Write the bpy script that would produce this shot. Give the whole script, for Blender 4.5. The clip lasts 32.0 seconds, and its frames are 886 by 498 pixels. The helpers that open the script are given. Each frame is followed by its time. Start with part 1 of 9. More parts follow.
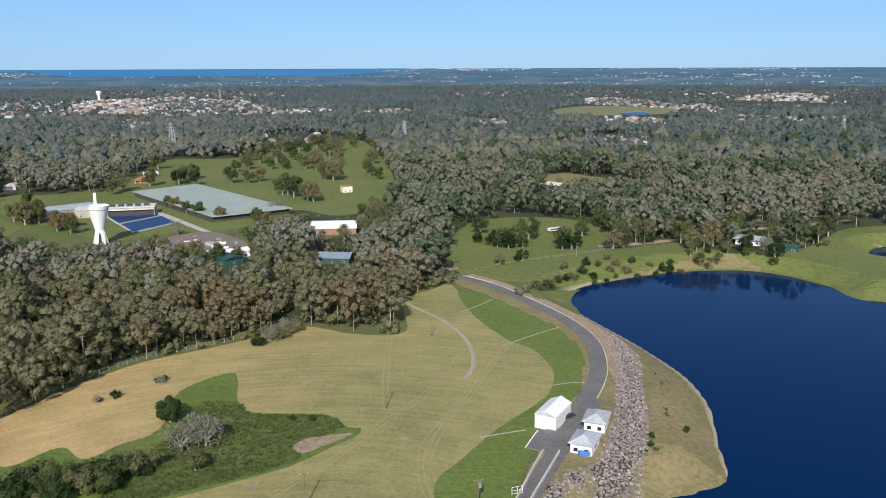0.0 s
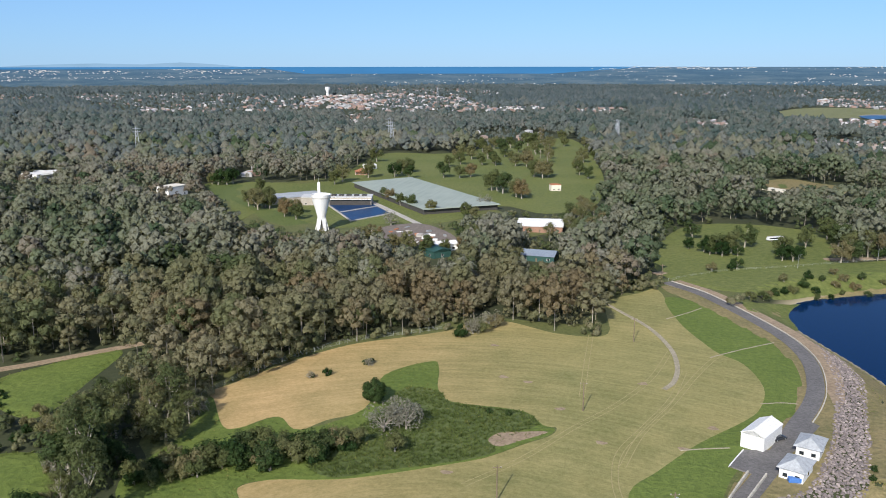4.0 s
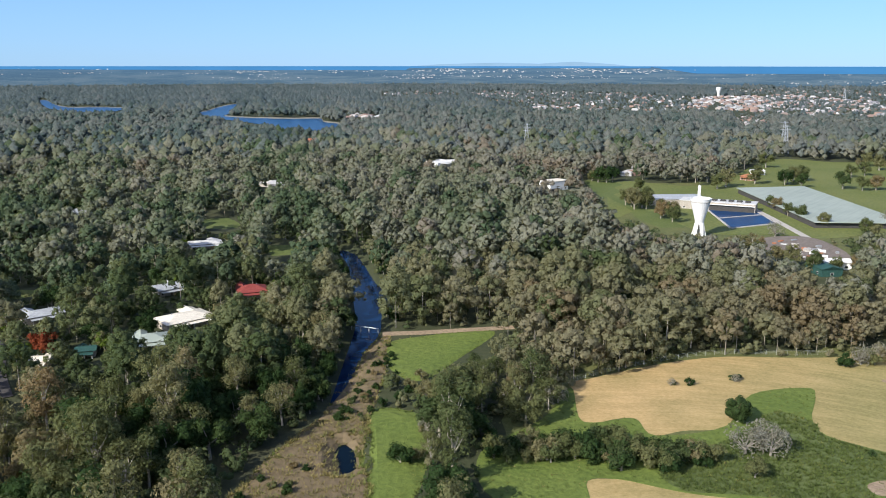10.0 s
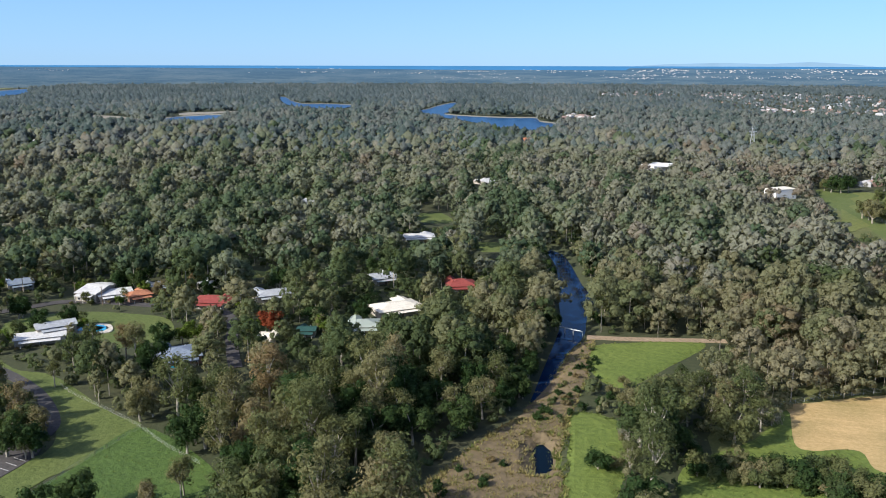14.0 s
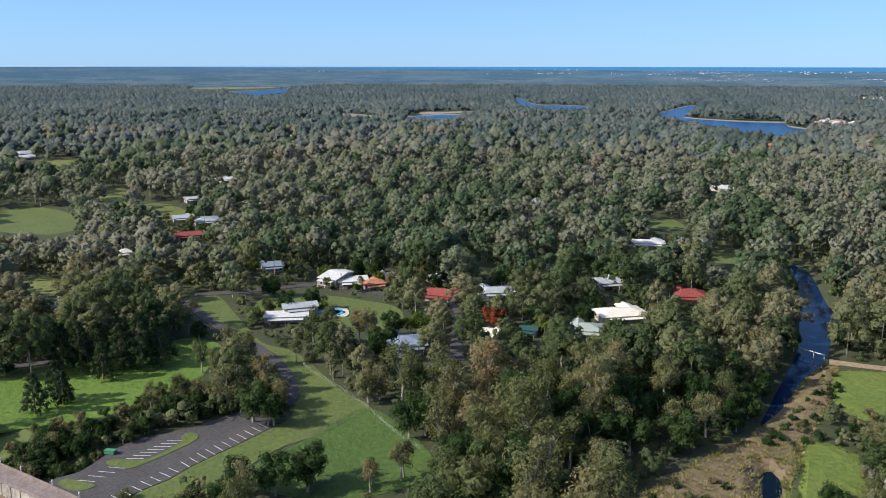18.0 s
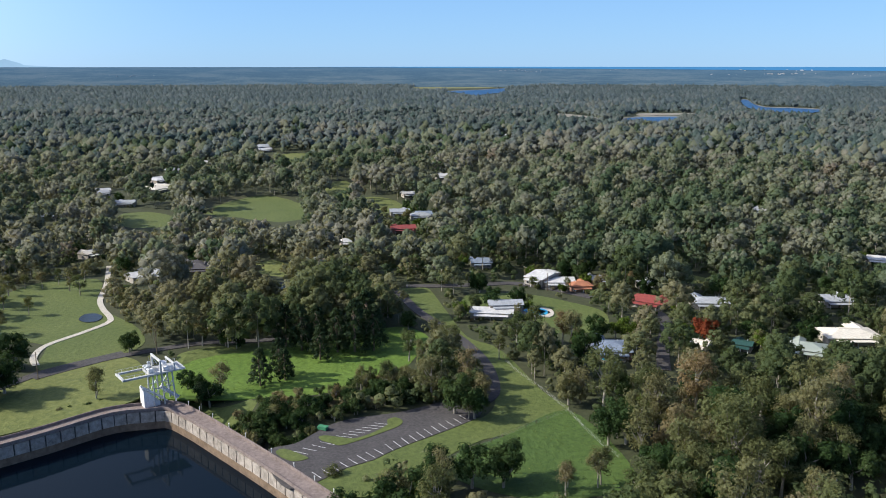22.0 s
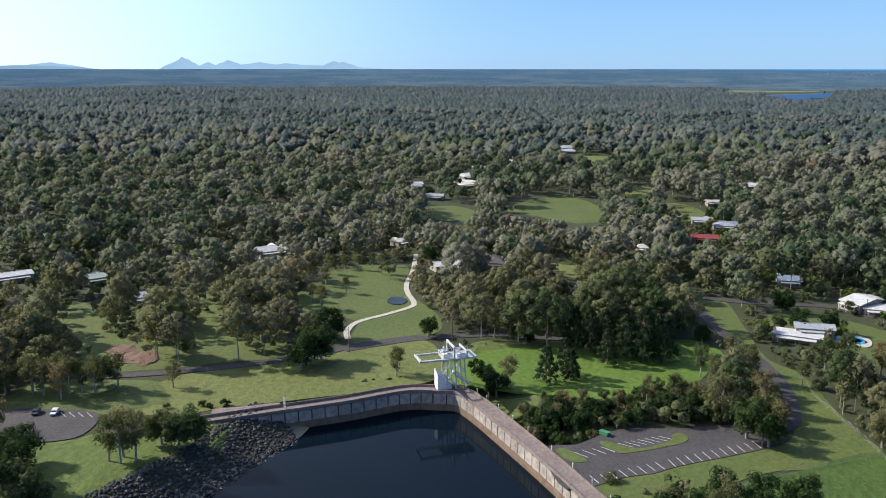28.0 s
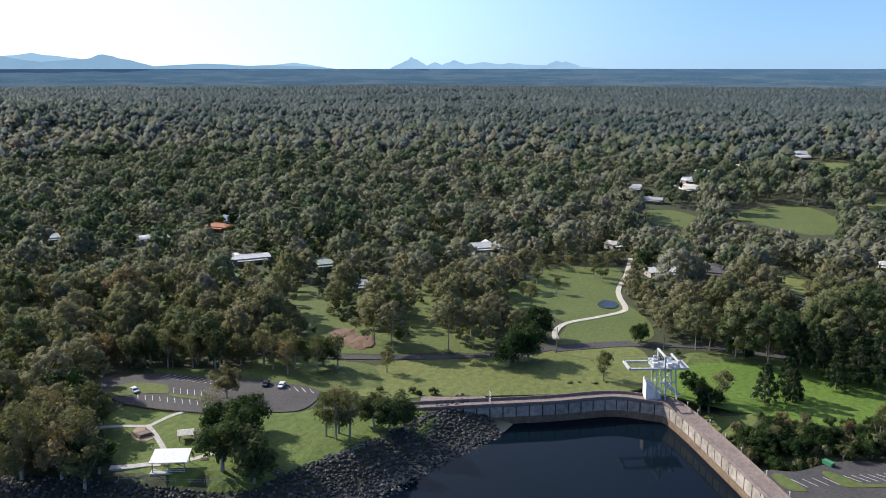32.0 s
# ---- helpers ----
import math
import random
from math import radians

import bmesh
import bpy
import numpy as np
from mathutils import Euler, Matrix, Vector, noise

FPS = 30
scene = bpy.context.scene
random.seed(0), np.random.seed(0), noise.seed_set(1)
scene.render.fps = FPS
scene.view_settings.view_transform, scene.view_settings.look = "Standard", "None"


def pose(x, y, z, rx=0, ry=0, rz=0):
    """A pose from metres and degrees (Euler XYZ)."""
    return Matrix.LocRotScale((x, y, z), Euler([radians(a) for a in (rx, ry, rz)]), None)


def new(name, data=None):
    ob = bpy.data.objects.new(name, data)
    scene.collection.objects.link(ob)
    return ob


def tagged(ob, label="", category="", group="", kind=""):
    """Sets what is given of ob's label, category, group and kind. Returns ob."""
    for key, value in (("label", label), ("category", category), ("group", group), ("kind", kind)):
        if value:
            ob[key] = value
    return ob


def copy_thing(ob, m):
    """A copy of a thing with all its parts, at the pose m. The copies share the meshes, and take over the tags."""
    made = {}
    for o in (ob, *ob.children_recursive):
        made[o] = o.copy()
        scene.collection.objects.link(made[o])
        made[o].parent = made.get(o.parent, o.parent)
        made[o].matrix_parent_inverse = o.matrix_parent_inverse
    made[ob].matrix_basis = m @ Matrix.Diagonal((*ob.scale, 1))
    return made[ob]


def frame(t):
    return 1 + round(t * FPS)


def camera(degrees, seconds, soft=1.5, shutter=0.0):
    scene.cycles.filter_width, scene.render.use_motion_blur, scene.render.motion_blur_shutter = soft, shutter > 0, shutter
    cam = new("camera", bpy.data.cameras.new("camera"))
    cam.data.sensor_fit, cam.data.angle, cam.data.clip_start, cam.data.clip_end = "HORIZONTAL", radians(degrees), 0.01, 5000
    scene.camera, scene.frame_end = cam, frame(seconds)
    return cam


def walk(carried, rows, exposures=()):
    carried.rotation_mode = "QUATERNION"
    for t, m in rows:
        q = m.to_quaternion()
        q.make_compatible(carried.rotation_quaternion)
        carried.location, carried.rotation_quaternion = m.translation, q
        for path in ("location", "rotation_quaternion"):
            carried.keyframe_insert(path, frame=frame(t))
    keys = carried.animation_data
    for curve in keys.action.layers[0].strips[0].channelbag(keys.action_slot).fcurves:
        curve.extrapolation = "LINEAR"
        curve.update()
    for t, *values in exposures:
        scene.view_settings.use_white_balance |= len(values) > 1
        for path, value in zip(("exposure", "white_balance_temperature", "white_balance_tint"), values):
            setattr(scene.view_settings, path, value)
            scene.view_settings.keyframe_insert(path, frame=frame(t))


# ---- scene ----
cam = camera(55.24, 32.0, soft=0.95)
EYE = 110.0
# seconds, yaw, pitch, roll: the camera hovers over the reservoir and turns
ROWS = [
    (0.0, 0.00, -12.18, -0.20),
    (0.5, 1.30, -12.19, -0.19),
    (1.0, 2.63, -12.21, -0.16),
    (1.5, 4.22, -12.23, -0.14),
    (2.0, 6.07, -12.25, -0.12),
    (2.5, 8.11, -12.25, -0.12),
    (3.0, 10.01, -12.26, -0.12),
    (3.5, 12.02, -12.27, -0.08),
    (5.5, 20.81, -12.27, -0.05),
    (6.0, 23.20, -12.27, -0.04),
    (6.5, 25.98, -12.29, -0.05),
    (7.0, 28.33, -12.31, -0.04),
    (7.5, 30.41, -12.31, 0.02),
    (8.0, 32.48, -12.32, 0.04),
    (8.5, 34.33, -12.31, 0.03),
    (9.0, 36.08, -12.31, 0.03),
    (9.5, 37.73, -12.32, 0.02),
    (10.0, 39.52, -12.31, 0.02),
    (10.5, 41.37, -12.33, 0.03),
    (11.0, 43.13, -12.34, 0.04),
    (11.5, 44.74, -12.36, 0.11),
    (12.0, 46.30, -12.36, 0.14),
    (12.5, 48.01, -12.36, 0.16),
    (13.0, 49.83, -12.36, 0.16),
    (13.5, 51.76, -12.33, 0.14),
    (14.0, 53.89, -12.33, 0.13),
    (14.5, 56.07, -12.32, 0.11),
    (16.5, 63.81, -12.27, 0.06),
    (17.0, 65.84, -12.27, 0.05),
    (17.5, 67.68, -12.26, 0.05),
    (18.0, 69.47, -12.27, 0.06),
    (18.5, 71.36, -12.28, 0.07),
    (19.0, 73.23, -12.29, 0.09),
    (19.5, 75.22, -12.29, 0.08),
    (20.0, 77.12, -12.29, 0.08),
    (20.5, 78.92, -12.30, 0.06),
    (21.0, 80.66, -12.30, 0.04),
    (21.5, 82.22, -12.29, 0.01),
    (22.0, 83.80, -12.27, -0.00),
    (22.5, 85.18, -12.26, 0.01),
    (23.0, 86.87, -12.24, 0.03),
    (23.5, 88.45, -12.21, 0.03),
    (24.0, 89.81, -12.18, 0.05),
    (24.5, 91.38, -12.17, 0.04),
    (25.0, 93.12, -12.15, 0.02),
    (25.5, 94.87, -12.13, 0.01),
    (27.5, 102.17, -12.12, 0.04),
    (28.0, 104.02, -12.13, 0.03),
    (28.5, 105.88, -12.13, 0.02),
    (29.0, 107.72, -12.13, 0.00),
    (29.5, 109.56, -12.15, -0.02),
    (30.0, 111.37, -12.15, -0.03),
    (30.5, 113.20, -12.14, -0.01),
    (31.0, 115.04, -12.14, 0.00),
    (31.5, 116.86, -12.14, 0.00),
    (32.0, 118.67, -12.15, -0.00),
]
walk(cam, [(t, pose(0, 0, EYE, 0, 0, yaw) @ pose(0, 0, 0, 90 + pitch) @ pose(0, 0, 0, 0, 0, roll)) for t, yaw, pitch, roll in ROWS],
     exposures=[(0.0, 0.14, 6400, 10), (6.0, 0.28, 6400, 10), (13.0, 0.49, 6400, 10), (22.0, 0.4, 6400, 10), (32.0, 0.43, 6400, 11)])

# ---- light ----
SUN_AZ, SUN_EL = 174.0, 33.0
world = bpy.data.worlds.new("sky")
scene.world = world
world.use_nodes = True
wn = world.node_tree
sky = wn.nodes.new("ShaderNodeTexSky")
sky.sky_type, sky.sun_disc = "NISHITA", False
sky.sun_elevation, sky.sun_rotation = radians(SUN_EL), radians(-SUN_AZ)
sky.air_density, sky.dust_density, sky.ozone_density, sky.altitude = 1.0, 0.1, 2.5, 300
tint = wn.nodes.new("ShaderNodeMix")
tint.data_type, tint.blend_type = "RGBA", "MULTIPLY"
tint.inputs[0].default_value = 1.0
tint.inputs[7].default_value = (0.53, 0.77, 1.2, 1)
wn.links.new(sky.outputs[0], tint.inputs[6])
# thin blue haze low in the sky
haze = wn.nodes.new("ShaderNodeMix")
haze.data_type = "RGBA"
haze.inputs[7].default_value = (4.3, 7.8, 12.7, 1)
wn.links.new(tint.outputs[2], haze.inputs[6])
tc = wn.nodes.new("ShaderNodeTexCoord")
up = wn.nodes.new("ShaderNodeSeparateXYZ")
wn.links.new(tc.outputs["Generated"], up.inputs[0])
low = wn.nodes.new("ShaderNodeMapRange")
low.inputs["From Min"].default_value, low.inputs["From Max"].default_value = 0.02, 0.5
low.inputs["To Min"].default_value, low.inputs["To Max"].default_value = 0.48, 0.0
wn.links.new(up.outputs["Z"], low.inputs["Value"])
wn.links.new(low.outputs[0], haze.inputs[0])
# bright haze round the sun
dot = wn.nodes.new("ShaderNodeVectorMath")
dot.operation = "DOT_PRODUCT"
dot.inputs[1].default_value = (-math.sin(radians(SUN_AZ)) * math.cos(radians(SUN_EL)), math.cos(radians(SUN_AZ)) * math.cos(radians(SUN_EL)), math.sin(radians(SUN_EL)))
wn.links.new(tc.outputs["Generated"], dot.inputs[0])
near_sun = wn.nodes.new("ShaderNodeMapRange")
near_sun.interpolation_type = "SMOOTHERSTEP"
near_sun.inputs["From Min"].default_value, near_sun.inputs["From Max"].default_value = 0.15, 0.97
wn.links.new(dot.outputs["Value"], near_sun.inputs["Value"])
glow = wn.nodes.new("ShaderNodeMix")
glow.data_type, glow.blend_type = "RGBA", "ADD"
glow.inputs[7].default_value = (7.2, 7.2, 7.0, 1)
wn.links.new(near_sun.outputs[0], glow.inputs[0])
wn.links.new(haze.outputs[2], glow.inputs[6])
wn.links.new(glow.outputs[2], wn.nodes["Background"].inputs[0])
wn.nodes["Background"].inputs[1].default_value = 0.077
sun = new("sun", bpy.data.lights.new("sun", "SUN"))
sun.data.energy, sun.data.angle, sun.data.color = 4.9, radians(0.53), (1.0, 0.93, 0.81)
sun.matrix_world = pose(0, 0, 300, 90 - SUN_EL, 0, SUN_AZ + 180)


from mathutils.geometry import delaunay_2d_cdt


# ---- materials ----
def mat(name, build, rough=0.8, metal=0.0, spec=0.3):
    m = bpy.data.materials.new(name)
    m.use_nodes = True
    nt = m.node_tree
    bs = nt.nodes["Principled BSDF"]
    bs.inputs["Roughness"].default_value, bs.inputs["Metallic"].default_value = rough, metal
    bs.inputs["Specular IOR Level"].default_value = spec
    build(nt, bs)
    return m


def N(nt, kind, **kw):
    n = nt.nodes.new("ShaderNode" + kind)
    for k, v in kw.items():
        n.inputs[k].default_value = v
    return n


def coords(nt):
    return N(nt, "NewGeometry").outputs["Position"]


def fbm(nt, scale, detail=4.0, rough=0.6, stretch=None, turn=0.0):
    n = N(nt, "TexNoise", Scale=scale, Detail=detail, Roughness=rough)
    if stretch:
        mp = nt.nodes.new("ShaderNodeMapping")
        mp.inputs["Scale"].default_value = stretch
        mp.inputs["Rotation"].default_value = (0, 0, radians(turn))
        nt.links.new(coords(nt), mp.inputs["Vector"])
        nt.links.new(mp.outputs[0], n.inputs["Vector"])
    else:
        nt.links.new(coords(nt), n.inputs["Vector"])
    return n.outputs["Fac"]


def ramp(nt, fac, stops):
    r = nt.nodes.new("ShaderNodeValToRGB")
    el = r.color_ramp.elements
    while len(el) < len(stops):
        el.new(0.5)
    for e, (p, c) in zip(el, stops):
        e.position, e.color = p, (*c, 1)
    nt.links.new(fac, r.inputs[0])
    return r.outputs[0]


def mix(nt, fac, a, b, blend="MIX"):
    n = nt.nodes.new("ShaderNodeMix")
    n.data_type, n.blend_type = "RGBA", blend
    for sock, v in ((n.inputs[0], fac), (n.inputs[6], a), (n.inputs[7], b)):
        if isinstance(v, (int, float)):
            sock.default_value = v
        elif isinstance(v, tuple):
            sock.default_value = (*v, 1)
        else:
            nt.links.new(v, sock)
    return n.outputs[2]


def bump(nt, bs, height, strength=0.4, dist=0.3):
    b = N(nt, "Bump", Strength=strength, Distance=dist)
    nt.links.new(height, b.inputs["Height"])
    nt.links.new(b.outputs[0], bs.inputs["Normal"])


def two_tone(name, a, b, scale=0.3, fine=3.0, rough=0.85, bumpy=0.3, c=None, metal=0.0, spec=0.3, stretch=None, turn=0.0):
    def build(nt, bs):
        big = fbm(nt, scale, 5.0, 0.6, stretch, turn)
        col = ramp(nt, big, [(0.3, a), (0.7, b)])
        small = fbm(nt, fine, 3.0, 0.7)
        col = mix(nt, 0.5, col, ramp(nt, small, [(0.3, tuple(v * 0.6 for v in a)), (0.75, c or tuple(min(1, v * 1.3) for v in b))]))
        nt.links.new(col, bs.inputs["Base Color"])
        if bumpy:
            bump(nt, bs, small, bumpy, 0.4 / fine)
    return mat(name, build, rough, metal, spec)


def leaf_mat(name, stops, attr=True, mottle=1.6, vary=1.0, gaps=0.0, bare=0.445):
    """Foliage: one tone for each tree, a shift for each leaf clump, and gaps between the leaves."""
    m = bpy.data.materials.new(name)
    m.use_nodes = True
    nt = m.node_tree
    bs = nt.nodes["Principled BSDF"]
    bs.inputs["Roughness"].default_value, bs.inputs["Specular IOR Level"].default_value = 0.7, 0.07
    if attr:
        at = nt.nodes.new("ShaderNodeAttribute")
        at.attribute_name = "tint"
        tone = at.outputs["Fac"]
    else:
        tone = N(nt, "ObjectInfo").outputs["Random"]
    col = ramp(nt, tone, stops)
    isl = N(nt, "NewGeometry").outputs["Random Per Island"]
    col = mix(nt, 0.75 * vary, col, ramp(nt, isl, [(0.0, (0.74, 0.75, 0.74)), (0.5, (0.97, 0.97, 0.96)), (1.0, (1.14, 1.14, 1.08))]), "MULTIPLY")
    mot = fbm(nt, mottle, 2.0, 0.8)
    col = mix(nt, 0.8 * vary, col, ramp(nt, mot, [(0.34, (0.6, 0.62, 0.58)), (0.5, (1, 1, 1)), (0.66, (1.2, 1.2, 1.14))]), "MULTIPLY")
    nt.links.new(col, bs.inputs["Base Color"])
    bump(nt, bs, fbm(nt, mottle * 1.4, 3.0, 0.7), 0.45, 0.4)
    tr = N(nt, "BsdfTranslucent")
    nt.links.new(mix(nt, 1.0, col, (1.55, 1.45, 0.95), "MULTIPLY"), tr.inputs[0])
    ms = N(nt, "MixShader")
    ms.inputs[0].default_value = 0.36
    nt.links.new(bs.outputs[0], ms.inputs[1])
    nt.links.new(tr.outputs[0], ms.inputs[2])
    out = ms.outputs[0]
    if gaps:
        op = N(nt, "MapRange")
        op.inputs["From Min"].default_value, op.inputs["From Max"].default_value = bare - 0.03, bare + 0.03
        nt.links.new(fbm(nt, gaps, 2.0, 0.75), op.inputs["Value"])
        cut = nt.nodes.new("ShaderNodeMixShader")
        nt.links.new(op.outputs[0], cut.inputs[0])
        nt.links.new(N(nt, "BsdfTransparent").outputs[0], cut.inputs[1])
        nt.links.new(out, cut.inputs[2])
        out = cut.outputs[0]
    nt.links.new(out, nt.nodes["Material Output"].inputs[0])
    return m


GUM = [(0.0, (0.066, 0.096, 0.045)), (0.25, (0.128, 0.151, 0.08)), (0.5, (0.165, 0.174, 0.106)), (0.72, (0.186, 0.187, 0.122)), (0.92, (0.196, 0.19, 0.132)), (1.0, (0.185, 0.16, 0.104))]
M_GUM = leaf_mat("gum_leaves", [(p, (c[0] * 1.05, c[1], c[2] * 0.95)) for p, c in GUM], vary=0.5, gaps=1.5, bare=0.43)
# mid-distance leaves carry extra blue for the haze
M_GUM_MID = leaf_mat("gum_leaves_mid_haze", [(p, (c[0] * 1.16, c[1] * 1.17, c[2] * 1.42)) for p, c in GUM], vary=0.6, mottle=0.9, gaps=1.1, bare=0.4)
M_GUM_OB = leaf_mat("gum_leaves_single", [(0.0, (0.06, 0.088, 0.036)), (0.35, (0.112, 0.128, 0.054)), (0.75, (0.168, 0.166, 0.084)), (0.93, (0.19, 0.168, 0.094)), (1.0, (0.2, 0.15, 0.08))], False, vary=0.7, gaps=1.9)
M_GUM_OPEN = leaf_mat("open_gum_leaves", [(0.0, (0.075, 0.1, 0.042)), (0.35, (0.125, 0.138, 0.06)), (0.75, (0.178, 0.172, 0.09)), (0.93, (0.2, 0.175, 0.1)), (1.0, (0.21, 0.16, 0.09))], False, vary=0.7, gaps=1.9, bare=0.49)
M_TRUNK = two_tone("pale_bark", (0.2, 0.175, 0.14), (0.42, 0.385, 0.325), 0.4, 2.0)
M_GRASS = two_tone("park_grass", (0.065, 0.1, 0.023), (0.125, 0.15, 0.043), 0.03, 0.6, bumpy=0.5)
M_PARK = two_tone("sunny_park_grass", (0.085, 0.118, 0.026), (0.165, 0.178, 0.054), 0.015, 0.4, bumpy=0.5)

M_MARSH = two_tone("lush_grass", (0.045, 0.088, 0.018), (0.08, 0.13, 0.028), 0.05, 0.5, bumpy=0.6)
# toned down evenly for the shadow lying on the car park
M_ASPH = two_tone("asphalt", (0.042, 0.04, 0.043), (0.085, 0.08, 0.08), 0.06, 1.2, c=(0.13, 0.12, 0.115))
M_ROAD = two_tone("worn_road_asphalt", (0.1, 0.097, 0.096), (0.18, 0.172, 0.168), 0.08, 1.2)
M_CONC = two_tone("concrete", (0.35, 0.33, 0.3), (0.5, 0.47, 0.43), 0.2, 1.2)
M_SAND = two_tone("dry_creek_bed", (0.1, 0.078, 0.046), (0.2, 0.152, 0.088), 0.08, 0.5)
M_WHITE = two_tone("white_paint", (0.74, 0.74, 0.72), (0.82, 0.82, 0.8), 0.3, 2.0, rough=0.5, bumpy=0)


def creek_build(nt, bs):
    nt.links.new(ramp(nt, fbm(nt, 0.05, 3.0), [(0.35, (0.003, 0.016, 0.055)), (0.65, (0.006, 0.026, 0.08))]), bs.inputs["Base Color"])
    bs.inputs["IOR"].default_value = 1.27
    bump(nt, bs, fbm(nt, 0.6, 3.0), 0.12, 0.08)


def water_build(nt, bs):
    """Blue out in the reservoir, darker towards the corner by the concrete wall."""
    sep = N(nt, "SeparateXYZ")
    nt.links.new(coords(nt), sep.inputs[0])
    along_x = N(nt, "MapRange")
    along_x.inputs["From Min"].default_value, along_x.inputs["From Max"].default_value = -110.0, 10.0
    nt.links.new(sep.outputs["X"], along_x.inputs["Value"])
    nt.links.new(mix(nt, along_x.outputs[0], (0.003, 0.008, 0.014), (0.0015, 0.017, 0.064)), bs.inputs["Base Color"])
    sl = N(nt, "MapRange")
    sl.inputs["To Min"].default_value, sl.inputs["To Max"].default_value = 0.16, 0.14
    nt.links.new(along_x.outputs[0], sl.inputs["Value"])
    nt.links.new(sl.outputs[0], bs.inputs["Specular IOR Level"])
    bs.inputs["IOR"].default_value = 1.27
    bump(nt, bs, fbm(nt, 0.6, 3.0), 0.12, 0.08)


M_WATER = mat("lake_water", water_build, rough=0.06, spec=0.5)
M_CREEK = mat("creek_water", creek_build, rough=0.1, spec=0.2)


def ground_build(nt, bs):
    big = fbm(nt, 0.012, 6.0, 0.65)
    small = fbm(nt, 0.35, 4.0, 0.7)
    col = ramp(nt, big, [(0.3, (0.026, 0.036, 0.016)), (0.5, (0.044, 0.056, 0.024)), (0.7, (0.068, 0.066, 0.036))])
    col = mix(nt, 0.45, col, ramp(nt, small, [(0.3, (0.022, 0.027, 0.013)), (0.7, (0.08, 0.084, 0.04))]))
    sep = N(nt, "SeparateXYZ")
    nt.links.new(coords(nt), sep.inputs[0])
    mr = N(nt, "MapRange")
    mr.inputs["From Min"].default_value, mr.inputs["From Max"].default_value = -5.9, -3.5
    mr.inputs["To Min"].default_value, mr.inputs["To Max"].default_value = 1.0, 0.0
    nt.links.new(sep.outputs["Z"], mr.inputs["Value"])
    col = mix(nt, mr.outputs[0], col, (0.33, 0.28, 0.18))
    nt.links.new(col, bs.inputs["Base Color"])
    bump(nt, bs, small, 0.5, 0.6)


M_GROUND = mat("bush_ground", ground_build, 0.9)


# ---- plan helpers ----
def spline(pts, per=6, closed=True):
    """A smooth line through plan points."""
    p = np.array(pts, float)
    n = len(p)
    out = []
    for i in range(n if closed else n - 1):
        if closed:
            a, b, c, d = p[i - 1], p[i], p[(i + 1) % n], p[(i + 2) % n]
        else:
            a, b, c, d = p[max(i - 1, 0)], p[i], p[i + 1], p[min(i + 2, n - 1)]
        for k in range(per):
            t = k / per
            out.append(0.5 * (2 * b + (c - a) * t + (2 * a - 5 * b + 4 * c - d) * t * t + (3 * b - a - 3 * c + d) * t ** 3))
    if not closed:
        out.append(p[-1])
    return np.array(out)


def inside(x, y, poly):
    c = np.zeros(x.shape, bool)
    px, py = poly[:, 0], poly[:, 1]
    qx, qy = np.roll(px, -1), np.roll(py, -1)
    for x0, y0, x1, y1 in zip(px, py, qx, qy):
        if y0 != y1:
            c ^= ((y0 > y) != (y1 > y)) & (x < (x1 - x0) * (y - y0) / (y1 - y0) + x0)
    return c


def gap_to(x, y, line, closed=True):
    """Distance from plan points to a line."""
    best = np.full(x.shape, 1e9)
    n = len(line)
    for i in range(n if closed else n - 1):
        a, b = line[i], line[(i + 1) % n]
        d = b - a
        t = np.clip(((x - a[0]) * d[0] + (y - a[1]) * d[1]) / max(d @ d, 1e-9), 0, 1)
        best = np.minimum(best, np.hypot(x - a[0] - t * d[0], y - a[1] - t * d[1]))
    return best


def part(name, bm, material, parent=None, label=""):
    me = bpy.data.meshes.new(name)
    bm.to_mesh(me)
    bm.free()
    ob = new(name, me)
    for m in (material if isinstance(material, (list, tuple)) else (material,)):
        me.materials.append(m)
    if parent:
        ob.parent = parent
    if label:
        tagged(ob, label)
    return ob


LEVEL = [0.05]


def sheet(name, outline, z, material, label, category, kind="structure", follow=0.0, lift=None):
    """A flat area inside an outline; with follow it lies on the ground, sampled at that spacing."""
    pts = [Vector((float(x), float(y))) for x, y in outline]
    loop = list(range(len(pts)))
    if follow:
        lo, hi = outline.min(0), outline.max(0)
        gx, gy = [g.ravel() for g in np.meshgrid(np.arange(lo[0], hi[0], follow), np.arange(lo[1], hi[1], follow))]
        ok = inside(gx, gy, outline) & (gap_to(gx, gy, outline) > follow * 0.3)
        pts += [Vector((float(a), float(b))) for a, b in zip(gx[ok], gy[ok])]
    v, _, f, *_ = delaunay_2d_cdt(pts, [], [loop], 1, 1e-4)
    v = np.array([(p.x, p.y) for p in v])
    if z is None:
        LEVEL[0] += 0.006
        z = LEVEL[0]
    zz = np.full(len(v), float(z))
    if follow:
        zz += ground_z(v[:, 0], v[:, 1]) + (0.3 if follow < 15 else 0.0)
        rim = gap_to(v[:, 0], v[:, 1], outline) < 0.02
        zz[rim] = ground_z(v[rim, 0], v[rim, 1]) - 0.03
    vs, fs = np.column_stack([v, zz]).tolist(), [list(t) for t in f]
    if not follow:  # the edge goes down into the ground
        n, k = len(vs), len(outline)
        vs += [(float(x), float(y), z) for x, y in outline] + [(float(x), float(y), z - 0.6) for x, y in outline]
        fs += [[n + i, n + (i + 1) % k, n + k + (i + 1) % k, n + k + i] for i in range(k)]
    me = bpy.data.meshes.new(name)
    me.from_pydata(vs, [], fs)
    me.materials.append(material)
    return tagged(new(name, me), label, category, kind=kind)


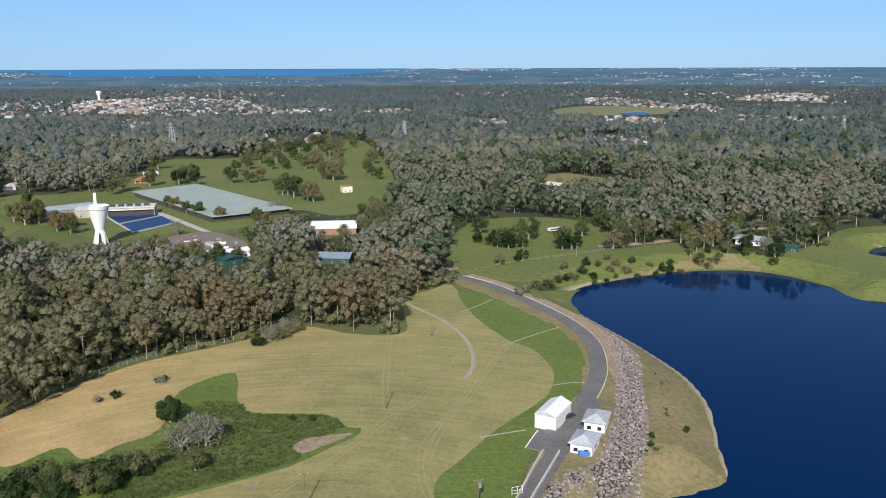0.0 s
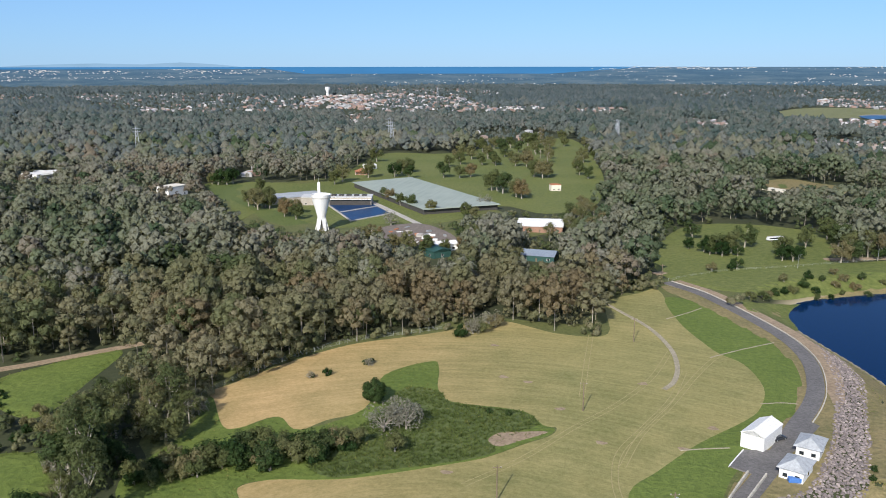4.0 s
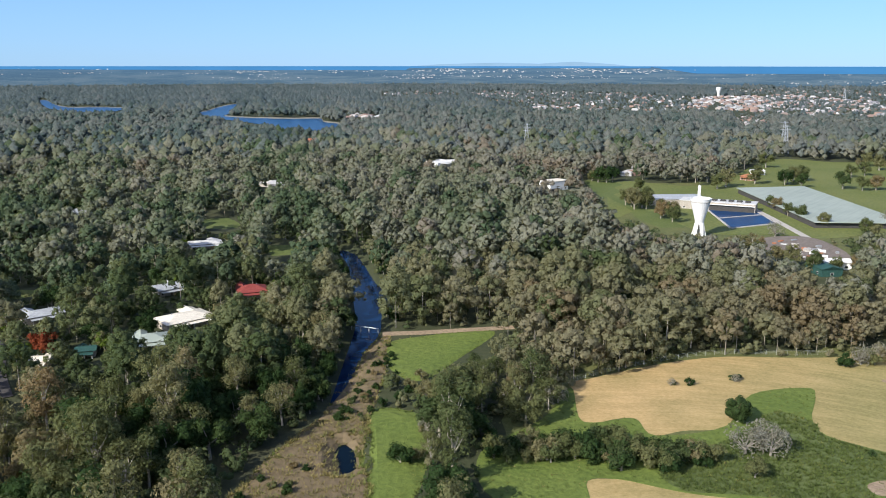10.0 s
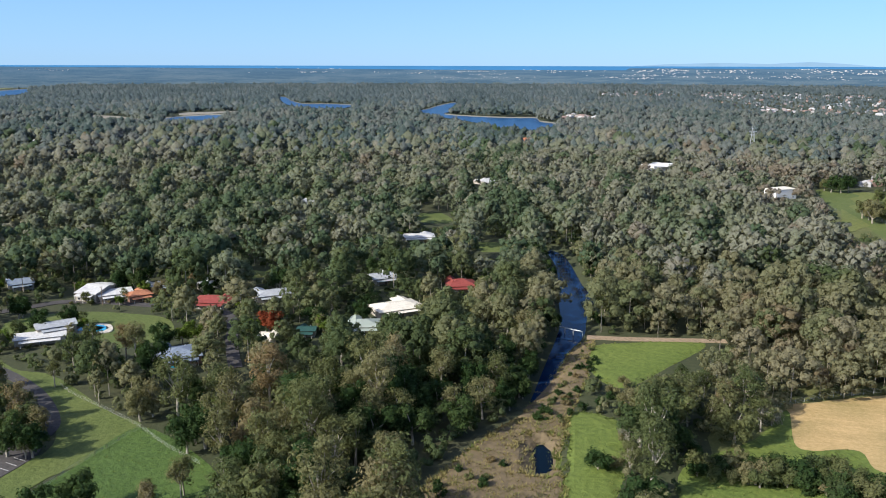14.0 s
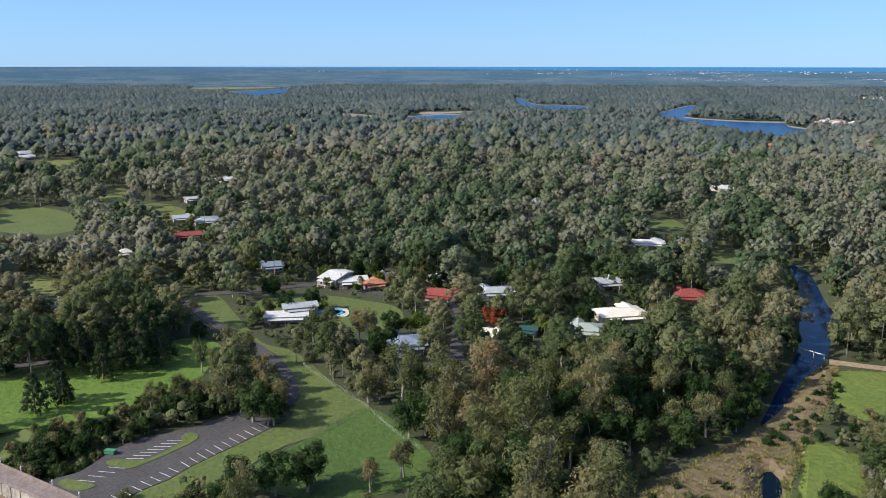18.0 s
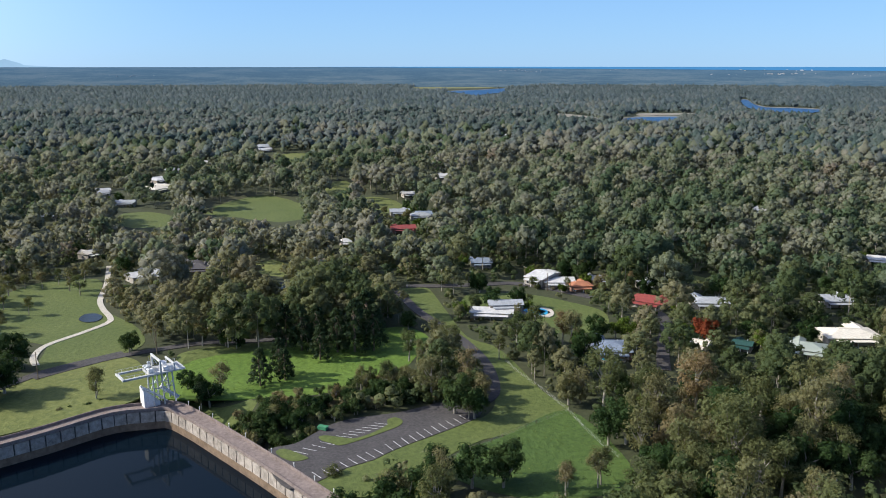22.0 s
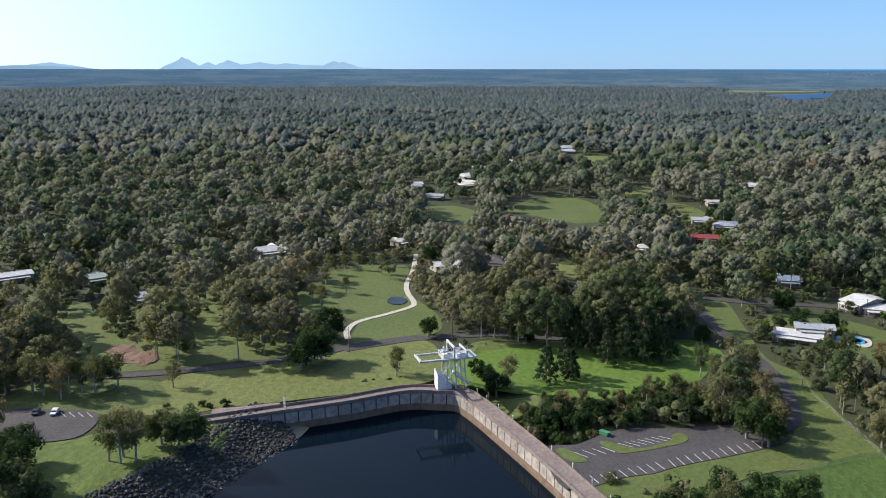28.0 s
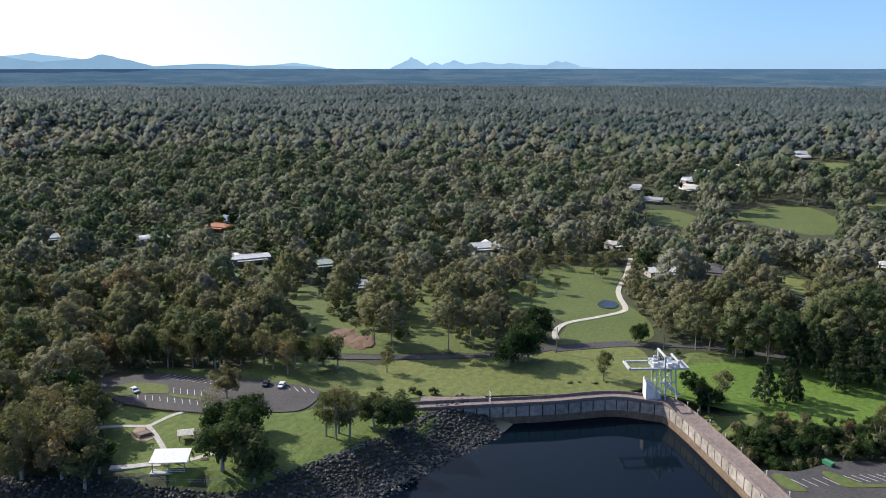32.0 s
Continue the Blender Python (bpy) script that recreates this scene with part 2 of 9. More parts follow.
def ribbon(name, line, width, z, material, label, category, kind="structure", thick=0.0):
    """A strip along a line: roads, paths, drains."""
    p = np.array(line)
    d = np.gradient(p, axis=0)
    d /= np.linalg.norm(d, axis=1)[:, None]
    nrm = np.stack([-d[:, 1], d[:, 0]], 1) * width / 2
    bm = bmesh.new()
    le = [bm.verts.new((*v, z)) for v in p + nrm]
    ri = [bm.verts.new((*v, z)) for v in p - nrm]
    for i in range(len(p) - 1):
        bm.faces.new((ri[i], ri[i + 1], le[i + 1], le[i]))
    for side in (le, ri):
        dn = [bm.verts.new((v.co.x, v.co.y, z - 0.6)) for v in side]
        for i in range(len(p) - 1):
            bm.faces.new((side[i], side[i + 1], dn[i + 1], dn[i]))
    if thick:
        r = bmesh.ops.extrude_face_region(bm, geom=bm.faces[:])
        bmesh.ops.translate(bm, verts=[v for v in r["geom"] if isinstance(v, bmesh.types.BMVert)], vec=(0, 0, thick))
        bmesh.ops.recalc_face_normals(bm, faces=bm.faces[:])
    return tagged(part(name, bm, material), label, category, kind=kind)


# ---- plan: waters ----
LAKE_Z, CREEK_Z = -6.0, -2.0
LAKE = spline([*[(64.4, 424.0), (74.6, 440.0), (99.6, 458.2), (128.8, 473.7), (156.4, 478.9), (178.8, 477.1), (196.2, 463.3), (210.2, 438.1), (222.4, 410.1)], (330, 420), (420, 200), (380, -160), (150, -300), (0, -240),
               *[(-114.6, -188.7), (-140.7, -157.6), (-163.5, -127.7), (-184.4, -117.8), (-211.5, -112.5), (-234.2, -105.9), (-247.3, -103.6), (-269.3, -77.2), (-272.9, -58.7), (-263.7, -47.5), (-239.8, -20.6)],
               *[(-215.4, -8.9), (-185.7, 14.5)], *[(28.8, 181.0), (42.9, 198.6), (58.2, 213.2), (70.4, 217.9), (80.0, 222.8), (83.3, 231.5), (85.3, 244.9), (89.3, 261.9), (92.1, 278.7), (91.8, 302.2), (86.2, 327.1), (78.7, 351.2), (69.5, 376.3), (61.3, 402.9)]], 4)
INLET = spline([(266.7, 523.0), (279.6, 538.2), (292.3, 541.5), (312.2, 534.1), (281.9, 479.8), (265.8, 490.1), (261.7, 502.2)], 4)
CREEK = spline([(-374.5, 352.0), (-337.8, 325.5), (-293.1, 284.7), (-258.4, 252.4), (-242.6, 234.5), (-220.9, 207.9), (-206.2, 190.1), (-196.3, 178.5), (-203.3, 193.6), (-215.3, 209.9), (-228.6, 229.0), (-240.4, 249.0), (-257.0, 267.7), (-278.6, 294.0), (-301.6, 309.4), (-337.7, 336.7), (-359.0, 350.6)], 4)
POND = spline([(-174.9, 160.4), (-172.5, 165.1), (-166.4, 161.7), (-157.6, 152.8), (-159.8, 148.7), (-167.8, 154.3)], 4)


def ground_z(x, y):
    z = np.zeros(x.shape)
    for poly, lev, bank in ((LAKE, LAKE_Z, 15.0), (INLET, LAKE_Z, 10.0), (CREEK, CREEK_Z, 7.0), (POND, CREEK_Z, 4.0)):
        lo, hi = poly.min(0) - 20, poly.max(0) + 20
        near = (x > lo[0]) & (x < hi[0]) & (y > lo[1]) & (y < hi[1])
        if near.any():
            xs, ys = x[near], y[near]
            sd = gap_to(xs, ys, poly) * np.where(inside(xs, ys, poly), -1, 1)
            k = np.clip(sd / bank, -1, 1)
            z[near] = np.minimum(z[near], np.where(k > 0, lev * (1 - k), lev + 2.5 * k))
    r, a = np.hypot(x, y), np.degrees(np.arctan2(-x, y))
    k = np.clip((r - 520) / 700, 0, 1) * np.clip((a - 100) / 18, 0, 1) * np.clip((4300 - r) / 600, 0, 1)
    hill = np.sin(x / 260 + 1.0) * np.cos(y / 330 - 0.4) + 0.6 * np.sin((x + y) / 150) + 0.7
    ridge = np.exp(-((r - 1500) / 420) ** 2) * np.clip((a - 128) / 16, 0, 1) * 34
    roll = np.clip((r - 700) / 250, 0, 1) * np.clip((1480 - r) / 200, 0, 1) * np.clip((a - 38) / 12, 0, 1) * np.clip((108 - a) / 10, 0, 1)
    return z + k * (9 * np.maximum(hill, -0.1) + ridge) + roll * 6 * np.maximum(hill, 0)


# ---- ground ----
def make_ground():
    rs = np.concatenate([[0.1], np.arange(40, 160, 8), np.arange(160, 560, 2.5), 560 * (4400 / 560) ** np.linspace(0, 1, 90)])
    th = np.radians(np.concatenate([np.arange(-40, 165, 0.45), np.arange(165, 320, 4)]))
    R, A = np.meshgrid(rs, th, indexing="ij")
    X, Y = -np.sin(A) * R, np.cos(A) * R
    Z = ground_z(X.ravel(), Y.ravel()).reshape(X.shape)
    nr, na = X.shape
    idx = np.arange(nr * na).reshape(nr, na)
    nxt = np.roll(idx, -1, 1)
    q = np.stack([idx[:-1], nxt[:-1], nxt[1:], idx[1:]], -1).reshape(-1, 4)[:, ::-1]
    me = bpy.data.meshes.new("ground")
    me.from_pydata(np.stack([X, Y, Z], -1).reshape(-1, 3).tolist(), [], q.tolist())
    me.materials.append(M_GROUND)
    ob = new("ground", me)
    return tagged(ob, "flat bushland ground with rough green grass and leaf litter", "ground", kind="structure")


make_ground()
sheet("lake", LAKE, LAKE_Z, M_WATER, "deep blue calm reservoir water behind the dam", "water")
sheet("inlet", INLET, LAKE_Z, M_WATER, "small dark blue inlet of the reservoir", "water")
sheet("creek", CREEK, CREEK_Z, M_CREEK, "narrow dark blue creek between wooded banks", "water")
sheet("pond", POND, CREEK_Z, M_WATER, "small dark pond in the dry creek bed", "water")

# ---- distance ----
def ring_r(z):
    return np.interp(z, [-1.0, 30.0, 66.0, 98.0], [4380.0, 4520.0, 4720.0, 4900.0])


def row_z(row, r):
    """Height at distance r that stands so many hundredths of a degree under the level."""
    return EYE - r * math.tan(radians(row))


def back_build(nt, bs):
    """Woods too far off to tell trees apart: crowns, clearings and long low folds, haze painted in bluer with height.
    """
    n = fbm(nt, 0.11, 3.0, 0.85, (1, 1, 4))
    m = fbm(nt, 0.0035, 7.0, 0.72, (1, 1, 16))
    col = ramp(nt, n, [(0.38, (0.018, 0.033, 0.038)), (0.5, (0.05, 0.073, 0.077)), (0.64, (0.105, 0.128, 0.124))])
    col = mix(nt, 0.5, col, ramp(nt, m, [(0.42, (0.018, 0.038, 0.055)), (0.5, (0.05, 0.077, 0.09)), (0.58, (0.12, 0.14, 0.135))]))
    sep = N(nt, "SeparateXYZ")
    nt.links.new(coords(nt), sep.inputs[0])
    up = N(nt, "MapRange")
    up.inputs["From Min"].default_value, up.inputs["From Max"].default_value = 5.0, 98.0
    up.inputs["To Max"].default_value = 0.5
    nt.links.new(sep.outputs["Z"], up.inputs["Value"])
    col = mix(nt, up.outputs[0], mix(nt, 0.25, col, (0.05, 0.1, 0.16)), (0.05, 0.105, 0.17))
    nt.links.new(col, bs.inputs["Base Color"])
    # the faint blue glow stands for haze too
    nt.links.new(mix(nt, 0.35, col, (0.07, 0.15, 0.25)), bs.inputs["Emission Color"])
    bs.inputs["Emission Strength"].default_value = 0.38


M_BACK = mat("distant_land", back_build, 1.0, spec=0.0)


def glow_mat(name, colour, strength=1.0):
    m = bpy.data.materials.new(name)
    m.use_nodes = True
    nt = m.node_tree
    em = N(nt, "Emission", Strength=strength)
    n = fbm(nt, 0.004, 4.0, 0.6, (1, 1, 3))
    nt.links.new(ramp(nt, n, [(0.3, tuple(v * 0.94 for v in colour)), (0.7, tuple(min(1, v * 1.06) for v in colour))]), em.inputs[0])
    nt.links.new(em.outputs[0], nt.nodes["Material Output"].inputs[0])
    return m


# far sea and hills glow with flat colour; the hills' haze is painted in
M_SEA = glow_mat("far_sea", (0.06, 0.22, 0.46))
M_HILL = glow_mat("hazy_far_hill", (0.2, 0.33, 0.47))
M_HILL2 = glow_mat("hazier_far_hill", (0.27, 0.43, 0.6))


def arc_strip(name, a0, a1, lo, hi, material, label, push=0.0, step=0.25):
    """A strip of the distance between two bearings; lo and hi give degrees under the level."""
    bm = bmesh.new()
    prev = None
    for a in np.arange(a0, a1 + step / 2, step):
        pr = []
        for d in (lo(a), hi(a)):
            r = 4600.0
            for _ in range(6):
                r = float(ring_r(row_z(d, r)))
            r -= push
            z = row_z(d, r)
            pr.append(bm.verts.new((-math.sin(radians(a)) * r, math.cos(radians(a)) * r, z)))
        if prev:
            bm.faces.new((prev[0], pr[0], pr[1], prev[1]))
        prev = pr
    bmesh.ops.recalc_face_normals(bm, faces=bm.faces[:])
    return tagged(part(name, bm, material), label, "backdrop", kind="structure")


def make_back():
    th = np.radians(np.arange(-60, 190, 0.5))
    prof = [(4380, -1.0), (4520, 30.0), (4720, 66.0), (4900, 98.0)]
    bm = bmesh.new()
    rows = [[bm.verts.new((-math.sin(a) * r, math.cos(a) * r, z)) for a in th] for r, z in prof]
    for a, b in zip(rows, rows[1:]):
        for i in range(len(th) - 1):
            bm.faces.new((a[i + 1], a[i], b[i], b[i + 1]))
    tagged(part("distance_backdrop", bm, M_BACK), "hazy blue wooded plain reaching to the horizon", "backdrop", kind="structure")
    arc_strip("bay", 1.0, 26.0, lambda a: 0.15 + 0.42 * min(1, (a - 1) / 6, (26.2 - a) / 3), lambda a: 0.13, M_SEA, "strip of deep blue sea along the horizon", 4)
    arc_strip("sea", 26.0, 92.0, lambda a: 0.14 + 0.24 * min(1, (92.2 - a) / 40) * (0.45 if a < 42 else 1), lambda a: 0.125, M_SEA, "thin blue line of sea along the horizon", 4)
    # far hills: (bearing, degrees over the level, half width)
    near = [(147.0, 0.8, 6.0), (140.0, 0.74, 3.6), (141.5, 0.45, 6.0), (134.0, 0.2, 5.0), (130.0, 0.1, 4.5), (153.0, 0.85, 5.0)]
    far = [(120.7, 0.62, 1.3), (117.9, 0.42, 1.4), (119.2, 0.3, 0.9), (121.3, 0.28, 0.9), (116.0, 0.3, 2.6), (114.2, 0.24, 2.4), (111.2, 0.4, 1.1), (110.6, 0.34, 1.3), (128.5, 0.26, 2.6), (144.0, 0.82, 7.0), (31.0, 0.16, 4.0), (36.0, 0.1, 6.0), (114.5, 0.16, 7.0)]
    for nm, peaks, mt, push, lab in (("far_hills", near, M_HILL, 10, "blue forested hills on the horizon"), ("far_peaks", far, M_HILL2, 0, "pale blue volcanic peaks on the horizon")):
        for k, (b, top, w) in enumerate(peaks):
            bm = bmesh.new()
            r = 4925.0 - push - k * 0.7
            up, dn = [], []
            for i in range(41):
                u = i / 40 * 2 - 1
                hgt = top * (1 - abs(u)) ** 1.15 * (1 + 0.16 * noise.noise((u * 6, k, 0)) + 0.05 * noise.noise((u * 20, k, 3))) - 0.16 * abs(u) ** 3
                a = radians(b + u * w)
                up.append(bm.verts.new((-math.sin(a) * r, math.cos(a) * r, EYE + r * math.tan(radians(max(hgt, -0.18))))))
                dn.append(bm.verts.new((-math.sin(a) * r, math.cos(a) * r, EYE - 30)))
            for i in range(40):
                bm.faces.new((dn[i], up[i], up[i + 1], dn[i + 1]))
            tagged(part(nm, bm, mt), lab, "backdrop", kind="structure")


make_back()

# ---- more materials ----
M_LUSH = two_tone("lush_reeds", (0.06, 0.092, 0.026), (0.13, 0.158, 0.052), 0.05, 0.6, bumpy=0.8)
M_PICNIC = two_tone("picnic_grass", (0.062, 0.102, 0.017), (0.118, 0.155, 0.032), 0.05, 0.5, bumpy=0.6)
M_BRIGHT = two_tone("bright_grass", (0.08, 0.125, 0.022), (0.145, 0.185, 0.04), 0.03, 0.5, bumpy=0.6)
M_VIVID = two_tone("vivid_lawn_grass", (0.07, 0.135, 0.018), (0.125, 0.2, 0.032), 0.04, 0.5, bumpy=0.6)
M_BERM = two_tone("dry_berm_grass", (0.125, 0.128, 0.05), (0.275, 0.215, 0.108), 0.05, 0.6, bumpy=0.6)
M_TRACK = two_tone("pale_worn_track", (0.25, 0.22, 0.15), (0.4, 0.355, 0.27), 0.2, 1.0)
M_EARTH = two_tone("red_brown_earth", (0.12, 0.075, 0.05), (0.22, 0.145, 0.1), 0.2, 1.2, bumpy=0.8)
M_PALEFIELD = two_tone("pale_field_grass", (0.13, 0.15, 0.06), (0.21, 0.21, 0.1), 0.03, 0.4)
M_PATH = two_tone("pale_gravel", (0.42, 0.39, 0.33), (0.57, 0.53, 0.46), 0.2, 1.0)
M_DIRT = two_tone("pinkish_gravel", (0.23, 0.17, 0.115), (0.36, 0.28, 0.19), 0.1, 0.8)
M_DECK = two_tone("brown_stained_deck", (0.16, 0.125, 0.11), (0.27, 0.22, 0.2), 0.15, 0.9)
M_FACE = two_tone("stained_concrete", (0.19, 0.165, 0.14), (0.5, 0.44, 0.375), 0.12, 0.6, stretch=(1, 1, 0.25))
M_FACE_LOW = two_tone("waterline_concrete", (0.13, 0.09, 0.06), (0.25, 0.18, 0.12), 0.12, 0.6)
M_JOINT = two_tone("dark_joint", (0.04, 0.04, 0.04), (0.08, 0.075, 0.07), 0.5, 2.0)
M_RED = two_tone("red_roof", (0.2, 0.04, 0.036), (0.3, 0.075, 0.062), 0.3, 1.5, rough=0.6)
M_TILE = two_tone("terracotta_tile", (0.32, 0.13, 0.07), (0.46, 0.2, 0.11), 0.3, 1.5)
M_GREYROOF = two_tone("grey_roof", (0.3, 0.32, 0.34), (0.45, 0.47, 0.49), 0.2, 1.0, rough=0.5)
M_DARKROOF = two_tone("dark_roof", (0.06, 0.06, 0.07), (0.13, 0.12, 0.12), 0.3, 1.5)
M_BLUEROOF = two_tone("blue_grey_roof", (0.16, 0.2, 0.27), (0.26, 0.31, 0.38), 0.3, 1.5, rough=0.5)
M_CREAM = two_tone("cream_roof", (0.62, 0.57, 0.48), (0.78, 0.73, 0.63), 0.3, 1.5)
def roof_build(nt, bs):
    """Long sheets of faded metal with faint seams."""
    col = ramp(nt, fbm(nt, 0.03, 4.0), [(0.3, (0.27, 0.315, 0.275)), (0.7, (0.335, 0.38, 0.335))])
    seam = fbm(nt, 0.5, 1.0, 0.5, (1, 0.05, 1), -38)
    nt.links.new(mix(nt, 0.12, col, ramp(nt, seam, [(0.42, (0.2, 0.235, 0.205)), (0.58, (0.42, 0.46, 0.41))])), bs.inputs["Base Color"])


M_SAGE = mat("sage_metal_roof", roof_build, 0.7)
M_TEAL = two_tone("teal_cladding", (0.022, 0.065, 0.058), (0.04, 0.1, 0.088), 0.3, 1.5, rough=0.5)
M_BRICK = two_tone("brick_wall", (0.24, 0.14, 0.1), (0.36, 0.22, 0.16), 0.5, 3.0)
M_GLASS = two_tone("dark_window_glass", (0.015, 0.02, 0.025), (0.03, 0.035, 0.04), 1.0, 3.0, rough=0.08, bumpy=0, spec=0.5)
M_STEEL = two_tone("galvanised_steel", (0.4, 0.42, 0.43), (0.55, 0.57, 0.58), 0.5, 3.0, rough=0.45, metal=0.6)
M_TIMBER = two_tone("weathered_timber", (0.12, 0.09, 0.065), (0.22, 0.17, 0.12), 0.5, 3.0)
M_POOL = two_tone("pool_water", (0.02, 0.3, 0.5), (0.04, 0.42, 0.65), 0.3, 2.0, rough=0.05, bumpy=0.1, spec=0.5)
M_BASIN = two_tone("basin_water", (0.007, 0.034, 0.1), (0.012, 0.05, 0.14), 0.1, 1.0, rough=0.3, bumpy=0.1, spec=0.04)
M_FARLAKE = two_tone("far_lake_water", (0.01, 0.05, 0.13), (0.016, 0.075, 0.18), 0.02, 0.2, rough=0.3, bumpy=0.1, spec=0.04)
M_PALEROOF = two_tone("pale_metal_roof", (0.5, 0.5, 0.49), (0.64, 0.635, 0.62), 0.2, 1.0, rough=0.5)
M_POND = two_tone("dark_pond_water", (0.012, 0.018, 0.022), (0.022, 0.028, 0.03), 0.1, 1.0, rough=0.15, bumpy=0.1, spec=0.1)
# walls kept below white: shade of eaves and verandahs is in the colour
M_HOUSE = two_tone("darkened_house_wall", (0.3, 0.27, 0.23), (0.45, 0.41, 0.36), 0.3, 1.5)
M_RUBBER = two_tone("tyre_rubber", (0.02, 0.02, 0.02), (0.04, 0.04, 0.04), 2.0, 9.0, bumpy=0)
M_CAR_W = two_tone("white_car_paint", (0.75, 0.75, 0.75), (0.82, 0.82, 0.82), 0.5, 2.0, rough=0.25, bumpy=0, spec=0.6)
M_CAR_D = two_tone("dark_car_paint", (0.03, 0.035, 0.045), (0.05, 0.055, 0.065), 0.5, 2.0, rough=0.25, bumpy=0, spec=0.6)
M_GREENP = two_tone("green_paint", (0.05, 0.2, 0.1), (0.08, 0.28, 0.14), 0.5, 2.0, rough=0.5, bumpy=0)
M_BLUEP = two_tone("blue_paint", (0.05, 0.14, 0.4), (0.08, 0.2, 0.5), 0.5, 2.0, rough=0.5, bumpy=0)
M_MESH = two_tone("pale_fence_wire", (0.3, 0.33, 0.3), (0.42, 0.45, 0.42), 0.5, 3.0)


M_WHEEL = two_tone("pressed_hay", (0.27, 0.235, 0.11), (0.36, 0.305, 0.15), 0.2, 1.0)


def hay_build(nt, bs):
    """Raked rows run in arcs round the hollow; worn and greener areas over them."""
    mp = nt.nodes.new("ShaderNodeMapping")
    mp.inputs["Location"].default_value = (*(-41.2, 147.0), 0)
    mp.vector_type = "TEXTURE"
    nt.links.new(coords(nt), mp.inputs["Vector"])
    ln = nt.nodes.new("ShaderNodeVectorMath")
    ln.operation = "LENGTH"
    nt.links.new(mp.outputs[0], ln.inputs[0])
    sp = N(nt, "SeparateXYZ")
    nt.links.new(mp.outputs[0], sp.inputs[0])
    at = nt.nodes.new("ShaderNodeMath")
    at.operation = "ARCTAN2"
    nt.links.new(sp.outputs["Y"], at.inputs[0])
    nt.links.new(sp.outputs["X"], at.inputs[1])
    cb = N(nt, "CombineXYZ")
    nt.links.new(ln.outputs["Value"], cb.inputs[0])
    ml = nt.nodes.new("ShaderNodeMath")
    ml.operation = "MULTIPLY"
    ml.inputs[1].default_value = 9.0
    nt.links.new(at.outputs[0], ml.inputs[0])
    nt.links.new(ml.outputs[0], cb.inputs[1])
    rn = N(nt, "TexNoise", Scale=0.4, Detail=2.0, Roughness=0.7)
    nt.links.new(cb.outputs[0], rn.inputs["Vector"])
    rows = rn.outputs["Fac"]
    big = fbm(nt, 0.011, 6.0, 0.62)
    mid = fbm(nt, 0.07, 5.0, 0.65)
    fine = fbm(nt, 0.7, 5.0, 0.75)
    col = ramp(nt, big, [(0.38, (0.19, 0.185, 0.06)), (0.5, (0.31, 0.26, 0.105)), (0.6, (0.45, 0.345, 0.155))])
    col = mix(nt, 0.4, col, ramp(nt, mid, [(0.35, (0.16, 0.17, 0.055)), (0.65, (0.46, 0.38, 0.18))]))
    col = mix(nt, 0.17, col, ramp(nt, rows, [(0.4, (0.15, 0.135, 0.055)), (0.5, (0.3, 0.255, 0.115)), (0.6, (0.55, 0.44, 0.25))]))
    col = mix(nt, 0.26, col, ramp(nt, fine, [(0.32, (0.1, 0.105, 0.035)), (0.68, (0.56, 0.48, 0.27))]))
    # still green near the dam, dry and tawny away from it
    px = N(nt, "SeparateXYZ")
    nt.links.new(coords(nt), px.inputs[0])
    dry = N(nt, "MapRange")
    dry.inputs["From Min"].default_value, dry.inputs["From Max"].default_value = -25.0, -120.0
    nt.links.new(px.outputs["X"], dry.inputs["Value"])
    col = mix(nt, 1.0, col, mix(nt, dry.outputs[0], (0.76, 0.81, 0.7), (1.14, 0.98, 0.95)), "MULTIPLY")
    nt.links.new(col, bs.inputs["Base Color"])
    bump(nt, bs, fine, 0.5, 0.35)


M_MEADOW = two_tone("rough_meadow_grass", (0.075, 0.1, 0.03), (0.15, 0.15, 0.055), 0.06, 0.6, bumpy=0.6)
M_HAY2 = mat("mown_hay_rows", hay_build, 0.9)

# ---- fields, lawns, roads ----
HAY = spline([*[(-143.8, 244.8), (-141.4, 254.9), (-135.3, 270.4), (-125.5, 290.6), (-113.1, 308.0), (-93.7, 322.6), (-80.1, 334.9), (-75.4, 345.4), (-64.6, 351.8), (-54.7, 349.9), (-34.9, 339.8), (-15.8, 344.8), (-19.5, 392.1), (-5.5, 413.2)],
              *[(4.6, 421.6), (13.0, 370.5), (22.7, 341.2), (27.8, 329.9), (35.9, 319.3), (40.4, 296.9), (37.3, 277.3), (31.1, 264.8), (16.6, 244.7), (4.8, 223.6), (-2.4, 209.3), (-3.6, 188.6)],
              *[(-44.6, 177.1), (-81.4, 161.4), (-98.7, 176.6), (-103.5, 186.9), (-97.1, 193.2), (-86.7, 196.6), (-76.1, 199.3), (-61.5, 209.5), (-47.4, 217.0), (-40.7, 222.9), (-34.2, 231.0), (-26.7, 239.8), (-25.9, 246.0), (-30.8, 245.2), (-35.6, 254.4), (-44.0, 256.9), (-61.8, 257.9), (-69.3, 268.0), (-73.8, 286.9), (-78.7, 294.5), (-91.5, 276.2), (-88.3, 245.5), (-97.1, 233.8), (-102.1, 225.1), (-108.7, 225.5), (-112.9, 232.5), (-117.0, 229.2), (-121.2, 221.6), (-127.3, 222.4)]], 5)
MEADOW = spline([(-160, 238), (-157, 262), (-146, 288), (-130, 310), (-108, 328), (-90, 344), (-72, 362), (-32, 360), (-32, 395), (-14, 428), (2, 450), (40, 445), (62, 425), (56, 402), (66, 372), (64, 330), (50, 260), (20, 195), (-60, 172), (-130, 180)], 3)
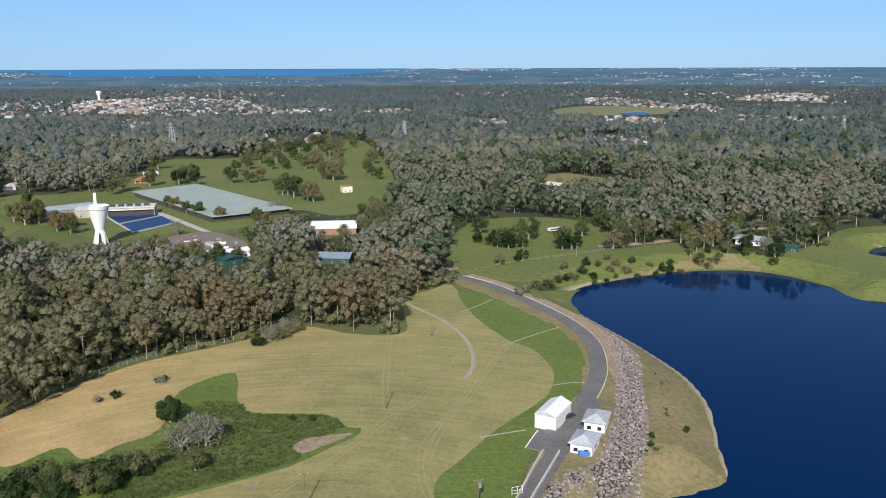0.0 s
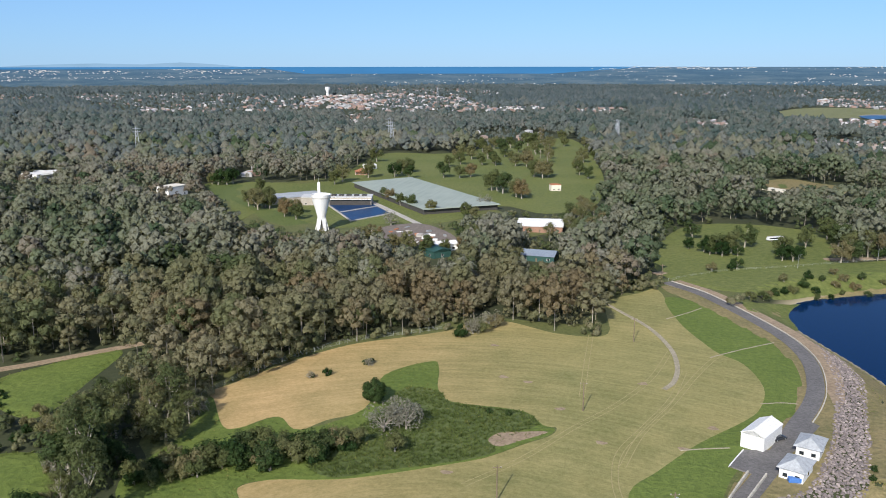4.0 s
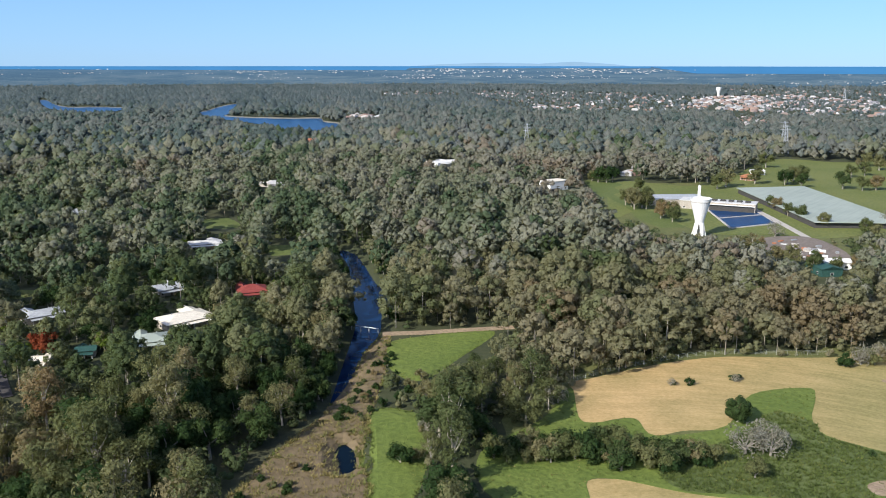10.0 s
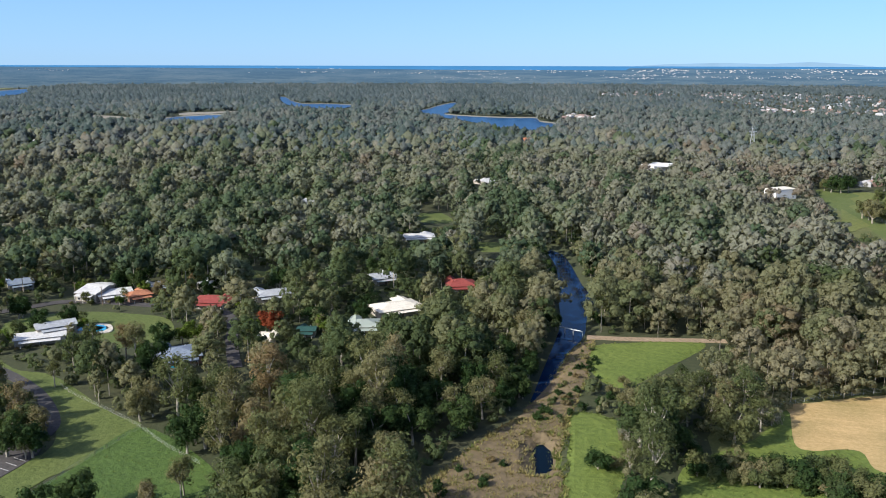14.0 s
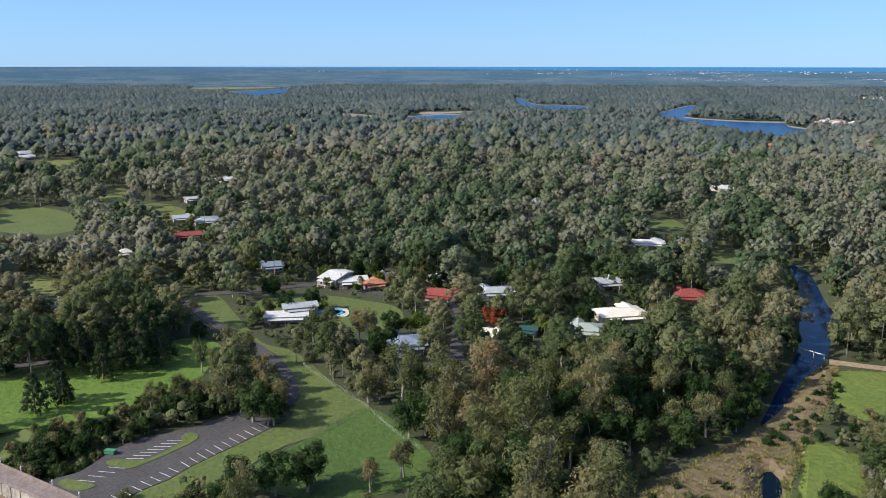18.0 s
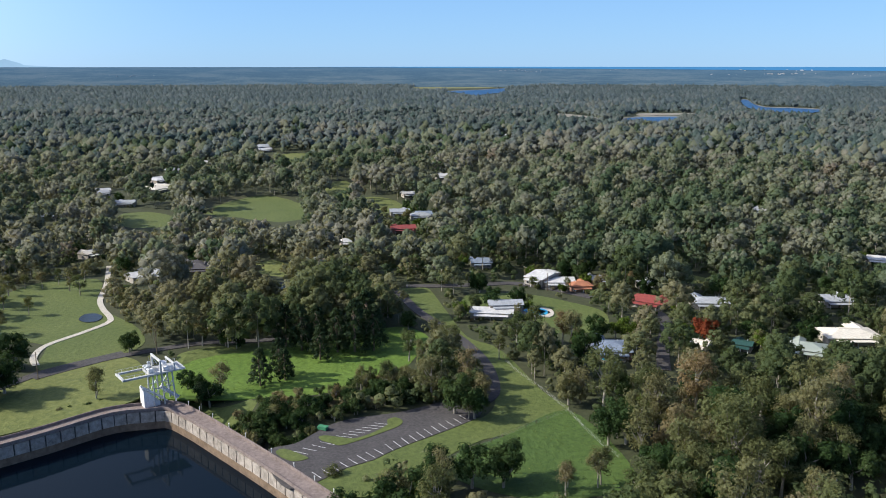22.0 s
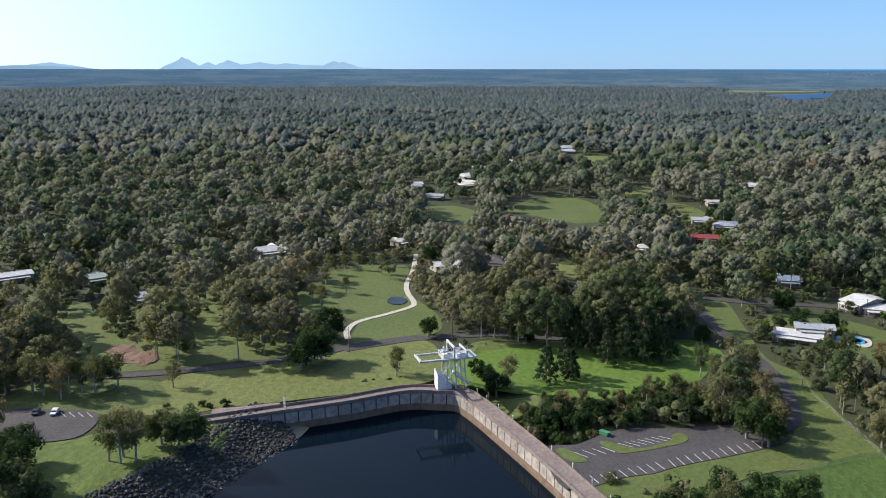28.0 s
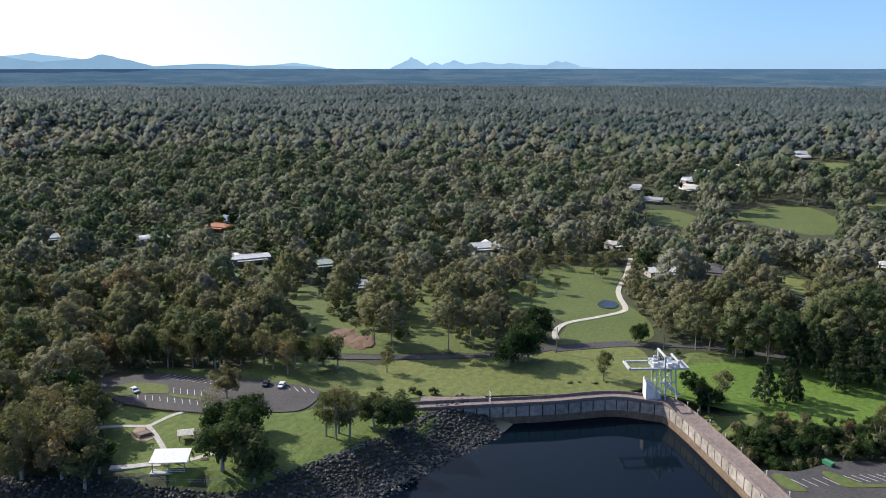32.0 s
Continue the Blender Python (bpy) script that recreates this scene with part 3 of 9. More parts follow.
DAM_GREEN = spline([(-2.4, 209.3), (4.8, 223.6), (16.6, 244.7), (31.1, 264.8), (37.3, 277.3), (40.4, 296.9), (35.9, 319.3), (27.8, 329.9), (22.7, 341.2), (13.0, 370.5), (7.8, 409.2), (26.5, 400.4), (41.6, 372.9), (53.6, 353.7), (56.7, 324.6), (53.8, 296.8), (48.5, 277.2), (39.5, 255.3), (30.0, 236.5), (24.4, 224.5), (19.8, 205.4), (14.9, 185.9), (0.6, 186.0)], 4)
DAM_TOP = spline([(4.6, 427.4), (13.6, 432.0), (36.5, 404.5), (56.6, 361.2), (66.0, 319.0), (61.8, 277.1), (50.9, 236.3), (28.6, 180.9), (13.9, 181.0), (21.4, 211.7), (30.1, 240.5), (40.5, 264.7), (47.4, 282.6), (51.7, 306.0), (51.9, 326.1), (48.4, 346.4), (39.5, 365.8), (26.0, 392.3)], 5)
BERM = spline([(58.9, 386.7), (70.3, 366.5), (80.2, 342.1), (87.3, 314.0), (90.7, 284.4), (88.0, 259.6), (82.8, 234.7), (80.6, 220.3), (69.7, 210.7), (50.0, 204.7), (60.9, 242.7), (68.4, 279.3), (72.4, 327.6), (66.3, 358.1)], 5)
BANK = spline([*[(52.2, 402.2), (62.9, 423.1), (77.8, 442.2), (100.3, 463.0), (130.8, 482.6), (160.8, 494.3), (177.1, 492.5), (187.1, 474.3)], *[(176.9, 471.7), (154.7, 473.4), (127.4, 468.3), (98.5, 453.1), (73.8, 435.3), (64.9, 419.6), (62.2, 404.9)]], 5)
LAWN_A = spline([(-301.6, -72.8), (-319.4, -58.0), (-323.0, -39.4), (-338.4, -24.3), (-331.2, -11.5), (-348.5, 17.6), (-333.2, 30.1), (-310.7, 23.5), (-294.4, 16.1), (-286.8, 4.0), (-275.7, -10.7), (-273.6, -28.0), (-274.5, -46.4), (-278.7, -68.1)], 5)
LAWN_B = spline([(-402.4, 19.8), (-414.0, 35.6), (-371.4, 41.6), (-332.3, 46.0), (-314.4, 56.7), (-269.0, 64.0), (-252.1, 68.5), (-236.3, 45.5), (-231.5, 21.2), (-241.2, 29.0), (-254.7, 43.6), (-279.2, 48.1), (-303.4, 48.1), (-351.6, 34.3)], 5)
LAWN_B2 = spline([(-397.1, 55.6), (-394.5, 83.0), (-378.3, 101.6), (-359.9, 112.9), (-334.9, 105.1), (-332.8, 84.3), (-352.8, 74.0), (-364.2, 50.7)], 5)
LAWN_C = spline([(-236.3, 45.5), (-252.1, 68.5), (-215.1, 76.2), (-199.1, 69.9), (-196.5, 46.4), (-208.4, 27.6), (-222.5, 26.5)], 5)
CARPARK = spline([(-222.0, -25.0), (-233.3, -25.8), (-236.5, -18.5), (-243.0, -13.2), (-249.0, -8.3), (-252.8, -1.6), (-254.7, 5.8), (-256.3, 13.2), (-259.7, 20.9), (-263.5, 28.5), (-266.0, 36.0), (-258.5, 40.5), (-250.1, 38.4), (-241.3, 27.8), (-232.1, 14.4), (-227.0, 8.1), (-223.3, 4.1), (-219.0, -3.6), (-212.2, -10.9), (-209.0, -18.0)], 3)
LAWN_EDGE = spline([(-321.3, -68.9), (-327.5, -62.6), (-331.0, -51.3), (-333.8, -34.4), (-333.8, -27.4), (-324.7, -25.9), (-323.3, -36.8), (-319.8, -49.8), (-315.2, -59.0), (-308.7, -65.5)], 3)
TOWER_GRASS = spline([(-281.4, -66.0), (-282.4, -59.9), (-273.3, -45.0), (-273.0, -33.0), (-263.1, -35.8), (-256.8, -39.0), (-254.6, -42.7), (-267.4, -52.9)], 3)
CP_GRASS = spline([(-208.5, -14.0), (-212.0, -11.0), (-219.0, -3.4), (-223.3, 4.3), (-227.0, 8.3), (-232.1, 14.6), (-241.3, 28.0), (-249.6, 38.2), (-240.5, 46.0), (-224.0, 26.0), (-209.0, 27.0), (-203.5, 10.0), (-203.0, -6.0)], 3)
ISLAND = spline([(-240.3, -11.6), (-241.0, -9.4), (-239.2, -4.9), (-238.0, -0.9), (-241.0, 4.0), (-246.4, 9.1), (-250.4, 9.5), (-252.2, 12.0), (-249.5, 14.2), (-245.7, 13.0), (-241.2, 7.4), (-237.3, 1.8), (-233.7, -4.9), (-235.4, -7.6), (-237.7, -10.6)], 4)
ISLAND_HOOK = spline([(-231.4, -23.7), (-233.2, -22.0), (-231.8, -19.3), (-227.4, -14.9), (-225.9, -14.2), (-224.7, -17.6), (-225.8, -19.9), (-228.3, -22.2)], 4)
LAWN_D = spline([(-226.6, -165.2), (-260.6, -163.2), (-290.4, -122.2), (-307.2, -117.1), (-321.4, -91.1), (-307.2, -78.0), (-276.6, -73.7), (-250.1, -111.2), (-235.8, -134.2), (-229.0, -143.6)], 5)
LAWN_E = spline([(-370.9, -167.4), (-423.9, -169.4), (-447.3, -154.9), (-444.8, -131.2), (-397.1, -119.5), (-358.0, -91.9), (-329.7, -86.5), (-309.6, -115.6), (-340.1, -124.7), (-348.6, -155.8)], 5)
CARPARK2 = spline([(-186.5, -238.0), (-193.5, -246.0), (-201.0, -238.5), (-207.9, -231.8), (-210.4, -222.5), (-214.9, -206.0), (-219.5, -198.0), (-221.4, -186.6), (-223.2, -177.0), (-221.4, -169.6), (-213.0, -165.6), (-204.0, -166.2), (-197.2, -177.5), (-189.2, -190.2), (-186.0, -199.0), (-183.4, -208.5), (-182.0, -220.0), (-183.0, -229.5)], 3)
ISLAND2 = spline([(-186.7, -233.7), (-190.5, -235.1), (-194.0, -234.9), (-197.5, -231.2), (-199.9, -223.2), (-200.0, -219.8), (-195.0, -214.6), (-192.3, -219.2), (-188.6, -223.4), (-184.9, -227.0)], 4)
PICNIC = spline([(-168.0, -214.5), (-176.5, -219.0), (-181.8, -219.5), (-183.2, -208.5), (-185.8, -199.0), (-189.0, -190.2), (-197.0, -177.5), (-203.8, -166.0), (-211.0, -160.4), (-211.7, -143.5), (-231.2, -127.3), (-210.4, -121.8), (-188.2, -133.8), (-167.1, -141.7), (-155.0, -153.1), (-146.8, -176.2), (-154.2, -196.1)], 5)
CP_VERGE = spline([(-208.6, -239.5), (-207.9, -231.6), (-210.4, -222.5), (-214.9, -206.0), (-219.5, -198.0), (-221.4, -186.6), (-223.2, -177.0), (-222.0, -169.0), (-232.0, -156.1), (-238.6, -153.4), (-253.1, -167.3), (-250.5, -185.4), (-247.7, -201.2), (-239.4, -212.0), (-229.2, -209.8), (-222.2, -217.1), (-216.0, -232.0)], 3)
MARSH_A = spline([(-224.1, 233.9), (-220.5, 251.7), (-200.7, 277.9), (-191.4, 244.6), (-186.7, 214.0), (-203.5, 215.8)], 5)
MARSH_B = spline([(-181.8, 181.4), (-167.1, 192.0), (-149.8, 175.2), (-133.1, 149.8), (-141.4, 139.7)], 5)
MARSH_C = spline([(-136.1, 182.1), (-135.4, 214.1), (-142.4, 242.5), (-127.3, 222.4), (-121.2, 221.6), (-112.9, 232.5), (-102.1, 225.1), (-88.3, 245.5), (-91.5, 276.2), (-78.7, 294.5), (-73.8, 286.9), (-69.3, 268.0), (-61.8, 257.9), (-44.0, 256.9), (-35.6, 254.4), (-30.2, 246.8), (-26.3, 245.0), (-27.1, 240.1), (-34.3, 231.4), (-40.7, 223.2), (-47.4, 217.0), (-76.1, 199.3), (-97.1, 193.2), (-103.5, 186.9), (-97.6, 174.5), (-117.3, 163.0)], 5)
REEDS = spline([(-92.0, 208.7), (-83.5, 238.6), (-80.8, 265.9), (-68.6, 265.5), (-61.5, 256.9), (-43.9, 256.1), (-35.5, 253.5), (-31.5, 246.7), (-35.9, 240.9), (-42.0, 237.5), (-45.2, 232.8), (-41.8, 227.0), (-41.6, 223.6), (-49.0, 217.1), (-68.5, 205.8), (-82.4, 198.4)], 5)
REED_STRIP = spline([(-185.1, 162.3), (-199.4, 182.1), (-211.0, 199.5), (-219.6, 214.0), (-232.1, 233.9), (-231.4, 245.6), (-217.3, 230.1), (-201.0, 211.2), (-190.1, 196.0), (-179.6, 182.1), (-168.6, 169.5), (-166.4, 162.5), (-174.6, 167.1)], 3)
BED = spline([(-162.3, 110.3), (-176.7, 131.9), (-184.9, 150.9), (-188.9, 165.8), (-186.0, 172.8), (-181.8, 181.4), (-171.9, 172.9), (-162.4, 160.1), (-139.4, 137.8)], 5)
PARK = spline([(-219.0, 541.4), (-291.1, 592.8), (-294.5, 552.1), (-384.1, 727.7), (-308.5, 759.6), (-335.3, 1018.0), (-253.9, 1047.4), (-184.1, 1239.6), (-122.4, 1284.9), (-57.8, 924.1), (-43.6, 689.1), (-78.4, 630.5), (-117.1, 657.0), (-143.1, 579.3), (-184.2, 559.8)], 5)
PARK2 = spline([(1.9, 472.9), (6.0, 546.7), (27.3, 609.2), (74.0, 620.1), (117.6, 585.0), (99.5, 509.8), (149.2, 526.0), (171.2, 484.9), (135.4, 475.1), (85.4, 451.1), (51.7, 426.7), (16.9, 439.3)], 5)
EAST = spline([(170.4, 492.6), (220.5, 507.8), (278.0, 571.4), (326.2, 560.4), (216.2, 363.6), (193.4, 402.4), (162.0, 431.1), (117.6, 431.8), (78.9, 414.9), (59.3, 379.2), (40.5, 402.4), (50.3, 415.3), (77.1, 438.5)], 5)
GLADES = [spline(p, 5) for p in ([(-694.7, -100.5), (-725.3, -81.5), (-685.4, -41.1), (-621.2, -39.9), (-613.8, -66.8), (-635.0, -87.2)], [(-627.4, -172.5), (-665.1, -169.3), (-642.5, -134.2), (-599.7, -125.7), (-592.4, -151.6)], [(-657.0, -115.4), (-734.6, -79.8), (-686.2, -40.5), (-604.1, -38.0), (-622.4, -76.5)],
                                 [(-408.7, 322.2), (-409.8, 348.8), (-375.4, 324.0), (-371.2, 305.2)], [(-508.0, 342.8), (-529.0, 375.5), (-479.3, 359.9), (-471.9, 334.8)], [(-470.9, -56.1), (-480.0, -42.8), (-451.1, -31.1), (-430.5, -39.2)], [(-412.9, 714.4), (-377.2, 729.8), (-326.9, 644.1), (-261.9, 590.9), (-228.4, 541.5), (-255.3, 536.8), (-324.7, 605.3)],
                                 [(-312.2, -253.0), (-311.3, -233.8), (-284.7, -217.2), (-290.8, -232.8)], [(-332.5, -195.2), (-322.6, -174.7), (-291.8, -163.3), (-293.9, -175.4)], [(106.0, 847.6), (132.0, 869.5), (117.0, 805.3), (95.5, 805.8)], [(-353.2, 103.3), (-333.9, 115.0), (-320.9, 103.6), (-341.2, 95.0)])]
DRY = [spline(p, 4) for p in ([(122, 785), (151, 816), (198, 803), (234, 771), (182, 737), (131, 732)], [(98, 856), (128, 883), (148, 859), (171, 832), (145, 812), (103, 801)])]
SUNNY = [spline(p, 4) for p in ([(-787, -25), (-816, -4), (-715, 1), (-711, -16)],
                                [(-714, 8), (-705, 32), (-647, 42), (-635, 16)],
                                [(-493, -58), (-469, -33), (-442, -27), (-451, -50)],
                                [(-1053, -97), (-1089, -58), (-996, -40), (-966, -77)],
                                [(-423, 171), (-424, 187), (-407, 181), (-407, 167)],
                                [(-388, 200), (-391, 210), (-372, 204), (-370, 194)])]
WOODLAND = spline([(-293, -386), (-320, -363), (-349, -330), (-338, -275), (-341, -229), (-378, -204), (-378, -177), (-295, -138), (-279, -151), (-262, -177), (-248, -209), (-240, -260), (-252, -327)], 4)
FIELD_FAR = spline([(265, 2131), (329, 2302), (405, 2395), (483, 2389), (560, 2317), (626, 2249), (566, 2058), (476, 1966), (401, 1948), (340, 1929), (267, 1956)], 4)
FIELD_FAR2 = spline([(-4316, 310), (-4739, 472), (-5013, 720), (-4853, 982), (-4581, 957), (-4506, 792), (-4193, 682), (-4063, 454), (-4053, 340)], 4)
for nm, ol, mt, lab, fo in (("meadow", MEADOW, M_MEADOW, "rough green grass along the forest edge", 16), ("works_grass", spline([(-332, 593), (-361, 720), (-327, 767), (-296, 828), (-262, 862), (-91, 598), (-69, 623), (-58, 593), (-81, 533), (-131, 527), (-184, 514), (-223, 515), (-268, 529)], 3), M_MEADOW, "rough grass round the water works", 0), ("hay_field", HAY, M_HAY2, "mown tan hay field with raked rows", 0), ("dam_top", DAM_TOP, M_BERM, "dry grass verge along the dam crest", 7), ("dam_slope", DAM_GREEN, M_BRIGHT, "green grassed slope of the earth dam", 0),
                            ("berm", BERM, M_BERM, "grassy berm between rocks and water", 5),
                            ("lawn", LAWN_A, M_VIVID, "bright green lawn below the gate tower", 0), ("lawn", LAWN_B, M_GRASS, "mown olive lawn along a driveway", 0), ("lawn", LAWN_B2, M_GRASS, "green house garden lawn", 0),
                            ("paddock", LAWN_C, M_MARSH, "lush green fenced paddock", 0), ("lawn", LAWN_D, M_PARK, "mown lawn behind the dam wall", 0),
                            ("lawn", LAWN_E, M_GRASS, "park lawn around a small pond", 0), ("picnic_lawn", PICNIC, M_PICNIC, "picnic lawn by the reservoir", 6), ("verge", CP_GRASS, M_GRASS, "mown grass beside the lower car park", 0), ("verge", LAWN_EDGE, M_GRASS, "grass between the lawn and the road", 4), ("verge", TOWER_GRASS, M_GRASS, "grass patch beside the dam wall", 4), ("verge", CP_VERGE, M_GRASS, "shaded grass verge behind the car park", 6),
                            ("marsh", MARSH_A, M_BRIGHT, "bright green marsh grass by the creek", 6), ("marsh", MARSH_B, M_BRIGHT, "bright green creek-side grass", 6),
                            ("marsh", MARSH_C, M_BRIGHT, "bright green marsh grass in a hollow", 0), ("reeds", REEDS, M_LUSH, "tall dark green reeds in the hollow", 0), ("bare_patch", spline([(-44.6, 232.2), (-41.7, 238.0), (-36.5, 239.8), (-27.8, 241.8), (-34.7, 234.0), (-40.8, 228.2)], 4), M_DIRT, "bare pinkish earth at the hollow edge", 0), ("creek_bed", BED, M_SAND, "dry tan creek bed with dead reeds", 4), ("dry_bank", REED_STRIP, M_SAND, "tan dry reeds along the creek bank", 4),
                            ("park", PARK, M_PARK, "open green park with scattered trees", 0), ("park", PARK2, M_PARK, "green verge by the dam gate", 5), ("park", EAST, M_PARK, "green grass by the reservoir shore", 4),
                            ("shore_bank", BANK, M_BERM, "dry tan grass bank along the reservoir shore", 4), ("far_field", FIELD_FAR, M_PALEFIELD, "pale green open field", 0), ("far_field", FIELD_FAR2, M_PALEFIELD, "green open field by a far lake", 0)):
    sheet(nm, ol, None, mt, lab, "field", follow=fo)
for ol in DRY:
    sheet("clearing", ol, None, M_BERM, "dry tawny grass clearing in the woods", "field")
sheet("woodland_grass", WOODLAND, 0.02, M_GRASS, "dry olive grass under scattered gums", "field", follow=14)
for ol in SUNNY:
    sheet("sunny_glade", ol, None, M_PARK, "sunlit grass opening among scattered gums", "field", follow=12)
for ol in GLADES:
    sheet("glade", ol, None, M_GRASS, "sunlit grass clearing among trees", "field", follow=20)
for ol in (CARPARK, CARPARK2):
    sheet("car_park", ol, 0.27, M_ASPH, "grey asphalt car park with white bay lines", "car park")
ISLAND3 = spline([(-195.4, -213.6), (-196.1, -209.0), (-197.3, -204.1), (-198.6, -198.4), (-196.9, -196.6), (-195.2, -203.1), (-194.1, -207.9), (-193.6, -212.0)], 4)
for ol in (ISLAND, ISLAND_HOOK, ISLAND2, ISLAND3):
    sheet("traffic_island", ol, 0.38, M_GRASS, "grass island in the car park", "lawn")

# far reservoir arms
M_SHORE = two_tone("grey_sand", (0.2, 0.185, 0.145), (0.32, 0.3, 0.25), 0.02, 0.2)
FAR_WATER = [spline(p, 2) for p in ([(-1674, 1147), (-1724, 1208), (-1804, 1286), (-1891, 1376), (-1959, 1455), (-1976, 1492), (-1820, 1365), (-1714, 1266), (-1609, 1193), (-1545, 1126), (-1476, 1111), (-1386, 1132), (-1339, 1162), (-1313, 1196), (-1231, 1128), (-1180, 1113), (-1126, 1085), (-1086, 1022), (-1040, 958), (-1012, 918), (-1036, 925), (-1119, 980), (-1115, 942), (-1205, 984), (-1329, 1028), (-1466, 1059)],
                                    [(-2626, 1240), (-2612, 1259), (-2366, 1156), (-2148, 1087), (-2116, 1130), (-2050, 1162), (-2007, 1167), (-1893, 1073), (-1895, 1026), (-1977, 1008), (-2081, 1016), (-2276, 1087)],
                                    [(-1711, 554), (-1759, 601), (-1780, 668), (-1767, 703), (-1673, 661), (-1618, 595), (-1582, 540), (-1622, 530)],
                                    [(-3607, 403), (-3733, 511), (-3872, 630), (-4030, 740), (-3457, 620), (-3275, 532), (-3110, 461), (-3374, 440)],
                                    [(418, 1999), (461, 2046), (489, 2019), (454, 1926), (418, 1906)])]
SHORES = [p * (1 + 46 / np.linalg.norm(p, axis=1))[:, None] for p in FAR_WATER]
for i, (p, q) in enumerate(zip(FAR_WATER, SHORES)):
    sheet("far_shore", q, 0.5 + 0.05 * i, M_SHORE, "pale sandy shore of the far reservoir arm", "shore")
    sheet("far_lake", p, 1.0 + 0.05 * i, M_FARLAKE, "blue arm of the reservoir among woods", "water")
for q in ([(-1939, 472), (-1879, 507), (-1782, 524), (-1724, 511), (-1776, 479), (-1872, 458)], [(-1922, 665), (-1921, 742), (-1926, 806), (-1857, 777), (-1853, 716), (-1832, 639)]):
    SHORES.append(spline(q, 3))
    sheet("far_shore", SHORES[-1], 0.45, M_SHORE, "pale dry sand flat beside the far reservoir arm", "shore")
SMALL_WATER = [spline(p, 4) for p in ([(-373.3, -120.9), (-380.8, -120.7), (-382.0, -116.4), (-377.4, -112.0), (-370.5, -112.0), (-368.6, -116.2)], [(-425.4, -40.1), (-431.6, -35.4), (-427.5, -29.1), (-417.0, -29.4), (-417.1, -37.0)])]
for p in SMALL_WATER:
    sheet("garden_pond", p, 0.4, M_POND, "small dark pond on the lawn", "water")

DAM_ROAD = spline([(15.6, 185.9), (22.0, 201.8), (27.5, 214.9), (36.5, 236.4), (45.7, 262.2), (53.4, 282.5), (57.7, 299.7), (59.9, 322.5), (58.4, 340.8), (53.8, 358.7), (46.0, 377.5), (36.0, 398.2), (24.8, 419.0), (15.1, 430.8), (8.4, 438.2)], 6, False)
ROADS = [("dam_road", DAM_ROAD, 5.8, M_ROAD, "narrow grey asphalt road along the dam crest"),
         ("track", spline([(1.8, 455.0), (21.3, 471.2), (45.7, 491.5), (71.8, 510.2), (104.3, 516.4), (151.6, 534.9), (202.6, 566.7), (242.0, 578.4), (293.2, 603.9)], 5, False), 5.0, M_DIRT, "brown gravel track past the dam gate"),
         ("field_track", spline([(-20.2, 391.8), (-11.1, 377.2), (0.7, 357.3), (9.2, 332.0), (11.6, 311.1), (10.2, 294.8), (6.6, 286.0)], 5, False), 1.8, M_TRACK, "worn wheel track across the hay field"),
         ("gravel_track", spline([(-234.3, 244.4), (-223.5, 255.0), (-211.5, 269.5), (-197.2, 286.6)], 5, False), 4.5, M_DIRT, "pinkish gravel track to the creek"),
         ("street", spline([(-412.7, 13.8), (-416.1, 24.8), (-414.1, 46.8), (-415.4, 69.8), (-415.5, 81.6), (-405.1, 96.9), (-385.1, 114.9)], 5, False), 6.0, M_ASPH, "grey suburban street between gardens"),
         ("driveway", spline([(-407.2, 21.5), (-370.6, 28.9), (-333.6, 41.5), (-303.4, 48.1), (-276.5, 48.0), (-263.6, 43.3), (-258.1, 32.2)], 5, False), 4.5, M_ASPH, "asphalt driveway down to the car park"),
         ("park_road", spline([(-301.1, -115.3), (-311.4, -104.2), (-322.4, -90.1), (-334.9, -61.4), (-335.4, -43.1), (-337.4, -24.7)], 5, False), 4.5, M_ASPH, "narrow park road below the trees"),
         ("park_road", spline([(-250.3, -192.8), (-262.8, -167.1), (-277.6, -142.8), (-293.4, -123.5), (-308.0, -112.6), (-326.0, -90.1)], 5, False), 4.5, M_ASPH, "narrow park road below the trees"),
         ("lane", spline([(-284.3, 112.8), (-309.9, 121.6), (-339.5, 134.3), (-357.6, 137.1)], 5, False), 5.0, M_ASPH, "shaded lane between gardens"),
         ("garden_path", spline([(-314.5, -118.7), (-324.3, -123.0), (-338.1, -123.1), (-353.9, -113.8), (-366.6, -107.3), (-374.8, -107.9), (-389.9, -115.2), (-406.3, -120.9), (-435.9, -126.0), (-477.5, -135.8)], 6, False), 2.6, M_PATH, "winding pale gravel path over the lawn"),
         ("dam_path", spline([(-232.3, -135.5), (-236.9, -126.1), (-242.8, -116.3)], 4, False), 4.0, M_DECK, "brown path onto the dam wall"),
         ("footpath", spline([(-163.5, -212.5), (-166.6, -208.3), (-168.8, -205.1), (-172.2, -199.2), (-176.0, -198.8), (-181.3, -198.7), (-185.4, -197.4)], 5, False), 1.7, M_CONC, "pale concrete footpath on the picnic lawn"),
         ("footpath", spline([(-172.2, -198.8), (-168.4, -191.6), (-164.0, -184.2), (-160.5, -178.5)], 5, False), 1.6, M_CONC, "pale concrete footpath beside the play pit"),
         ("footpath", spline([(-147.0, -186.5), (-150.3, -182.0), (-153.3, -179.0), (-155.5, -175.5)], 5, False), 2.6, M_CONC, "pale concrete footpath to the shelter"),
         ("footpath", spline([(-158.0, -172.5), (-161.7, -170.3), (-164.1, -169.0), (-169.5, -166.6)], 5, False), 2.0, M_CONC, "pale concrete footpath from the shelter")]
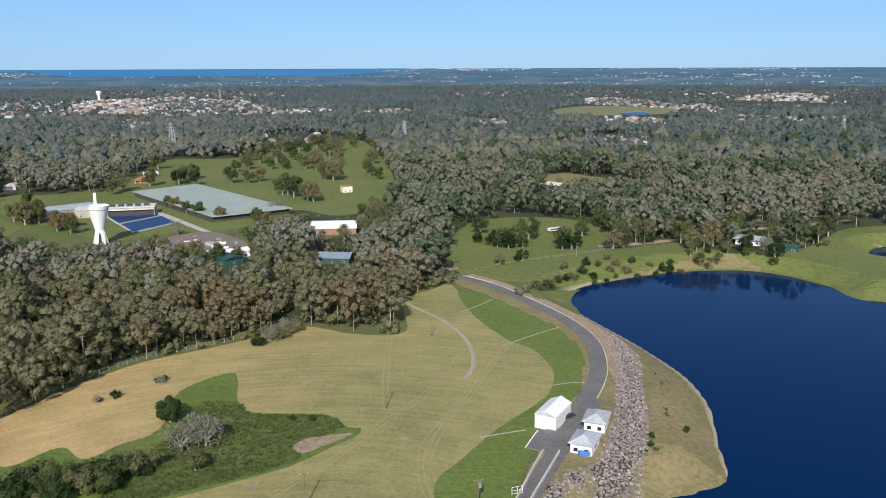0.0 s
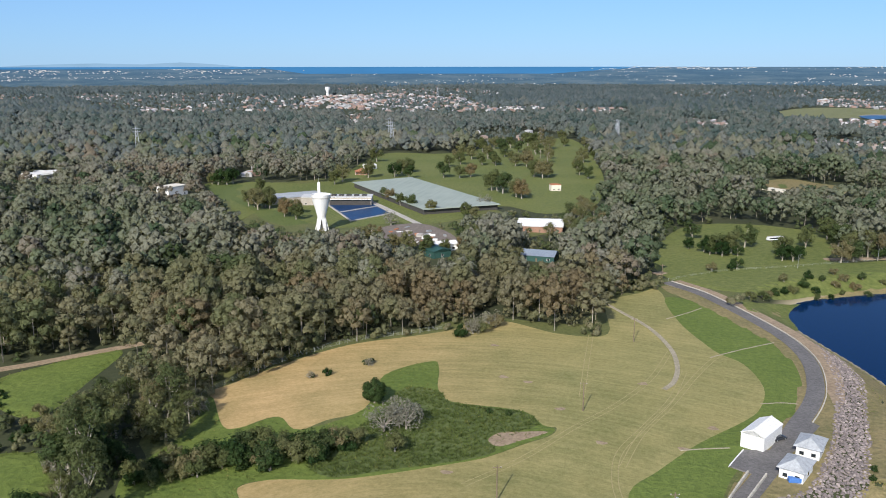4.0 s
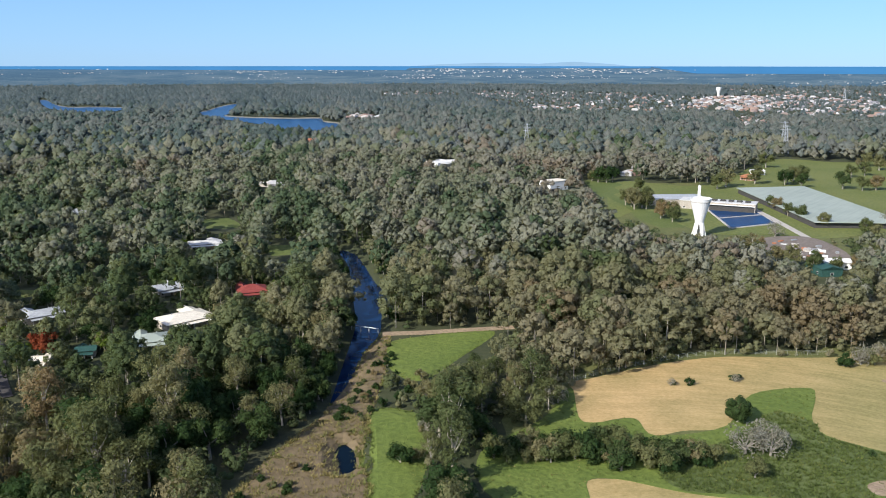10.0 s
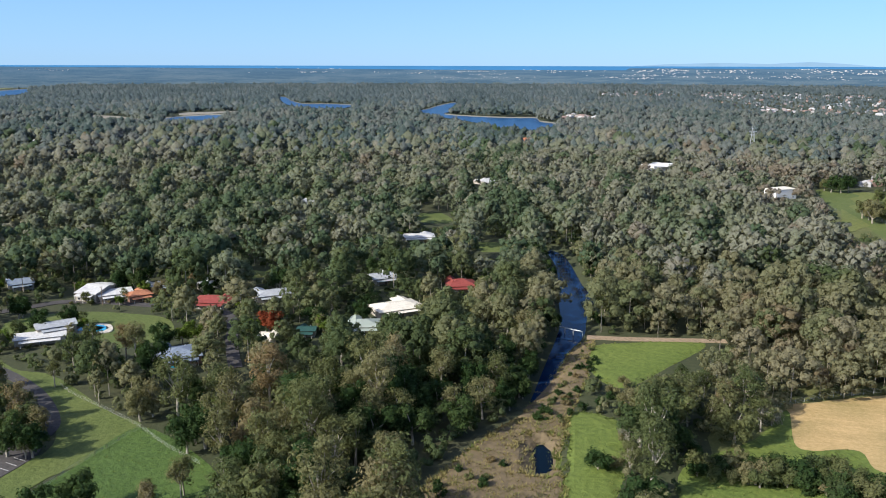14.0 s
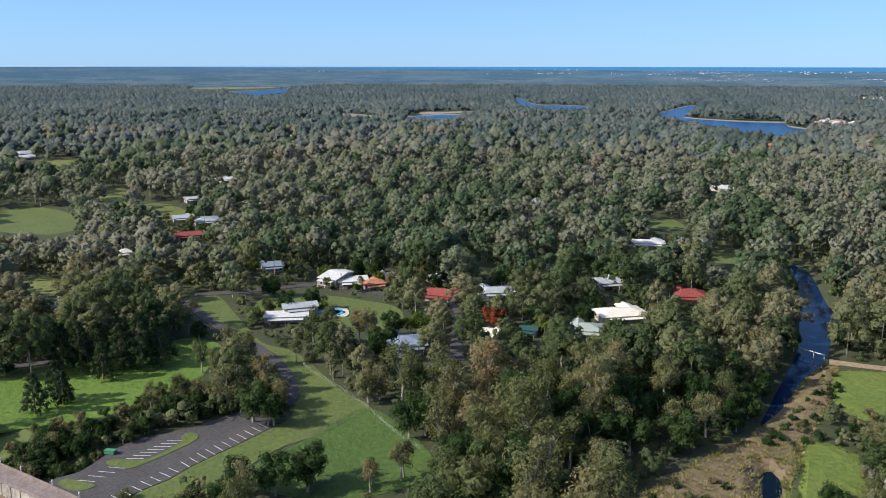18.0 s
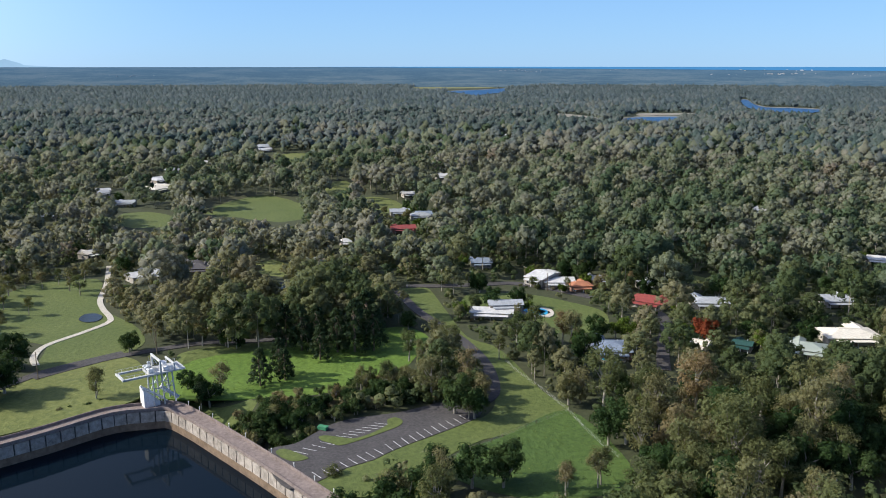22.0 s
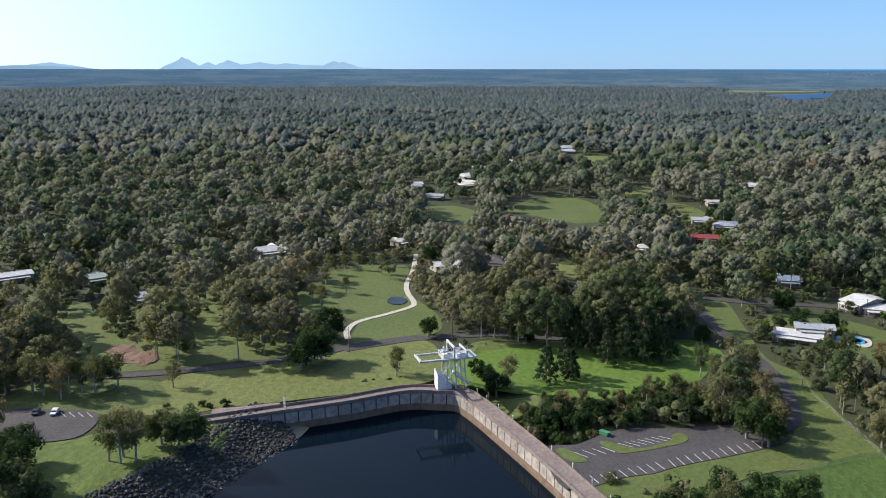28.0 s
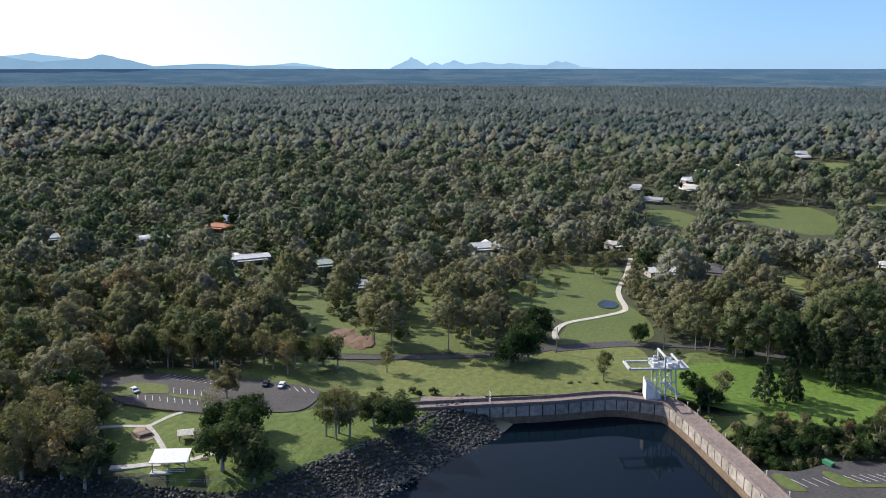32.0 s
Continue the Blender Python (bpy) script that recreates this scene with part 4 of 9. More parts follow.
for i, (nm, ln, w, mt, lab) in enumerate(ROADS):
    ribbon(nm, ln, w, (0.48 if nm in ("dam_road", "track", "footpath", "dam_path") else 0.26) + 0.004 * i, mt, lab, "road")
for pts in ([(7.9, 372.4), (17.5, 384.5), (23.9, 394.3)], [(23.9, 324.3), (36.6, 337.2), (51.4, 350.4)], [(11.1, 238.6), (18.1, 241.4), (25.3, 243.8)], [(37.8, 281.0), (45.2, 283.7), (51.2, 283.6)]):
    ribbon("drain", spline(pts, 4, False), 0.6, 0.14, M_TRACK, "pale concrete drain down the dam slope", "drain")
for k, pts in enumerate(([(9.2, 328.7), (2.1, 295.7), (-8.9, 268.1), (-20.3, 247.5), (-32.7, 222.5), (-45.6, 203.1)], [(34.4, 346.1), (20.0, 308.9), (9.2, 273.5), (0.2, 248.1), (-4.7, 223.9)], [(-3.8, 202.0), (-6.3, 215.1), (-5.9, 232.9), (0.9, 253.4), (8.9, 277.6), (14.1, 306.4)], [(-22.5, 341.7), (-21.5, 306.7), (-20.3, 272.7)])):
    for s in (-0.9, 0.9):
        ln = spline(pts, 6, False)
        g = np.gradient(ln, axis=0)
        g /= np.linalg.norm(g, axis=1)[:, None]
        ribbon("wheel_mark", ln + np.stack([-g[:, 1], g[:, 0]], 1) * s, 0.26, 0.075 + 0.002 * k, M_WHEEL, "pale wheel mark pressed into the mown hay", "track")
for k, (x, y) in enumerate([(-40.1, 282.1), (-11.6, 238.3), (-49.4, 285.1), (21.3, 257.1), (-0.4, 290.3), (-26.1, 260.8), (-51.7, 209.0), (12.1, 239.8), (-59.2, 318.9)]):
    ring = np.array([(x + 1.7 * math.cos(a) * (1 + 0.25 * math.sin(3 * a + k)), y + 1.3 * math.sin(a) * (1 + 0.2 * math.cos(2 * a + k))) for a in np.linspace(0, 6.1, 18)])
    sheet("bare_spot", ring, 0.09, M_DIRT, "small bare earth spot in the hay", "bare spot")
BOX_CLEAR = []
GARDENS = []


M_YARD = two_tone("grey_gravel", (0.12, 0.105, 0.09), (0.24, 0.2, 0.17), 0.15, 0.8)


# ---- builders ----
def box(bm, lo, hi, slant=None):
    """An upright block between two corners."""
    v = [bm.verts.new((x, y, z)) for z in (lo[2], hi[2]) for x, y in ((lo[0], lo[1]), (hi[0], lo[1]), (hi[0], hi[1]), (lo[0], hi[1]))]
    for f in ((3, 2, 1, 0), (4, 5, 6, 7), (0, 1, 5, 4), (1, 2, 6, 5), (2, 3, 7, 6), (3, 0, 4, 7)):
        bm.faces.new([v[i] for i in f])
    return v


def boxes(*spans, bevel=0.0):
    bm = bmesh.new()
    for lo, hi in spans:
        box(bm, lo, hi)
    if bevel:
        bmesh.ops.bevel(bm, geom=bm.edges[:], offset=bevel, segments=1, affect="EDGES")
    return bm


def tube(bm, p0, p1, r0, r1, sides=6, cap=True):
    p0, p1 = Vector(p0), Vector(p1)
    d = (p1 - p0).normalized()
    a = d.orthogonal().normalized()
    b = d.cross(a)
    rings = []
    for p, r in ((p0, r0), (p1, r1)):
        rings.append([bm.verts.new(p + (a * math.cos(6.2832 * i / sides) + b * math.sin(6.2832 * i / sides)) * r) for i in range(sides)])
    for i in range(sides):
        j = (i + 1) % sides
        bm.faces.new((rings[0][i], rings[0][j], rings[1][j], rings[1][i]))
    if cap:
        bm.faces.new(rings[0][::-1])
        bm.faces.new(rings[1])
    return bm


def tubes(*spans, sides=6):
    bm = bmesh.new()
    for p0, p1, r0, r1 in spans:
        tube(bm, p0, p1, r0, r1, sides)
    return bm


def lathe(profile, sides=24):
    bm = bmesh.new()
    rings = [[bm.verts.new((r * math.cos(6.2832 * i / sides), r * math.sin(6.2832 * i / sides), z)) for i in range(sides)] for r, z in profile]
    for a, b in zip(rings, rings[1:]):
        for i in range(sides):
            j = (i + 1) % sides
            bm.faces.new((a[i], a[j], b[j], b[i]))
    bm.faces.new(rings[0][::-1])
    bm.faces.new(rings[-1])
    return bm


def thing(name, x, y, z, rz, label, category, group=""):
    ob = new(name)
    ob.empty_display_size = 0.5
    ob.matrix_world = pose(x, y, z, 0, 0, rz)
    return tagged(ob, label, category, group)


def roof_mesh(L, D, zb, rise, over, style):
    """Roof of a block L x D centred at 0: gable, hip, skillion or flat, 0.18 thick."""
    bm = bmesh.new()
    x, y, t = L / 2 + over, D / 2 + over, 0.18
    if style == "flat":
        return boxes(((-x, -y, zb), (x, y, zb + max(rise, 0.3))))
    if style == "skillion":
        top = [(-x, -y, zb), (x, -y, zb), (x, y, zb + rise), (-x, y, zb + rise)]
        fs = [(0, 1, 2, 3)]
    else:
        k = x if style == "gable" else max(0.5, x - y * 0.95)
        top = [(-x, -y, zb), (x, -y, zb), (x, y, zb), (-x, y, zb), (-k, 0, zb + rise), (k, 0, zb + rise)]
        fs = [(0, 1, 5, 4), (2, 3, 4, 5), (1, 2, 5), (3, 0, 4)]
    up = [bm.verts.new((a, b, c + t)) for a, b, c in top]
    dn = [bm.verts.new((a, b, c)) for a, b, c in top]
    for f in fs:
        bm.faces.new([up[i] for i in f])
        bm.faces.new([dn[i] for i in f[::-1]])
    for i in range(4):
        j = (i + 1) % 4
        bm.faces.new((dn[i], dn[j], up[j], up[i]))
    return bm


def house(A, B, depth, wall_h, rise, wall_m, roof_m, label, style="gable", over=0.6, category="house", group="houses in the bush", name="house", wins=3, base=0.0, turn_ridge=False, sides=True):
    """A building whose front runs from A to B in the plan and that reaches depth metres back."""
    A, B = np.array(A), np.array(B)
    d = B - A
    L = float(np.hypot(*d))
    rz = math.degrees(math.atan2(d[1], d[0]))
    nrm = np.array([-d[1], d[0]]) / L
    c = (A + B) / 2 + nrm * depth / 2
    base += max(0.0, float(ground_z(np.array([c[0]]), np.array([c[1]]))[0]))
    h = thing(name, c[0], c[1], base, rz, label, category, group)
    part("wall", boxes(((-L / 2, -depth / 2, -0.3), (L / 2, depth / 2, wall_h))), wall_m, h)
    if turn_ridge:
        bm = roof_mesh(depth, L, wall_h - 0.02, rise, over, style)
        bmesh.ops.rotate(bm, verts=bm.verts[:], cent=(0, 0, 0), matrix=Matrix.Rotation(radians(90), 3, "Z"))
    else:
        bm = roof_mesh(L, depth, wall_h - 0.02, rise, over, style)
    roof = part("roof", bm, roof_m, h)
    if style in ("gable", "hip"):
        k = (depth if turn_ridge else L) / 2 + over
        if style == "hip":
            k = max(0.5, k - ((L if turn_ridge else depth) / 2 + over) * 0.95)
        z = wall_h + rise + 0.14
        part("ridge_cap", boxes(((-0.15, -k, z), (0.15, k, z + 0.08))) if turn_ridge else boxes(((-k, -0.15, z), (k, 0.15, z + 0.08))), roof_m, roof)
    if wins:
        w = min(1.8, L / wins * 0.45)
        for i in range(wins):
            x = -L / 2 + L * (i + 0.5) / wins
            if i == wins // 2 and wins > 2:
                part("door", boxes(((x - 0.5, -depth / 2 - 0.05, 0), (x + 0.5, -depth / 2 - 0.003, 2.1))), M_TIMBER, h)
                continue
            fr = part("window", boxes(((x - w / 2, -depth / 2 - 0.06, 0.9), (x + w / 2, -depth / 2 - 0.003, 2.2))), M_WHITE, h)
            part("pane", boxes(((x - w / 2 + 0.1, -depth / 2 - 0.08, 1.0), (x + w / 2 - 0.1, -depth / 2 - 0.065, 2.1))), M_GLASS, fr)
        if sides:
            for s in (-1, 1):
                x0 = s * (L / 2 + 0.003)
                x1 = s * (L / 2 + 0.06)
                fr = part("window", boxes(((min(x0, x1), -0.8, 0.9), (max(x0, x1), 0.8, 2.2))), M_WHITE, h)
                x2 = s * (L / 2 + 0.065)
                x3 = s * (L / 2 + 0.08)
                part("pane", boxes(((min(x2, x3), -0.7, 1.0), (max(x2, x3), 0.7, 2.1))), M_GLASS, fr)
    if group == "houses in the bush":
        GARDENS.append((c, L, depth, rz))
        # verandah along the front, added to shade the wall, a side wing and a roof vent
        bm = roof_mesh(L * 0.8, 2.4, 0, -0.35, 0.2, "skillion")
        bmesh.ops.rotate(bm, verts=bm.verts[:], cent=(0, 0, 0), matrix=Matrix.Rotation(radians(180), 3, "Z"))
        bmesh.ops.translate(bm, verts=bm.verts[:], vec=(0, -depth / 2 - 1.3, wall_h - 0.55))
        vd = part("verandah_roof", bm, roof_m, h)
        for k in (-0.38, 0.0, 0.38):
            part("post", boxes(((k * L - 0.08, -depth / 2 - 2.35, -0.2), (k * L + 0.08, -depth / 2 - 2.2, wall_h - 0.7))), M_WHITE, vd)
        if style in ("hip", "gable") and not turn_ridge:
            s = 1 if (len(GARDENS) % 2) else -1
            part("wing", boxes(((s * L * 0.28 - L * 0.14, depth / 2 - 0.5, -0.3), (s * L * 0.28 + L * 0.14, depth / 2 + depth * 0.35, wall_h - 0.05))), wall_m, h)
            bm = roof_mesh(depth * 0.95, L * 0.3, wall_h - 0.1, rise * 0.75, over, "gable")
            bmesh.ops.rotate(bm, verts=bm.verts[:], cent=(0, 0, 0), matrix=Matrix.Rotation(radians(90), 3, "Z"))
            bmesh.ops.translate(bm, verts=bm.verts[:], vec=(s * L * 0.28, depth * 0.36, 0))
            part("wing_roof", bm, roof_m, h)
            part("roof_vent", tubes(((-s * L * 0.2, depth * 0.2, wall_h + rise * 0.5), (-s * L * 0.2, depth * 0.2, wall_h + rise * 0.5 + 0.9), 0.22, 0.22), sides=8), M_STEEL, roof)
    m = np.array([[-L / 2 - 2, -depth / 2 - 1.5], [L / 2 + 2, -depth / 2 - 1.5], [L / 2 + 3, depth / 2 + 2], [-L / 2 - 3, depth / 2 + 2]])
    ca, sa = math.cos(radians(rz)), math.sin(radians(rz))
    BOX_CLEAR.append(np.stack([c[0] + m[:, 0] * ca - m[:, 1] * sa, c[1] + m[:, 0] * sa + m[:, 1] * ca], 1))
    return h


# ---- the dam: pump houses and yard ----
YARD = np.array([(24.2, 231.1), (29.0, 242.9), (37.6, 244.5), (41.3, 255.3), (49.2, 272.0), (53.5, 266.0), (45.3, 248.7), (38.8, 238.4), (35.9, 226.6), (29.5, 228.1)])
sheet("yard", YARD, 0.47, M_ROAD, "dark asphalt yard between the pump houses", "yard")
house((28.3, 245.8), (34.4, 242.5), 13.5, 4.6, 1.6, M_WHITE, M_WHITE, "white metal shed with a gable roof by the dam road", over=0.15, name="shed", category="shed", group="", wins=0, turn_ridge=True)
for a, lab in (([(36.7, 227.7), (42.5, 225.1)], "white pump house with a grey gabled roof"), ([(43.1, 242.8), (49.1, 240.7)], "white pump house with a grey hipped roof")):
    house(a[0], a[1], 9.0, 3.4, 1.9, M_WHITE, M_GREYROOF, lab, style="hip", over=0.7, name="pump_house", category="pump house", group="pump houses on the dam", wins=2, turn_ridge=True)


def vehicle(x, y, rz, body_m, label, L=4.6, W=1.85, high=1.5, name="car", category="car", group="parked cars", bus=False, z=0.5):
    v = thing(name, x, y, z, rz, label, category, group)
    bm = bmesh.new()
    if bus:
        prof = [(-0.5, 0.35), (-0.5, 0.98), (-0.48, 1.0), (0.48, 1.0), (0.5, 0.95), (0.5, 0.35)]
    else:
        prof = [(-0.5, 0.2), (-0.5, 0.55), (-0.44, 0.62), (-0.36, 0.97), (-0.3, 1.0), (0.08, 1.0), (0.24, 0.64), (0.46, 0.55), (0.5, 0.45), (0.5, 0.2)]
    ls = [bm.verts.new((a * L, -W / 2, b * high)) for a, b in prof]
    rs = [bm.verts.new((a * L, W / 2, b * high)) for a, b in prof]
    bm.faces.new(ls)
    bm.faces.new(rs[::-1])
    for i in range(len(prof)):
        j = (i + 1) % len(prof)
        bm.faces.new((ls[j], ls[i], rs[i], rs[j]))
    bmesh.ops.bevel(bm, geom=bm.edges[:], offset=0.06, segments=1, affect="EDGES")
    part("body", bm, body_m, v)
    lo, hi = (0.55, 0.85) if bus else (0.66, 0.93)
    for s in (-1, 1):
        part("side_window", boxes(((-0.33 * L if not bus else -0.46 * L, min(s * (W / 2 - 0.02), s * (W / 2 + 0.02)), lo * high), (0.1 * L if not bus else 0.44 * L, max(s * (W / 2 - 0.02), s * (W / 2 + 0.02)), hi * high))), M_GLASS, v)
        for k in (-0.31, 0.31):
            bm = tubes(((k * L, s * (W / 2 - 0.22), 0.33), (k * L, s * (W / 2 + 0.02), 0.33), 0.33, 0.33), sides=12)
            wh = part("wheel", bm, M_RUBBER, v)
            part("rim", tubes(((k * L, s * (W / 2 - 0.02), 0.33), (k * L, s * (W / 2 + 0.035), 0.33), 0.2, 0.2), sides=8), M_STEEL, wh)
    xs = 0.505 * L if bus else 0.19 * L
    part("windscreen", boxes(((xs - 0.1, -W * 0.42, lo * high), (xs + 0.12 if not bus else xs, W * 0.42, hi * high * 0.95))), M_GLASS, v)
    return v


vehicle(*(39.8, 252.2), 40, M_CAR_D, "dark pickup with a white canopy by the shed", 5.1)
vehicle(*(75.6, 561.0), 32, M_CAR_W, "white tour bus parked on the gravel track", 11.0, 2.5, 3.1, "bus", "bus", "", True)
vehicle(*(-190.6, -225.6), 70, M_CAR_W, "white hatchback by the car park island", z=0.28)
vehicle(*(-217.3, -189.9), 25, M_CAR_D, "dark grey sedan in a car park bay", z=0.28)
vehicle(*(-218.7, -184.0), 20, M_CAR_W, "white sedan in a car park bay", z=0.28)

# parapets and guide wall of the dam road
def kerb_wall(name, line, w, h, material, label, piece, group="", z=0.0, category="wall"):
    """A low wall in cast lengths."""
    p = np.array(line)
    seg = np.hypot(*np.diff(p, axis=0).T)
    s = np.concatenate([[0], np.cumsum(seg)])
    n = max(1, int(s[-1] / piece))
    t = thing(name, p[0][0], p[0][1], z, 0, label, category, group)
    q = np.stack([np.interp(np.linspace(0, s[-1], n + 1), s, p[:, k]) for k in (0, 1)], 1)
    for a, b in zip(q, q[1:]):
        L = float(np.hypot(*(b - a)))
        ob = part("length", boxes(((0, -w / 2, -0.2), (L - 0.04, w / 2, h)), bevel=0.02), material, t)
        ob.matrix_basis = pose(a[0] - p[0][0], a[1] - p[0][1], 0, 0, 0, math.degrees(math.atan2(b[1] - a[1], b[0] - a[0])))
    return t


def offset(line, d):
    p = np.array(line)
    g = np.gradient(p, axis=0)
    g /= np.linalg.norm(g, axis=1)[:, None]
    return p + np.stack([-g[:, 1], g[:, 0]], 1) * d


ribbon("rubble_verge", offset(DAM_ROAD[32:], -6.4), 5.6, 0.3, M_DIRT, "strip of rubble between the dam road and the rocks", "verge")
kerb_wall("guide_wall", offset(DAM_ROAD[26:], -3.5), 0.35, 0.7, M_PATH, "low pale concrete guide wall along the dam road", 6.0)
kerb_wall("parapet", spline([(28.8, 227.7), (25.2, 218.2), (20.9, 206.0), (16.1, 192.5)], 5, False), 0.45, 1.0, M_PATH, "pale concrete bridge parapet", 3.5, "bridge parapets", 0.3)
kerb_wall("parapet", spline([(33.5, 227.3), (29.2, 216.5), (23.5, 202.4), (18.7, 189.8)], 5, False), 0.45, 1.0, M_PATH, "pale concrete bridge parapet", 3.5, "bridge parapets", 0.3)
kerb_wall("yard_kerb", np.array([(24.2, 231.1), (26.3, 236.5), (29.0, 242.9)]), 0.4, 0.5, M_WHITE, "white kerb at the yard edge", 3.0)

tank = thing("water_tank", *(40.5, 225.8), 0.0, 10, "blue plastic water tank beside the pump house", "tank")
part("tank_body", boxes(((-1.7, -0.9, 0.3), (1.7, 0.9, 1.7)), bevel=0.2), M_BLUEP, tank)
part("stand", boxes(((-1.9, -1.1, 0), (1.9, 1.1, 0.3))), M_CONC, tank)
gate = thing("bridge_gate", *(19.2, 203.3), 0.3, 20, "white steel mesh gate frame on the bridge", "gate")
for x in (-1.5, 0, 1.5):
    part("post", tubes(((x, 0, 0), (x, 0, 2.3), 0.08, 0.08)), M_WHITE, gate)
for z in (0.3, 1.2, 2.2):
    part("rail", tubes(((-1.5, 0, z), (1.5, 0, z), 0.05, 0.05)), M_WHITE, gate)


def power_pole(x, y, h, label, arm=True, trans=False, mat_=None, z=0.0, rz=15):
    p = thing("power_pole", x, y, z, rz, label, "power pole", "power poles")
    part("pole", tubes(((0, 0, 0), (0, 0, h), 0.2, 0.13)), mat_ or M_TIMBER, p)
    if arm:
        part("crossarm", boxes(((-1.2, -0.07, h - 0.7), (1.2, 0.07, h - 0.55))), M_TIMBER, p)
        for k in (-1.0, 0.0, 1.0):
            part("insulator", tubes(((k, 0, h - 0.55), (k, 0, h - 0.3), 0.06, 0.04)), M_WHITE, p)
    if trans:
        part("transformer", tubes(((0.55, 0, h - 2.6), (0.55, 0, h - 1.3), 0.35, 0.35), sides=10), M_STEEL, p)
    return p


for (x, y), h, tr in (*[(p, 10.0, False) for p in [(-5.1, 337.0), (-18.9, 260.9), (-35.4, 197.0), (6.0, 437.0)]], *[(p, 9.0, True) for p in [(8.6, 195.3)]],
                      *[(p, 9.0, False) for p in [(-416.1, 87.6), (-399.7, 95.6), (-341.3, 128.2), (-331.9, 159.8)]], *[(p, 10.5, False) for p in [(-299.3, -112.8), (-322.9, -76.7)]]):
    power_pole(x, y, h, "timber power pole with a transformer" if tr else "grey timber power pole with a crossarm", True, tr)
for p in [(78.5, 486.4), (-5.6, 449.8), (125.4, 516.0), (181.3, 525.4)]:
    lamp = thing("street_lamp", p[0], p[1], 0, 0, "thin grey lamp post beside the road", "street lamp", "lamp posts")
    part("post", tubes(((0, 0, 0), (0, 0, 8), 0.09, 0.06)), M_STEEL, lamp)
    part("arm", tubes(((0, 0, 8), (1.2, 0, 8.2), 0.05, 0.04)), M_STEEL, lamp)
    part("head", boxes(((0.9, -0.15, 8.1), (1.5, 0.15, 8.25)), bevel=0.03), M_STEEL, lamp)

# ---- treatment works ----
tower = thing("water_tower", *(-217.1, 526.3), 0.0, 20, "white flared concrete water tower on splayed legs", "water tower")
part("bowl", lathe([(2.8, 8.0), (2.95, 10.2), (4.15, 15.0), (5.55, 20.3), (6.45, 23.6), (6.8, 25.2), (6.4, 25.2), (6.2, 23.8), (0.3, 23.4)], 28), M_WHITE, tower)
part("band", lathe([(6.2, 22.7), (6.42, 22.75), (6.52, 23.15), (6.3, 23.2)], 28), M_CONC, tower)
part("shaft", lathe([(1.3, 0.0), (1.3, 9.0)], 16), M_CONC, tower)
for k in range(6):
    a = k * 1.0472
    ca, sa = math.cos(a), math.sin(a)
    bm = bmesh.new()
    lo = [(4.9, 0, 1.0), (4.0, 0, 1.0), (2.75, 8.8, 1.45), (1.9, 8.8, 1.2)]
    vs = []
    for r, z, w in ((4.9, 0, 0.95), (4.0, 0, 0.8), (2.2, 8.9, 1.1), (2.85, 8.9, 1.45)):
        for s in (-1, 1):
            vs.append(bm.verts.new((r * ca - s * w * sa, r * sa + s * w * ca, z)))
    for f in ((0, 1, 3, 2), (2, 3, 5, 4), (4, 5, 7, 6), (6, 7, 1, 0), (0, 2, 4, 6), (1, 7, 5, 3)):
        bm.faces.new([vs[i] for i in f])
    bmesh.ops.recalc_face_normals(bm, faces=bm.faces[:])
    part("leg", bm, M_WHITE, tower)
chim = thing("vent_tower", *(-270.1, 650.7), 0.0, 20, "slim white concrete tower behind the works", "tower")
part("shaft", boxes(((-1.1, -1.1, 0), (1.1, 1.1, 15)), bevel=0.15), M_WHITE, chim)
part("antenna", tubes(((0, 0, 15), (0, 0, 20), 0.12, 0.05)), M_STEEL, chim)
house((-297.8, 617.6), (-263.7, 648.8), 26, 5.0, 1.0, M_HOUSE, M_GREYROOF, "long low cream works building with a grey roof", "gable", 0.5, "building", "", "works_building", 9)
house((-273.3, 621.5), (-219.0, 635.0), 16, 6.5, 0.5, M_HOUSE, M_PALEROOF, "white flat-roofed filter building with dark bays", "flat", 0.4, "building", "", "filter_building", 8)
filt = [o for o in bpy.data.objects if o.name == "filter_building"][0]
fl = float(np.hypot(*(np.array((-219.0, 635.0)) - np.array((-273.3, 621.5)))))
for k in range(5):
    x = -fl * 0.05 + fl * 0.11 * k
    part("roof_bay", boxes(((x - fl * 0.035, -3.0, 7.0), (x + fl * 0.035, 2.0, 7.9))), M_JOINT, filt, "dark roof light bay")
# flat dark panel paints the shade inside the open bays
part("dark_bay", boxes(((-fl * 0.1, -8.12, 0.2), (fl * 0.49, -8.01, 4.6))), M_JOINT, filt, "dark panel standing for shaded open bays under the roof")
part("canopy", boxes(((-fl * 0.12, -9.6, 4.9), (fl * 0.5, -8.01, 5.2))), M_WHITE, filt)
BIG = [(-269.3, 729.1), (-166.0, 600.5), (-115.0, 638.4), (-226.8, 777.0)]
bm = bmesh.new()
vs = [bm.verts.new((x, y, 4.2)) for x, y in BIG]
f = bm.faces.new(vs)
bmesh.ops.recalc_face_normals(bm, faces=bm.faces[:])
r = bmesh.ops.extrude_face_region(bm, geom=bm.faces[:])
bmesh.ops.translate(bm, verts=[v for v in r["geom"] if isinstance(v, bmesh.types.BMVert)], vec=(0, 0, 0.6))
bmesh.ops.recalc_face_normals(bm, faces=bm.faces[:])
cov = thing("covered_reservoir", 0, 0, 0, 0, "covered reservoir with a vast pale green metal roof", "building")
part("roof", bm, M_SAGE, cov)
cb = np.array(BIG)
cc = cb.mean(0)
bm = bmesh.new()
ins = [cc + (p - cc) * 0.97 for p in cb]
